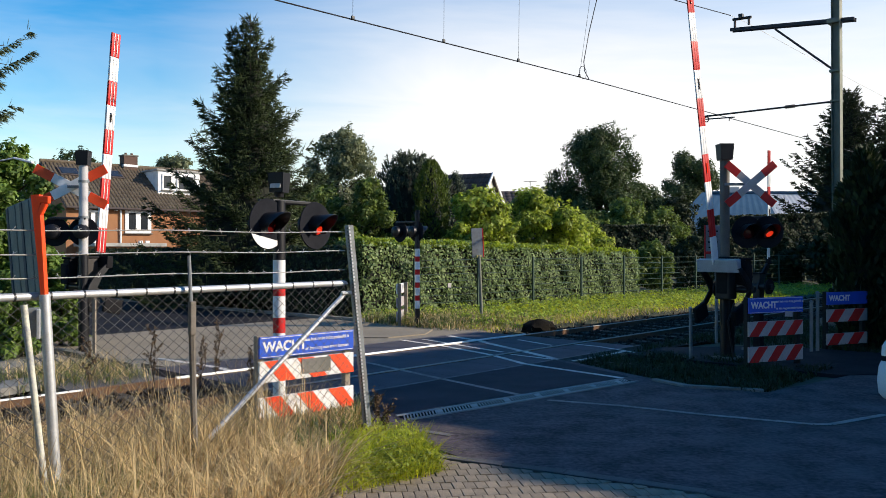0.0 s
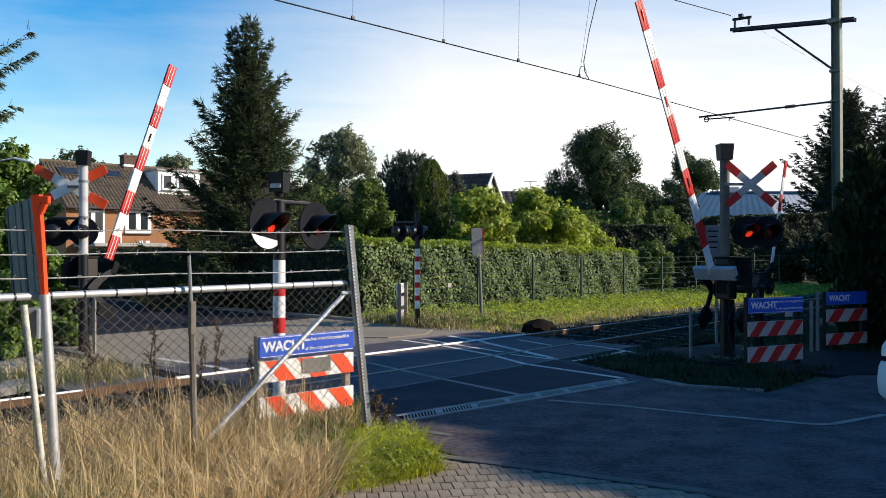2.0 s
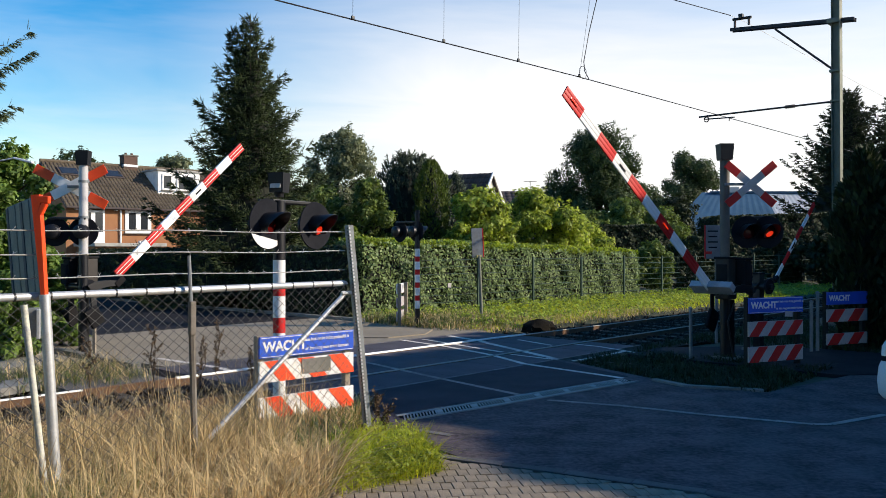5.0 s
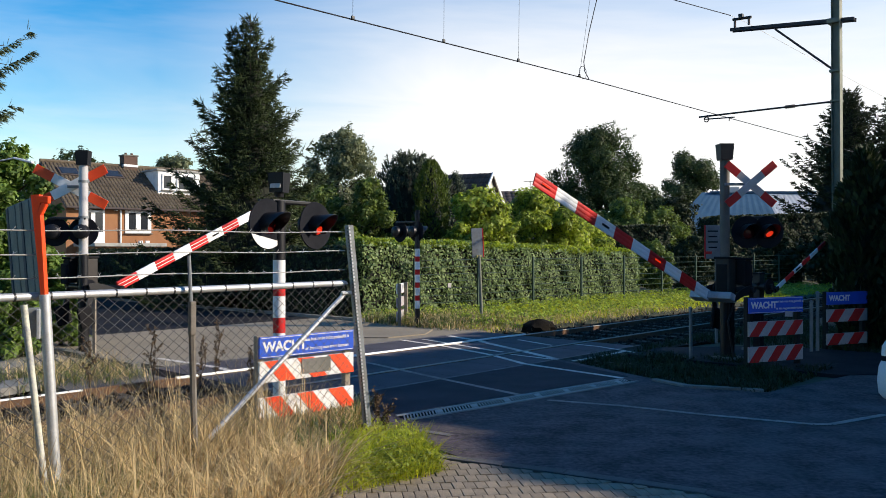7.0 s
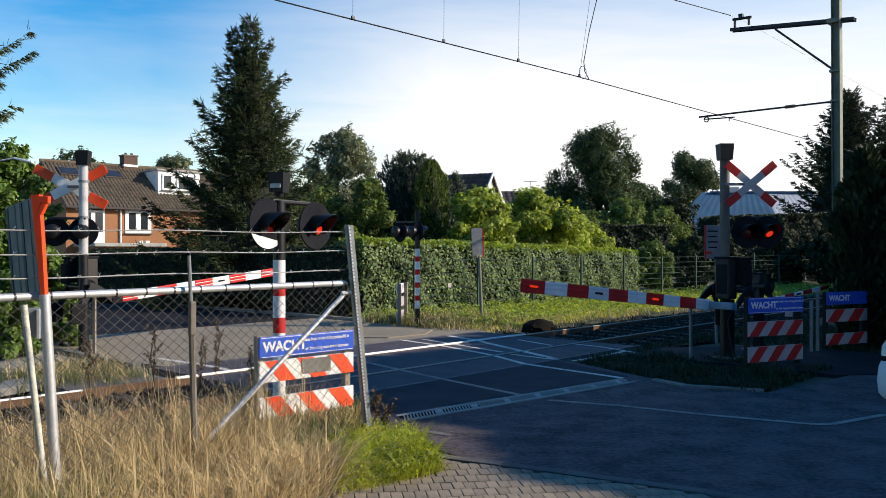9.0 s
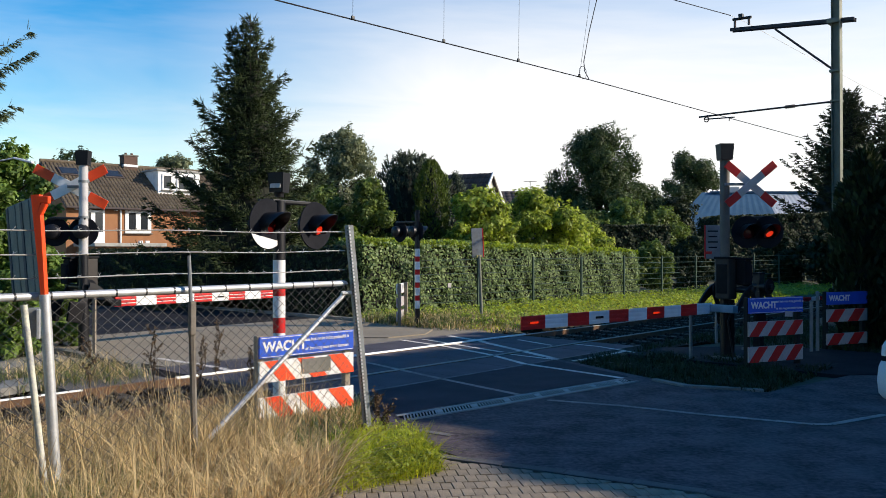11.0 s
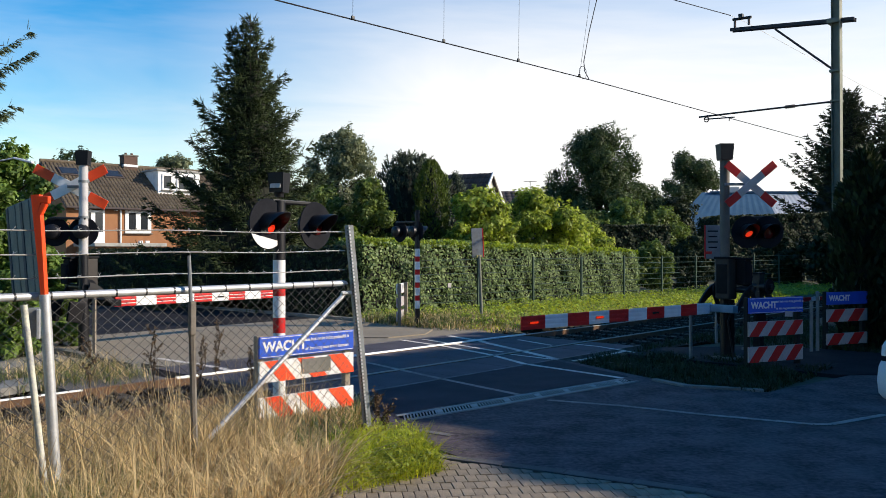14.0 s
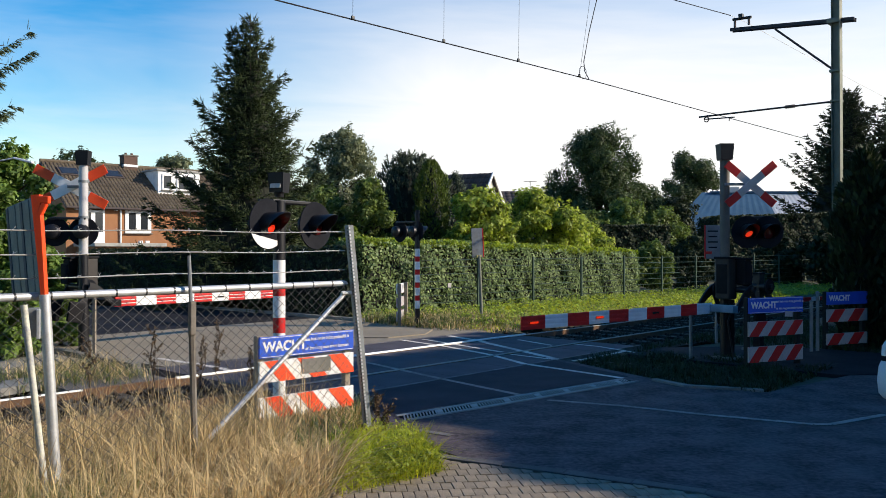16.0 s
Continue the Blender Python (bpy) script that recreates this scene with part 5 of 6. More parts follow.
def shoot_pine(at, h, r, leaf, label, n=620, seed=13):
    """A broad pine whose crown ends in upright candles of needles."""
    g = np.random.default_rng(seed)
    t = thing("pine", at, 0, label, "conifer")
    part("trunk", rod((0, 0, -0.1), (0, 0, h * 0.6), 0.13, 0.06, 8), BARK, t, "", True)
    part("inner_core", lathe([(r * 0.5, h * 0.05), (r * 0.82, h * 0.3), (r * 0.78, h * 0.55), (r * 0.55, h * 0.76), (r * 0.25, h * 0.86)], 12), DARK_CORE, t, "dark solid core for the shade inside the leaves")
    k, a = g.random(n), g.uniform(0, 6.283, n)
    z = h * (0.1 + 0.80 * k)
    rad = r * np.sqrt(np.clip(1 - (np.maximum(k - 0.35, 0) / 0.68) ** 2, 0.02, 1)) * g.uniform(0.55, 1.05, n) * (1 + 0.16 * np.sin(a * 4 + seed))
    c = np.stack([rad * np.cos(a), rad * np.sin(a), z], 1)
    d = np.stack([np.cos(a) * 0.35, np.sin(a) * 0.35, np.ones(n)], 1) + g.normal(0, 0.12, (n, 3))
    d /= np.linalg.norm(d, axis=1, keepdims=True)
    ln = g.uniform(0.2, 0.42, n)[:, None]
    A, B, R = [c], [c + d * ln], [np.full(n, 0.035)]
    for q in range(16):
        f = g.uniform(0.05, 0.95, n)[:, None]
        p = c + d * ln * f
        s = d * 0.9 + g.normal(0, 0.55, (n, 3))
        s /= np.linalg.norm(s, axis=1, keepdims=True)
        A.append(p)
        B.append(p + s * g.uniform(0.08, 0.15, n)[:, None])
        R.append(np.full(n, 0.016))
    part("crown", spindles("crown", np.concatenate(A), np.concatenate(B), np.concatenate(R), leaf), None, t)
    return t


def thuja(at, h, r, label, n=5000, leaf=None, seed=5, name="thuja", size=0.16, group="", top=2.6):
    """A dense upright column of flat sprays."""
    rnd = random.Random(seed)
    t = thing(name, at, 0, label, "conifer", group)
    k = RNG.random(n) ** 0.9
    a = RNG.uniform(0, 2 * np.pi, n)
    prof = r * np.minimum(1.0, (1 - k) * top + 0.05) ** 0.6 * (0.82 + 0.18 * np.sin(k * 2.5))
    lump = 1 + 0.13 * np.sin(a * 5 + k * 19 + seed) + 0.10 * np.sin(a * 3 - k * 31 + seed * 2)
    rr = prof * lump * RNG.uniform(0.78, 1.06, n)
    c = np.stack([rr * np.cos(a), rr * np.sin(a), k * h], 1)
    d = np.stack([np.cos(a) * 0.55, np.sin(a) * 0.55, np.full(n, 1.0)], 1)
    part("crown", leaves("crown", c, size, size * 0.45, leaf or THUJA_LEAF, d * 1.2, spread=0.35), None, t)
    part("inner_core", lathe([(r * 0.6, 0.02), (r * 0.72, h * 0.3), (r * 0.6, h * 0.62), (r * 0.08, h * 0.95)], 10), DARK_CORE, t, "dark solid core for the shade inside the leaves")
    part("trunk", rod((0, 0, -0.15), (0, 0, h * 0.4), r * 0.12, r * 0.08, 7), BARK, t)
    return t


def hedge(name, a, b, depth, h0, h1, leaf, n, size, label, seed=2):
    """A clipped hedge from a to b with a leafy skin."""
    a, b = Vector((*a, 0)), Vector((*b, 0))
    u = (b - a)
    ln = u.length
    t = thing(name, tuple(a), math.degrees(math.atan2(u.y, u.x)), label, "hedge")
    hm = (h0 + h1) / 2
    areas = np.array([ln * hm, ln * hm, ln * depth, depth * h0, depth * h1])
    pick = RNG.choice(5, n, p=areas / areas.sum())
    q, w = RNG.random(n), RNG.random(n)
    x = np.where(pick == 3, 0, np.where(pick == 4, ln, q * ln))
    hh = h0 + (h1 - h0) * x / ln
    y = np.where(pick == 0, 0, np.where(pick == 1, depth, np.where(pick == 2, w * depth, q * depth)))
    z = np.where(pick == 2, hh, w * hh)
    nrm = np.zeros((n, 3))
    nrm[pick == 0, 1], nrm[pick == 1, 1], nrm[pick == 2, 2], nrm[pick == 3, 0], nrm[pick == 4, 0] = -1, 1, 1, -1, 1
    wave = 0.05 * np.sin(x * 2.3 + seed) * np.sin(z * 3.1 + x) + 0.05 * np.sin(x * 6.1 + z * 4.3) + RNG.normal(0, 0.045, n)
    c = np.stack([x, y, z], 1) + nrm * wave[:, None]
    part("leafage", leaves("leafage", c, size, size * 0.66, leaf, None, droop=0.3, spread=0.8, face=nrm + np.array([[0, 0, 0.35]])), None, t)
    k = n // 4
    xs, ys = RNG.random(k) * ln, RNG.random(k) ** 1.6 * depth
    tops = np.stack([xs, ys - 0.03, h0 + (h1 - h0) * xs / ln + RNG.uniform(-0.09, 0.12, k) + 0.03 * np.sin(xs * 3.7 + seed)], 1)
    # green hedges: sun on the top is put into a lighter leaf colour
    part("top_leafage", leaves("top_leafage", tops, size, size * 0.6, TOP_LEAF if leaf is HEDGE_LEAF else leaf, None, -0.3, 0.8, np.array([[0.4, -0.5, 0.7]])), None, t, "top leaves, with sunlight in their colour on green hedges")
    bm = bmesh.new()
    g = 0.09
    lo = [bm.verts.new(v) for v in ((g, g, 0), (ln - g, g, 0), (ln - g, depth - g, 0), (g, depth - g, 0))]
    hi = [bm.verts.new(v) for v in ((g, g, h0 - g), (ln - g, g, h1 - g), (ln - g, depth - g, h1 - g), (g, depth - g, h0 - g))]
    bm.faces.new(hi)
    bm.faces.new(lo)
    for i in range(4):
        bm.faces.new((lo[i], lo[(i + 1) % 4], hi[(i + 1) % 4], hi[i]))
    part("inner_core", bm, DARK_CORE, t, "dark solid core for the shade inside the leaves")
    return t


# hedges
hedge("hedge", W(4.0, 6.55)[:2], W(17.0, 6.0)[:2], 1.1, 1.95, 1.62, HEDGE_LEAF, 36000, 0.098, "clipped green hedge behind the wire fence beyond the track")
hedge("hedge", W(3.6, 22)[:2], W(3.7, 6.8)[:2], 1.1, 1.62, 1.72, DARK_LEAF, 16000, 0.11, "hedge along the far road with shade put into its dark leaves", 4)
hedge("hedge", (15.1, 45.2), (24.0, 47.0), 2.0, 3.45, 3.75, DARK_LEAF, 16000, 0.18, "tall dark hedge in front of the barn", 6)
hedge("hedge", (6.3, 38.6), (10.9, 39.4), 1.2, 2.75, 2.8, DARK_LEAF, 9000, 0.16, "dark clipped hedge under the lighter shrubs", 8)

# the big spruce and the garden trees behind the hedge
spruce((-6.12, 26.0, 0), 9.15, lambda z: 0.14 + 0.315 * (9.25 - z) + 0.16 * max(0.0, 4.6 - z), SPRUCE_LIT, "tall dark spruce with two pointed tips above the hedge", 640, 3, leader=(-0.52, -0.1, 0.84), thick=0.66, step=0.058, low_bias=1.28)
broadleaf((-4.25, 33.0, 0), 6.75, 1.75, WILLOW_LEAF, 26000, 0.125, "grey-green leafy tree behind the spruce", seed=11, lumps=44)
broadleaf((-4.5, 29.5, 0), 4.3, 1.25, GARDEN_LEAF, 9000, 0.13, "green leafy shrub in the shade of the spruce", "bush", 0.06, 0.1, 26, 15)
broadleaf((-2.75, 28.0, 0), 4.25, 1.3, GARDEN_LEAF, 13000, 0.13, "green leafy garden tree beside the spruce", seed=12, z_low=0.1)
shoot_pine((-1.25, 30.0, 0), 5.55, 1.45, PINE_LEAF, "dark blue-green pine with upright shoots behind the hedge", 1500)
shoot_pine((0.2, 32.5, 0), 5.0, 1.0, PINE_LEAF, "smaller grey-green pine beside the columnar conifer", 700, 18)
thuja((-0.40, 28.5, 0), 4.85, 0.56, "slender yellow-green columnar conifer", 7000, top=6.0, size=0.12)
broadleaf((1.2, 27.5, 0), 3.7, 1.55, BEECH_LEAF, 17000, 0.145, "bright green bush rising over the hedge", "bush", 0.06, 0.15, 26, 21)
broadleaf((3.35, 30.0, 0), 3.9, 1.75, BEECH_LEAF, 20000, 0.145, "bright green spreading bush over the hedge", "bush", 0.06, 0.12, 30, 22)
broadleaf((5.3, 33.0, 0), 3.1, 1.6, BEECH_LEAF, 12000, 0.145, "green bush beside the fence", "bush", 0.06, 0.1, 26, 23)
broadleaf((9.5, 50.0, 0), 9.3, 3.05, OAK_LEAF, 60000, 0.145, "broad dark oak against the bright sky", seed=31, lumps=64)
broadleaf((20.4, 68.0, 0), 9.9, 3.1, OAK_LEAF, 38000, 0.18, "round dark tree beside the oak", seed=32, z_low=0.12)
broadleaf((14.6, 52.0, 0), 5.1, 2.4, DARK_LEAF, 9000, 0.2, "dark shrubs between the oak and the barn", "bush", 0.06, 0.1, 26, 64)
broadleaf((13.2, 54.0, 0), 6.0, 2.4, OAK_LEAF, 14000, 0.2, "dark shrubs behind the oak trunk", "bush", 0.06, 0.1, 26, 65)
broadleaf((7.6, 42.0, 0), 3.6, 1.5, GARDEN_LEAF, 9000, 0.17, "green shrub over the dark hedge", "bush", 0.06, 0.2, 26, 34)
broadleaf((9.4, 42.5, 0), 4.55, 1.7, GARDEN_LEAF, 12000, 0.17, "green rounded shrub below the oak", "bush", 0.06, 0.2, 30, 35)
broadleaf((11.4, 43.0, 0), 3.9, 1.5, GARDEN_LEAF, 9000, 0.17, "green shrub beside the barn", "bush", 0.06, 0.2, 26, 66)
# added shrub: its dark leaves cover ground that lies in shade
broadleaf((10.9, 36.0, 0), 2.3, 1.3, DARK_LEAF, 7000, 0.14, "dark shrub added for the shade beyond the panel fence", "bush", 0.05, 0.03, 26, 68)
broadleaf((8.4, 33.0, 0), 2.0, 0.95, GARDEN_LEAF, 7000, 0.12, "low bright green bush behind the panel fence", "bush", 0.04, 0.1, 26, 67)
spruce((27.6, 56.0, 0), 12.6, lambda z: 0.35 + 0.53 * (12.7 - z) ** 0.95, DARK_LEAF, "tall dark conifer behind the mast", 420, 33, step=0.10, twig=1.3, thick=1.5, z_from=1.0)
spruce((31.0, 55.5, 0), 12.7, lambda z: 0.4 + 0.5 * (12.8 - z) ** 0.95, DARK_LEAF, "tall dark conifer beside the barn", 340, 36, step=0.12, twig=1.3, thick=1.6, z_from=1.0)


# two trees out of view, added for shade on the barn hedge
broadleaf((34.5, 53.0, 0), 10.9, 3.4, OAK_LEAF, 5000, 0.4, "unseen tall tree added to shade the barn hedge", seed=37, z_low=0.05)
broadleaf((41.0, 54.0, 0), 10.9, 3.4, OAK_LEAF, 5000, 0.4, "unseen tall tree added to shade the barn hedge", seed=38, z_low=0.05)

# conifer row beside near road and track, mostly unseen, sized to shade the crossing
for i in range(18):
    p = W((6.15 if i else 6.3) + 0.12 * math.sin(i * 2.1), -4.75 - i * 0.95)
    tall = {11: 7.2, 12: 7.15, 13: 7.55}.get(i, min(7.75, max(3.6, 3.08 + 0.577 * i)))
    thuja((p[0], p[1], 0), tall, 0.55 if i == 0 else (0.72 if i < 9 else 0.9), "tall dark columnar conifer in a shade-casting row",
          3800 if i < 4 else (2200 if i < 11 else 5200), DARK_LEAF, 50 + i, "conifer_row", 0.2 if i < 4 else 0.3, "screening conifers", 2.6 if i < 3 else (7.0 if i < 13 else 14.0))
for i in range(23):
    p = W(7.6 + i * 1.5, -5.6 - 0.3 * math.sin(i))
    thuja((p[0], p[1], 0), (4.3 if i < 14 else 7.4) + 0.3 * math.sin(i * 2.3), 0.95, "tall dark columnar conifer in a shade-casting row", 1500, DARK_LEAF, 70 + i, "conifer_row", 0.35, "screening conifers")

# added shrubs whose dark leaves give the shade at the grass strip's far end
for i, (x, y, h, r) in enumerate(((15.9, 39.0, 2.5, 1.2), (17.6, 37.5, 2.9, 1.3), (19.6, 37.0, 3.1, 1.4), (21.8, 37.5, 3.2, 1.5))):
    broadleaf((x, y, 0), h, r, DARK_LEAF, 5000, 0.17, "dark shrub added for the shade at the grass strip's end", "bush", 0.06, 0.03, 26, 60 + i)

# left side: ivy bank, trees behind, and the conifer at the edge
broadleaf((-8.0, 15.2, 0), 2.5, 0.95, IVY_LEAF, 14000, 0.12, "ivy-covered bank with bright leaves beside the barrier", "bush", 0.06, 0.02, 34, 41)
broadleaf((-6.9, 12.95, 0), 1.35, 0.55, IVY_LEAF, 8000, 0.10, "ivy bush with glossy leaves beside the path", "bush", 0.04, 0.02, 24, 49)
broadleaf((-6.95, 14.9, 0), 1.45, 0.5, IVY_LEAF, 5000, 0.11, "low bright ivy bush behind the barrier machine", "bush", 0.04, 0.02, 22, 42)
broadleaf((-13.2, 25.0, 0), 5.0, 1.5, IVY_LEAF, 7000, 0.18, "green garden tree beside the road", seed=48, z_low=0.1)
broadleaf((-17.5, 26.0, 0), 5.2, 2.6, OAK_LEAF, 9000, 0.2, "green garden tree beside the house", seed=43, z_low=0.1)
broadleaf((-27.0, 60.0, 0), 9.0, 3.4, OAK_LEAF, 7000, 0.3, "tree behind the house roof", seed=44)
broadleaf((-33.0, 60.0, 0), 8.6, 3.4, OAK_LEAF, 7000, 0.3, "tree behind the house roof", seed=47)
broadleaf((-19.0, 58.0, 0), 8.7, 2.0, WILLOW_LEAF, 5000, 0.28, "small tree behind the dormer", seed=45)
spruce((-9.6, 14.6, 0), 7.5, lambda z: 2.05 if 4.0 < z < 4.6 else (1.85 if 4.0 < z < 5.0 else (1.6 if 5.4 < z < 5.8 else 0.9)), CEDAR_LIT, "wide conifer with drooping boughs beside the road", 130, 46, "cedar", 2.6, (2, 6), 0.75, 0.30, 0.020, core=False, thick=0.36, upright=0.05)

# unseen trees and hedge added behind the camera close off part of the sky light
for i in range(9):
    broadleaf((-13 + i * 3.4, -7.0 - (i % 3) * 1.5, 0), 9.0 + (i * 7 % 4) * 0.6, 2.6, OAK_LEAF, 2600, 0.5, "unseen tree added behind the camera to dim the sky light", seed=80 + i, z_low=0.05)
hedge("hedge", (-14, -4.6), (14, -4.8), 1.2, 2.4, 2.4, HEDGE_LEAF, 5000, 0.25, "unseen hedge added behind the camera to dim the sky light", 9)


# ---- houses ----
def window(t, x, z, w, h, y, name="window", panes=2, depth=0.08, f=0.11):
    fr = part(name, bmesh.new(), WHITE, t, "white framed window")
    bm = bmesh.new()
    for sz, c in (((w, depth, f), (x, y, z + h / 2 - f / 2)), ((w, depth, f), (x, y, z - h / 2 + f / 2)),
                  ((f, depth, h - 2 * f), (x - w / 2 + f / 2, y, z)), ((f, depth, h - 2 * f), (x + w / 2 - f / 2, y, z))):
        box(sz, c, (0, 0, 0), 0.008, bm)
    for i in range(1, panes):
        box((f * 1.4, depth * 0.9, h - 2 * f), (x - w / 2 + w * i / panes, y, z), (0, 0, 0), 0.008, bm)
    fr.data = finish(name, bm, WHITE)
    for i in range(panes):
        pw = w / panes
        part("pane", box((pw - f * 1.1, 0.02, h - 1.6 * f), (x - w / 2 + pw * (i + 0.5), y + 0.025, z)), GLASS, fr)
    part("sill", box((w + 0.12, depth + 0.12, 0.06), (x, y - 0.05, z - h / 2 - 0.03), (0, 0, 0), 0.01), CONCRETE_DARK, fr)
    return fr


def tiled_roof(t, x0, x1, y_eave, z_eave, y_ridge, z_ridge, material, rows, cols, name="roof"):
    """One slope of rows of overlapping tiles on a solid slope."""
    bm = bmesh.new()
    v = [bm.verts.new(p) for p in ((x0, y_eave, z_eave), (x1, y_eave, z_eave), (x1, y_ridge, z_ridge), (x0, y_ridge, z_ridge),
                                   (x0, y_eave, z_eave - 0.12), (x1, y_eave, z_eave - 0.12), (x1, y_ridge, z_ridge - 0.12), (x0, y_ridge, z_ridge - 0.12))]
    for q in ((0, 1, 2, 3), (7, 6, 5, 4), (0, 4, 5, 1), (1, 5, 6, 2), (2, 6, 7, 3), (3, 7, 4, 0)):
        bm.faces.new([v[i] for i in q])
    # darker slope seen in the tile gaps: channel shade put into colour
    r = part(name, bm, ROOF_DARK, t, "brown tiled roof slope")
    slope = Vector((0, y_ridge - y_eave, z_ridge - z_eave))
    nrm = Vector((0, -slope.z, slope.y)).normalized() * (1 if slope.y > 0 else -1)
    vs, fs = [], []
    for i in range(rows):
        for j in range(cols):
            w = (x1 - x0) / cols
            xa, xb = x0 + j * w + 0.03, x0 + (j + 1) * w - 0.03
            a = Vector((0, y_eave, z_eave)) + slope * (i / rows)
            b = Vector((0, y_eave, z_eave)) + slope * min(1.0, (i + 1.12) / rows)
            lo, hi = nrm * 0.075, nrm * 0.02
            xm = xa + (xb - xa) * 0.42
            base = len(vs)
            for x, k in ((xa, 0.1), (xm, 1.9), (xb, 0.1)):
                vs.append((x, *(a + lo * k)[1:]))
                vs.append((x, *(b + hi * k)[1:]))
                vs.append((x, *(a)[1:]))
            fs += [(base, base + 3, base + 4, base + 1), (base + 3, base + 6, base + 7, base + 4), (base + 2, base + 5, base + 3, base), (base + 5, base + 8, base + 6, base + 3)]
    me = raw_mesh("tiles", np.array(vs), np.array(fs), material)
    tagged(part("tiles", me, None, t), "rows of brown roof tiles", kind="stuff")
    return r


def brick_house():
    # local x along the facade, front towards -y
    t = thing("house", (-21.83, 47.46, 0), 44.0, "brick house with brown tiled roof, white dormer and chimney", "house")
    L, D, ze, zr = 11.0, 8.0, 4.35, 7.15
    part("wall", box((L, D, ze + 0.1), (L / 2, D / 2, (ze + 0.1) / 2 - 0.1)), BRICK, t, "warm brown brick wall")
    for x in (0.06, L - 0.06):
        bm = bmesh.new()
        a = [bm.verts.new((x + dx, y, z)) for dx in (-0.06, 0.06) for y, z in ((0, ze), (D, ze), (D / 2, zr - 0.1))]
        bm.faces.new(a[:3])
        bm.faces.new(list(reversed(a[3:])))
        for i in range(3):
            bm.faces.new((a[i], a[3 + i], a[3 + (i + 1) % 3], a[(i + 1) % 3]))
        part("gable", bm, BRICK, t)
    tiled_roof(t, -0.15, L + 0.15, -0.35, ze - 0.12, D / 2, zr, ROOF_TILE, 13, 50)
    tiled_roof(t, -0.15, L + 0.15, D + 0.35, ze - 0.12, D / 2, zr, ROOF_TILE, 4, 10)
    for i in range(28):
        x = -0.15 + (L + 0.3) * i / 28
        part("ridge_tile", rod((x, D / 2, zr + 0.02), (x + 0.42, D / 2, zr + 0.05), 0.13, 0.12, 8), ROOF_TILE, t)
    part("gutter", box((L + 0.3, 0.14, 0.12), (L / 2, -0.4, ze - 0.16), (0, 0, 0), 0.03), ROOF_DARK, t, "dark gutter")
    for i in range(14):
        part("rafter_end", box((0.09, 0.30, 0.10), (0.5 + i * 0.78, -0.17, ze - 0.26)), WHITE_GREYED, t)
    part("downpipe", rod((3.15, -0.08, 0.1), (3.15, -0.08, ze - 0.2), 0.06, 0.06, 8), WHITE, t, "white downpipe")
    ch = part("chimney", box((0.92, 0.7, 1.25), (5.37, D / 2, zr + 0.1), (0, 0, 0), 0.02), BRICK_DARK, t, "dark brick chimney")
    part("chimney_cap", box((1.02, 0.8, 0.09), (5.37, D / 2, zr + 0.74), (0, 0, 0), 0.02), CONCRETE_DARK, ch)
    part("chimney_flashing", box((0.98, 0.76, 0.16), (5.37, D / 2, zr + 0.06), (0, 0, 0), 0.02), GALV, ch)
    for dx in (-0.2, 0.2):
        part("chimney_pot", rod((5.37 + dx, D / 2, zr + 0.78), (5.37 + dx, D / 2, zr + 0.93), 0.1, 0.08, 8), BRICK_DARK, ch)
    # dormer with a pale front
    dm = part("dormer", box((2.9, 2.8, 1.75), (7.55, 2.62, ze + 1.60), (0, 0, 0), 0.03), WHITE, t, "white flat-roofed dormer")
    part("dormer_roof", box((3.12, 3.0, 0.12), (7.55, 2.6, ze + 2.50), (0, 0, 0), 0.03), CONCRETE, dm)
    for x, w in ((6.72, 0.72), (8.0, 1.25)):
        window(dm, x, ze + 1.72, w, 1.02, 1.20, panes=1, f=0.1)
    for x in (1.2, 3.9):
        f = part("roof_window", box((1.25, 0.92, 0.07), (x, 2.95, ze + 2.18), (33.0, 0, 0), 0.01), ROOF_DARK, t, "dark roof window")
        part("pane", box((1.02, 0.72, 0.03), (x, 2.925, ze + 2.22), (33.0, 0, 0)), GLASS, f)
    # doors and windows over the flat-roofed extension
    window(t, 4.26, 3.45, 1.64, 1.46, -0.02, f=0.22)
    d = part("balcony_door", box((1.36, 0.1, 1.95), (1.52, -0.02, 3.08), (0, 0, 0), 0.01), WHITE, t, "white balcony doors")
    for x in (1.17, 1.86):
        part("pane", box((0.44, 0.03, 1.15), (x, -0.065, 3.35)), GLASS, d)
    part("flat_roof", box((4.2, 3.2, 0.2), (2.5, -1.6, 1.99), (0, 0, 0), 0.02), CONCRETE, t, "pale flat roof edge of the extension")
    part("extension_wall", box((3.9, 3.0, 1.95), (2.5, -1.5, 0.92)), BRICK, t)
    for x in (3.9, 4.3):
        part("roof_vent", box((0.22, 0.22, 0.18), (x, -1.2, 2.16), (0, 0, 0), 0.03), WHITE, t)


brick_house()


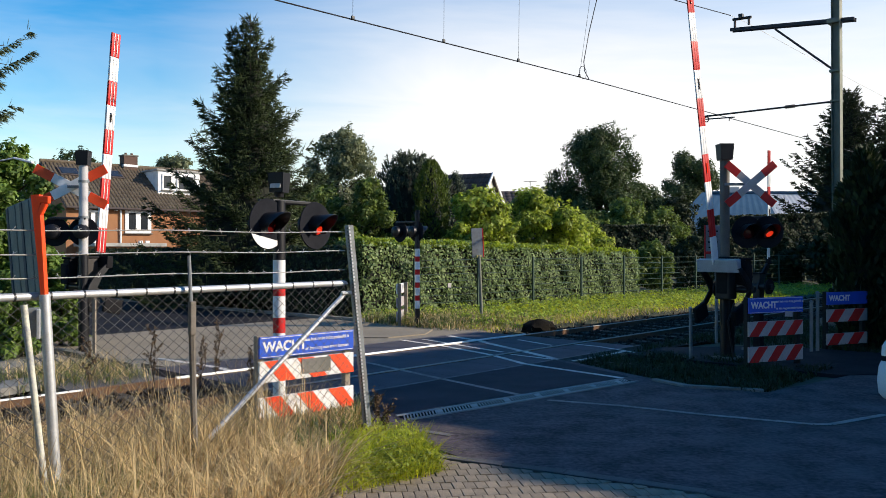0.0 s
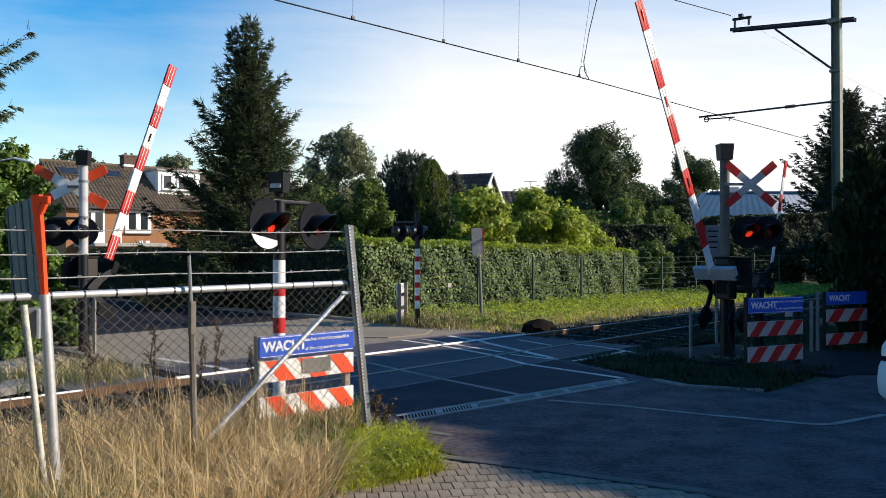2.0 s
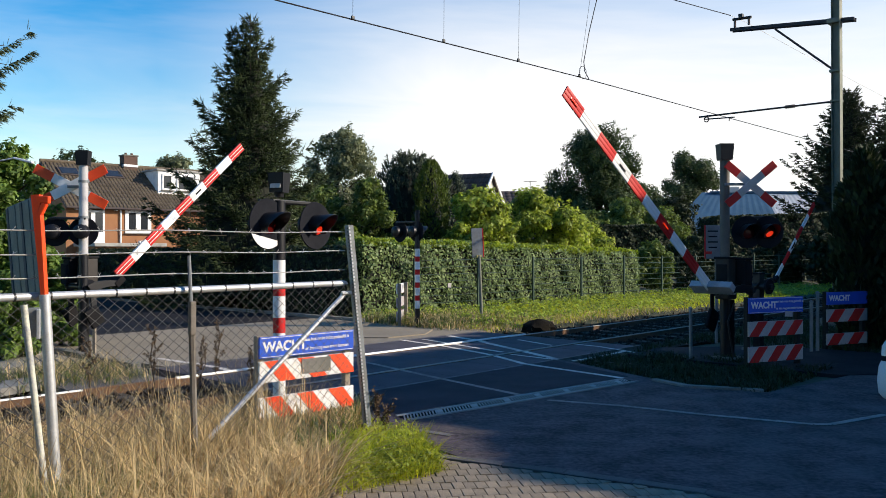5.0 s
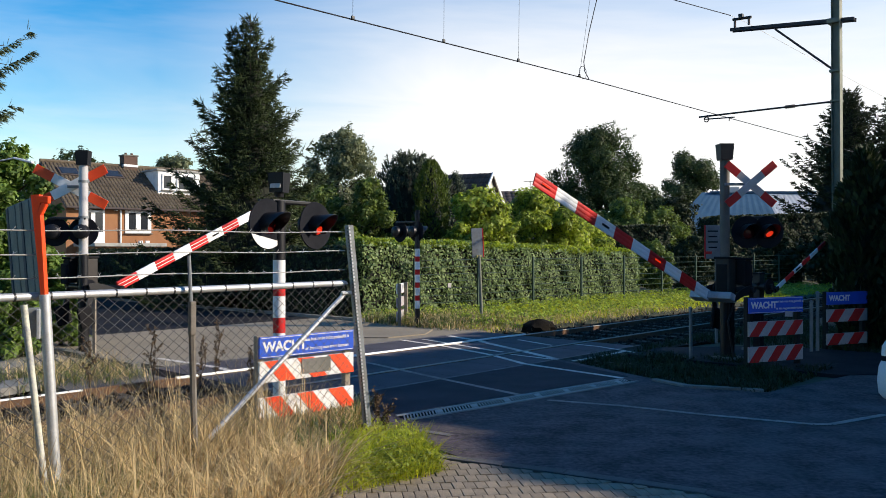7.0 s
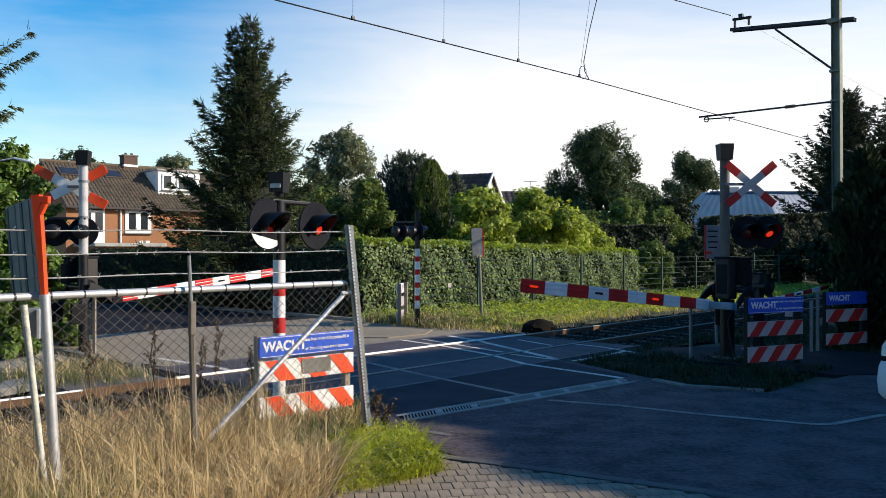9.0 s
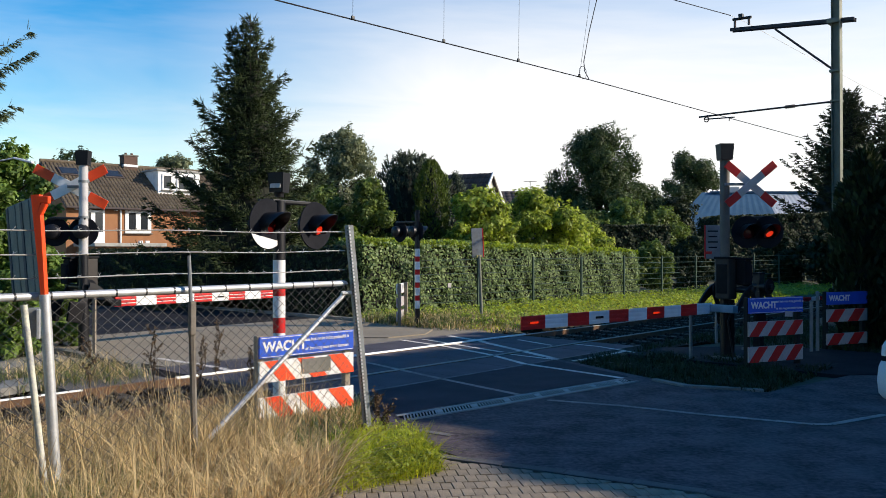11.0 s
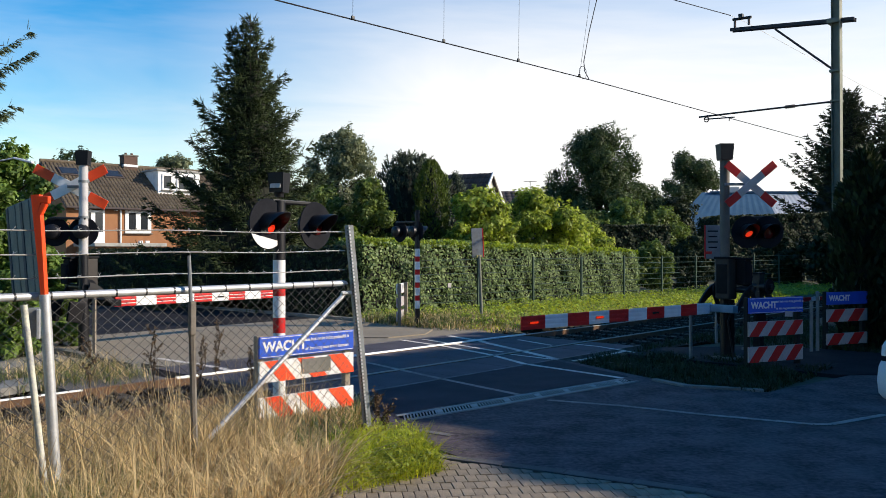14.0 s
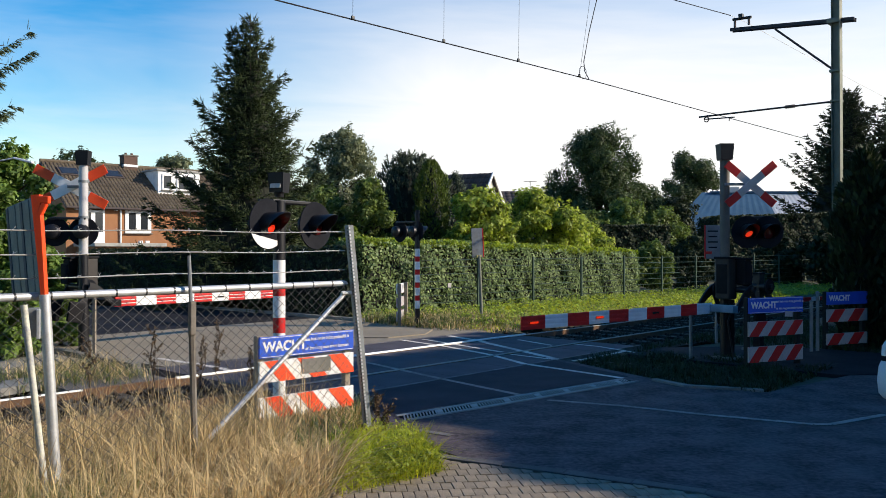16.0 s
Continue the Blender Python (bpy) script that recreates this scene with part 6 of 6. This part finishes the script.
def gable_house():
    t = thing("house", (0.35, 62.0, 0), -27.0, "distant house with a dark tiled roof and pale gable", "house")
    D, Ln, ze, zr = 5.2, 7.0, 4.4, 7.35
    part("wall", box((Ln, D, ze), (0, 0, ze / 2 - 0.05)), PLAIN_WALL, t, "cream rendered wall")
    bm = bmesh.new()
    a = [bm.verts.new((Ln / 2 + dx, y, z)) for dx in (-0.15, 0.0) for y, z in ((-D / 2, ze - 0.1), (D / 2, ze - 0.1), (0, zr - 0.2))]
    bm.faces.new(a[:3])
    bm.faces.new(list(reversed(a[3:])))
    for i in range(3):
        bm.faces.new((a[i], a[3 + i], a[3 + (i + 1) % 3], a[(i + 1) % 3]))
    part("gable", bm, PLAIN_WALL, t)
    for sg in (-1, 1):
        tiled_roof(t, -Ln / 2 - 0.2, Ln / 2 + 0.25, sg * (D / 2 + 0.35), ze - 0.3, 0, zr, ROOF_DARK, 8, 18)
        a, b = Vector((Ln / 2 + 0.28, sg * (D / 2 + 0.4), ze - 0.35)), Vector((Ln / 2 + 0.28, 0, zr + 0.02))
        part("barge_board", box((0.08, (b - a).length, 0.22), tuple((a + b) / 2), (math.degrees(math.atan2(b.z - a.z, b.y - a.y)), 0, 0)), WHITE, t, "white barge board")
    w = part("gable_window", box((0.06, 0.9, 1.0), (Ln / 2 + 0.02, 0, ze + 1.0)), WHITE, t, "white gable window")
    part("pane", box((0.03, 0.7, 0.8), (Ln / 2 + 0.06, 0, ze + 1.0)), GLASS, w)


gable_house()


def barn():
    t = thing("barn", (24.0, 62.0, 0), 0.0, "low barn with a corrugated hipped roof beyond the hedge", "barn")
    z0, z1 = 2.6, 6.25
    part("wall", box((13.4, 8.0, z0), (-0.3, 4.0, z0 / 2 - 0.05)), PLAIN_WALL, t)
    quads = [[(-7.7, -0.4), (2.0, -0.4), (1.5, 3.2), (-3.4, 3.2)], [(2.0, -0.4), (7.2, -0.2), (5.7, 3.4), (1.5, 3.2)]]
    for q, lab in ((0, "sheet roof slope with blue sky-lit shade in its colour"), (1, "white corrugated roof slope")):
        (a, b, c, d) = quads[q]
        n = 13 if q == 0 else 12
        bm = bmesh.new()
        cols = []
        for i in range(n * 2 + 1):
            k = i / (n * 2)
            lift = (0.012 if q == 0 else 0.02) * (i % 2)
            lo = (a[0] + (b[0] - a[0]) * k, a[1] + (b[1] - a[1]) * k - lift, z0 - 0.1 + lift * 0.4)
            hi = (d[0] + (c[0] - d[0]) * k, d[1] + (c[1] - d[1]) * k - lift, z1 + lift * 0.4)
            cols.append((bm.verts.new(lo), bm.verts.new(hi), bm.verts.new((lo[0], lo[1] + 0.1, lo[2] - 0.1)), bm.verts.new((hi[0], hi[1] + 0.1, hi[2] - 0.1))))
        for p, r in zip(cols, cols[1:]):
            bm.faces.new((p[0], r[0], r[1], p[1]))
            bm.faces.new((p[2], p[3], r[3], r[2]))
            bm.faces.new((p[1], r[1], r[3], p[3]))
            bm.faces.new((p[0], p[2], r[2], r[0]))
        part("roof_slope", bm, ROOF_SHADED if q == 0 else ROOF_METAL, t, lab)
    part("ridge", box((8.4, 0.5, 0.2), (1.5, 3.3, z1), (0, 0, 1), 0.03), ROOF_SHADED, t)
    part("ridge_vent", box((1.0, 0.8, 0.5), (-1.0, 3.3, z1 + 0.2), (0, 0, 0), 0.08), ROOF_METAL, t)


barn()


# ---- wire panel fence beyond the track ----
def panel_fence():
    t = thing("panel_fence", label="green wire panel fence in front of the hedge", category="fence")
    a, b = Vector(W(5.55, 6.21)), Vector(W(32.45, 4.53))
    u = (b - a)
    n = 11
    me = finish("post", box((0.06, 0.06, 1.52), (0, 0, 0.74), (0, 0, 0), 0.006), GREEN_STEEL)
    for i in range(n + 1):
        c = a + u * i / n
        ob = part("post", me, None, t)
        ob.matrix_basis = pose(c.x, c.y, 0, 0, 0, TRACK_RZ)
    for i in range(n):
        c, d = a + u * i / n, a + u * (i + 1) / n
        rz = math.degrees(math.atan2(u.y, u.x))
        if i == 0:
            wire = finish("wire", rod((0, 0, 0), (d - c).xyz.length * Vector((1, 0, 0)), 0.008, 0.008, 6), GREEN_STEEL)
        for k in range(8):
            ob = part("wire", wire, None, t)
            ob.matrix_basis = pose(c.x, c.y, 0.08 + k * 0.195, 0, 0, rz)

    # small printed plate wired to the panel
    part("notice_plate", box((0.14, 0.012, 0.12), W(6.8, 6.08, 0.74), (0, 0, TRACK_RZ), 0.003), WHITE_GREYED, t, "small pale notice plate")


panel_fence()


def back_sign():
    p = (0.93, 19.6, 0)
    t = thing("traffic_sign", p, 12, "grey back of a tall red-edged sign on a leaning green pole", "traffic sign", lean=(0, -2.5))
    part("pole", rod((0, 0, 0), (0, 0, 1.6), 0.04, 0.04, 12), MAST_STEEL, t, "", True)
    pl = part("plate", box((0.27, 0.02, 0.70), (-0.02, 0.05, 1.90), (0, 0, 0), 0.006), GALV_DARK, t, "grey sign back")
    part("red_edge", box((0.022, 0.026, 0.70), (0.125, 0.05, 1.90)), RED, pl)
    part("clamp", box((0.12, 0.1, 0.05), (0, 0.02, 1.58)), YELLOW, t)


back_sign()


def plate_sign():
    t = thing("traffic_sign", (4.98, 15.2, 0), 10, "pale notice board with faded red edge behind the signal pole", "traffic sign")
    part("pole", rod((0.1, 0, 0), (0.1, 0, 2.15), 0.03, 0.03, 10), GALV_DARK, t, "", True)
    pl = part("plate", box((0.36, 0.02, 0.62), (0.03, -0.04, 1.88), (0, 0, 0), 0.008), BOARD_GREY, t, "grey-white notice board")
    part("red_edge", box((0.02, 0.026, 0.62), (-0.15, -0.04, 1.88)), RED, pl)
    for i in range(4):
        part("text_bar", box((0.2 - 0.03 * (i % 2), 0.004, 0.025), (0.0, -0.052, 2.08 - i * 0.1)), MACHINE, pl)
    part("logo_bar", box((0.12, 0.004, 0.05), (-0.08, -0.052, 1.68)), RED, pl)


plate_sign()


def white_bollard():
    t = thing("bollard", (5.27, 9.6, 0), 0, "white painted concrete bollard with a dark band", "bollard")
    part("base", lathe([(0.10, 0.0), (0.15, 0.06), (0.165, 0.2), (0.15, 0.36), (0.12, 0.44)], 20), WHITE, t, "", True)
    part("band", lathe([(0.124, 0.44), (0.124, 0.50)], 20), DISC_GREY, t, "", True)
    part("top", lathe([(0.12, 0.50), (0.115, 0.60), (0.08, 0.67), (0.02, 0.69)], 20), WHITE, t, "", True)


white_bollard()


def small_posts():
    for x, y, h, lab in ((3.93, 13.0, 0.80, "slim grey steel post in the verge"), (6.25, 13.9, 0.85, "grey steel post beside the footpath"), (6.40, 14.0, 1.0, "grey steel post beside the footpath")):
        t = thing("post", (x, y, 0), 0, lab, "post")
        part("shaft", rod((0, 0, 0), (0, 0, h), 0.028, 0.028, 12), GALV_DARK, t, "", True)
        part("cap", lathe([(0.034, 0.0), (0.034, 0.02), (0.01, 0.035)], 12, (0, 0, h - 0.005)), GALV_DARK, t, "", True)
    t = thing("post", (-5.85, 13.75, 0), 0, "short wooden post beside the barrier machine", "post")
    part("shaft", box((0.05, 0.05, 1.05), (0, 0, 0.52), (0, 0, 0), 0.006), WOOD_GREY, t)


small_posts()


# ---- grass ----
def region_points(n, fn):
    """Random points (s, w) kept where fn says so, as world points on the ground."""
    out = []
    while len(out) < n:
        q = fn(RNG)
        if q is not None:
            out.append(q)
    return np.array(out)


def dry_grass():
    def pick(r):
        x, y = r.uniform(-4.6, -0.25), r.uniform(3.6, 9.4)
        # between the camera's corner and the track bed
        k = (y - 7.71) - (x + 0.74) * 1.19
        if k < -2.6 or k > 1.75 - 0.1 * x or x > -0.82:
            return None
        if x < -2.2 and y < 5.7 and r.random() < 0.7:
            return None
        return (x, y, -0.05)
    p = region_points(21000, pick)
    clump = 0.55 + 0.75 * (0.5 + 0.5 * np.sin(p[:, 0] * 5.1 + 2 * np.sin(p[:, 1] * 3.3)) * np.sin(p[:, 1] * 4.7))
    low = np.where((np.abs(p[:, 0] + 1.35) < 0.6) & (p[:, 1] > 6.5), 0.40, 1.0)
    tall = blades("dry_grass", p, 0.45 * clump * low, 0.0095, DRY_BLADE, 0.6, 0.8)
    solid("dry_grass", tall, None, "tall dry straw-coloured grass round the fence", "grass", kind="stuff")
    def front(r):
        x, y = r.uniform(-3.1, -1.55), r.uniform(4.1, 5.3)
        if y > 5.3 + (x + 2.6) * 0.9:
            return None
        return (x, y, -0.16)
    p = region_points(1300, front)
    solid("dry_grass", blades("dry_grass", p, 0.68, 0.008, DRY_BLADE, 0.35, 0.6), None, "tall dry grass stalks before the gate post", "grass", kind="stuff")
    def corner(r):
        x, y = r.uniform(-3.4, -1.9), r.uniform(3.9, 5.6)
        return (x, y, -0.12) if y < 5.4 + (x + 2.4) * 0.5 else None
    p = region_points(7000, corner)
    solid("weeds", blades("weeds", p, 0.42, 0.011, WEED_BLADE, 0.45, 0.7), None, "olive weeds round the gate post", "weeds", kind="stuff")
    def stalk_spot(r):
        x, y = r.uniform(-4.6, -1.3), r.uniform(5.0, 9.3)
        k = (y - 7.71) - (x + 0.74) * 1.19
        return (x, y, -0.05) if -0.6 < k < 1.6 else None
    p = region_points(1500, stalk_spot)
    solid("dry_grass", blades("dry_grass", p, 0.70 * (0.75 + 0.4 * np.sin(p[:, 0] * 4.3 + p[:, 1] * 2.1) ** 2), 0.006, DRY_BLADE, 0.3, 0.35), None, "thin dry stalks standing above the grass", "grass", kind="stuff")
    p = region_points(5000, pick)
    solid("weeds", blades("weeds", p, 0.22, 0.016, WEED_BLADE, 0.5, 0.6), None, "low green weeds among the dry grass", "weeds", kind="stuff")


dry_grass()


def dock_stalk(x, y, h, seed):
    """A dead dock stalk with clustered brown seed heads."""
    rnd = random.Random(seed)
    t = thing("dock_plant", (x, y, -0.04), 0, "dead brown dock stalk with seed heads", "weed", "dock plants by the fence")
    pts = [Vector((0.03 * math.sin(k * 2 + seed), 0.02 * math.cos(k * 3), h * k / 6)) for k in range(7)]
    part("stalk", tube(pts, 0.006, 5), STALK, t)
    cs = []
    for k in range(5):
        a = rnd.uniform(0, 6.28)
        base = pts[3].lerp(pts[6], k / 5)
        tip = base + Vector((0.09 * math.cos(a), 0.09 * math.sin(a), 0.12))
        part("branch", rod(base, tip, 0.004, 0.002, 5), STALK, t)
        for q in range(26):
            cs.append(base.lerp(tip, rnd.random()) + Vector((rnd.gauss(0, 0.012), rnd.gauss(0, 0.012), rnd.gauss(0, 0.012))))
    for q in range(60):
        cs.append(pts[3].lerp(pts[6], rnd.random()) + Vector((rnd.gauss(0, 0.014), rnd.gauss(0, 0.014), 0)))
    tagged(part("seed_head", leaves("seed_head", np.array([list(c) for c in cs]), 0.03, 0.02, STALK), None, t), kind="stuff")


for i, (x, y, h) in enumerate(((-3.05, 8.6, 0.98), (-2.35, 8.55, 1.02), (-2.6, 8.9, 0.8), (-3.6, 8.4, 0.85), (-1.95, 8.3, 0.75), (-0.66, 7.8, 0.40), (-0.55, 7.65, 0.30))):
    dock_stalk(x, y, h, i + 3)


def green_grass():
    def clump(r):
        x, y = r.normal(-0.38, 0.3), r.normal(6.9, 0.5)
        if y < 6.5 + 0.85 * (x - 0.08) or x > 0.0 - 0.27 * (y - 6.6) or y > 8.0 or x < -1.0:
            return None
        return (x, y, -0.03)
    p = region_points(3200, clump)
    p[:, 2] += RNG.uniform(0.02, 0.16, len(p))
    solid("weeds", leaves("weeds", p, 0.045, 0.02, WEED_LIT, None, 0.0, 1.0, np.array([[0.0, -0.3, 1.0]])), None, "small bright weed leaves in the grass clump", "weeds", kind="stuff")
    p = region_points(6500, clump)
    lump = 0.5 + 0.7 * np.abs(np.sin(p[:, 0] * 7.3) * np.sin(p[:, 1] * 6.1 + 1))
    solid("grass_clump", blades("grass_clump", p, 0.20 * lump, 0.0075, GREEN_BLADE, 0.7, 0.9), None, "bright green grass clump at the end post", "grass", kind="stuff")

    def far_strip(r):
        s, w = r.uniform(3.4, 30), r.uniform(1.9, 6.2)
        if w < 2.4 and r.random() < 0.5:
            return None
        if s < 3.4 and w < 4.4:
            return None
        q = W(s, w)
        return (q[0], q[1], -0.04)
    p = region_points(20000, far_strip)
    solid("grass_strip", blades("grass_strip", p, 0.15, 0.016, GREEN_BLADE, 0.5, 0.7), None, "sunlit green grass strip beyond the track", "grass", kind="stuff")

    p = region_points(17000, far_strip)
    hump = np.abs(np.sin(p[:, 0] * 2.1 + p[:, 1]) * np.sin(p[:, 1] * 2.7))
    p[:, 2] += RNG.uniform(0.02, 0.1, len(p)) + 0.22 * hump
    solid("weeds", leaves("weeds", p, 0.095, 0.05, STRIP_LEAF, None, 0.0, 1.0, np.array([[0.3, -0.3, 1.0]])), None, "low leafy weeds in the sunlit grass strip", "weeds", kind="stuff")

    def post_foot(r):
        s, w = r.normal(4.0, 0.9), r.normal(3.9, 0.9)
        if s < 2.9 or w < 2.3:
            return None
        q = W(s, w)
        return (q[0], q[1], -0.04)
    p = region_points(2600, post_foot)
    solid("dry_grass", blades("dry_grass", p, 0.30, 0.012, DRY_BLADE, 0.6, 0.8), None, "brown dry grass round the far signal pole", "grass", kind="stuff")
    p = region_points(1800, post_foot)
    solid("weeds", blades("weeds", p, 0.34, 0.016, WEED_BLADE, 0.6, 0.8), None, "olive weeds round the far signal pole", "weeds", kind="stuff")

    def dry_edge(r):
        s, w = r.uniform(3.2, 12), r.normal(2.6, 0.5)
        q = W(s, w)
        return (q[0], q[1], -0.04)
    p = region_points(2500, dry_edge)
    solid("dry_grass", blades("dry_grass", p, 0.16, 0.014, DRY_BLADE, 0.6, 0.8), None, "short dry grass along the far ballast edge", "grass", kind="stuff")

    def verge(r):
        s, w = r.uniform(-0.1, 2.6), r.uniform(-5.35, -2.2)
        if s < 0.75 - 0.45 * (w + 1.95) * -1 + 0.1 and w > -4.2:
            return None
        q = W(s, w)
        return (q[0], q[1], -0.04)
    p = region_points(8500, verge)
    solid("verge_grass", blades("verge_grass", p, 0.06 + 0.12 * np.abs(np.sin(p[:, 0] * 3.1) * np.sin(p[:, 1] * 2.3)), 0.016, SHADED_BLADE, 0.5, 0.7), None, "short grass on the verge with shade put into its dark green", "grass", kind="stuff")

    def far_verge(r):
        s, w = r.uniform(2.9, 11.0), r.uniform(-5.3, -1.9)
        if s < 4.9 and w < -2.2:
            return None
        q = W(s, w)
        return (q[0], q[1], -0.04)
    p = region_points(9000, far_verge)
    solid("verge_grass", blades("verge_grass", p, 0.10 + 0.10 * np.abs(np.sin(p[:, 0] * 2.1) * np.sin(p[:, 1] * 1.7)), 0.016, SHADED_BLADE, 0.5, 0.7), None, "rough grass between the track and the conifers, shade in its colour", "grass", kind="stuff")

    def left_weeds(r):
        s, w = r.normal(-5.0, 0.5), r.normal(2.15, 0.5)
        if s > -4.5:
            return None
        q = W(s, w)
        return (q[0], q[1], -0.05)
    p = region_points(900, left_weeds)
    solid("dry_grass", blades("dry_grass", p, 0.34, 0.008, DRY_BLADE, 0.8, 0.9), None, "brown dry grass beside the crossing edge", "grass", kind="stuff")
    p = region_points(1900, left_weeds)
    solid("weeds", blades("weeds", p, 0.22, 0.010, WEED_BLADE, 0.7, 0.8), None, "brownish weeds beside the crossing edge", "weeds", kind="stuff")


green_grass()


# ---- brick paving at the camera's corner ----
def paving():
    t = thing("pavement", label="grey-brown clay brick paving at the road corner", category="pavement", kind="structure")
    outline = [(-4.0, 6.2), (-1.2, 6.35), (-0.42, 7.12), (0.02, 6.82), (0.96, 6.36), (1.9, 5.83), (3.3, 4.87), (6.3, 2.4), (6.0, -3), (-4.0, -3)]
    part("sand_bed", prism(outline, -0.2, -0.03), JOINT_SAND, t)
    from_line = [(-0.42, 7.12), (0.02, 6.82), (0.96, 6.36), (1.9, 5.83), (3.3, 4.87), (6.3, 2.4)]

    def edge_y(x):
        for (xa, ya), (xb, yb) in zip(from_line, from_line[1:]):
            if xa <= x <= xb:
                return ya + (yb - ya) * (x - xa) / (xb - xa)
        return 6.42 + max(0.0, x + 1.2) * 0.9 if x < 0 else -9
    pw, pd, turn = 0.086, 0.175, 8.0
    me = finish("paver", box((pw - 0.005, pd - 0.006, 0.07), bevel=0.005), PAVER)
    ca, sa = math.cos(radians(turn)), math.sin(radians(turn))
    spots = []
    for j in range(-56, 20):
        for i in range(-66, 76):
            lx, ly = i * pw + (j % 2) * pw / 2, j * pd
            x, y = 0.4 + lx * ca - ly * sa, 5.6 + lx * sa + ly * ca
            if -3.9 < x < 6.2 and -2.9 < y < edge_y(x) + (0.06 if x > -0.4 else 0.0):
                spots.append((x, y))
    near = [p for p in spots if 5.2 < p[1] and -0.7 < p[0] < 2.2]
    near.sort(key=lambda p: abs(p[0] - 0.4) + abs(p[1] - 6.1))
    keep = set(near[:300])
    cube = np.array([[x, y, z] for x in (-0.5, 0.5) for y in (-0.5, 0.5) for z in (-0.5, 0.5)]) * np.array([pw - 0.005, pd - 0.006, 0.07])
    quads = np.array([[0, 1, 3, 2], [4, 6, 7, 5], [0, 4, 5, 1], [2, 3, 7, 6], [1, 5, 7, 3], [0, 2, 6, 4]])
    vs, fs = [], []
    for x, y in spots:
        m = pose(x, y, -0.042 + random.uniform(-0.003, 0.003), random.uniform(-1, 1), random.uniform(-1, 1), turn + random.uniform(-1.2, 1.2))
        if (x, y) in keep:
            ob = part("paver", me, None, t)
            ob.matrix_basis = m
        else:
            a = np.array(m)
            fs.append(quads + len(vs) * 8)
            vs.append(cube @ a[:3, :3].T + a[:3, 3])
    rest = raw_mesh("pavers_beyond", np.concatenate(vs), np.concatenate(fs), PAVER)
    tagged(part("pavers_beyond", rest, None, t), kind="stuff")


paving()


def mound():
    """A dark heap of turf on the grass beyond the track."""
    bm = bmesh.new()
    bmesh.ops.create_icosphere(bm, subdivisions=3, radius=1.0)
    for v in bm.verts:
        k = 1 + 0.25 * noise.noise(v.co * 2.3)
        v.co = Vector((v.co.x * 0.42 * k, v.co.y * 0.3 * k, max(-0.05, v.co.z * 0.22 * k)))
    ob = solid("turf_heap", bm, MATT_DARK, "low dark heap of turf on the grass", "heap", smooth=True)
    ob.matrix_basis = pose(2.15, 18.2, -0.03, 0, 0, 30)


mound()


def street_lamp():
    t = thing("street_lamp", (-11.25, 20.5, 0), 0, "white street lamp with a slim arm among the trees", "street lamp")
    part("pole", rod((0, 0, 0), (0, 0, 3.95), 0.05, 0.035, 10), POLE_GREY, t, "", True)
    part("arm", rod((0, 0, 3.93), (0.52, 0, 4.02), 0.022, 0.022, 8), POLE_GREY, t)
    part("head", box((0.48, 0.16, 0.055), (0.76, 0, 3.97), (0, 14, 0), 0.02), WHITE, t, "long white lamp head")


street_lamp()


def far_house():
    t = thing("house", (6.2, 76.0, 0), 3.0, "distant house with a low dark roof", "house")
    part("wall", box((7.0, 6.0, 5.4), (0, 0, 2.65)), PLAIN_WALL, t)
    for sg in (-1, 1):
        tiled_roof(t, -3.8, 3.8, sg * 3.3, 5.3, 0, 7.1, ROOF_DARK, 6, 14)
    a = part("aerial", rod((1.9, 0, 7.0), (1.9, 0, 8.1), 0.03, 0.03, 6), WIRE_DARK, t)
    part("aerial_boom", rod((1.3, 0, 8.0), (2.5, 0, 8.0), 0.025, 0.025, 6), WIRE_DARK, a)
    for k in range(5):
        part("aerial_rod", rod((1.4 + k * 0.25, -0.3, 8.0), (1.4 + k * 0.25, 0.3, 8.0), 0.015, 0.015, 5), WIRE_DARK, a)


far_house()


# the lamps flash in turn: each glowing disc draws back into its housing
FLASH, FIRST, LIT = 0.6696, 0.39, 0.29


def flash_rows(side, back=0.09):
    out_, in_ = pose(0, 0, 0), pose(0, back, 0)
    a, b = (out_, in_) if side < 0 else (in_, out_)
    rows = [(0.0, b)]
    for k in range(24):
        t = FIRST + k * FLASH
        rows += [(t - 0.02, b), (t + 0.02, a)]
        if t + LIT + 0.02 < 16.0:
            rows += [(t + LIT - 0.02, a), (t + LIT + 0.02, b)]
    return rows + [(16.0, rows[-1][1])]


def motions():
    for arm, rows in ((arm_left, ARM_LEFT), (arm_right, ARM_RIGHT), (arm_path, ARM_PATH)):
        walk(arm, [(t, arm_turn(a)) for t, a in rows])
    for glow, side in GLOWS:
        walk(glow, flash_rows(side))
    for glow, side in ARM_GLOWS:
        walk(glow, flash_rows(side, -0.014))


motions()
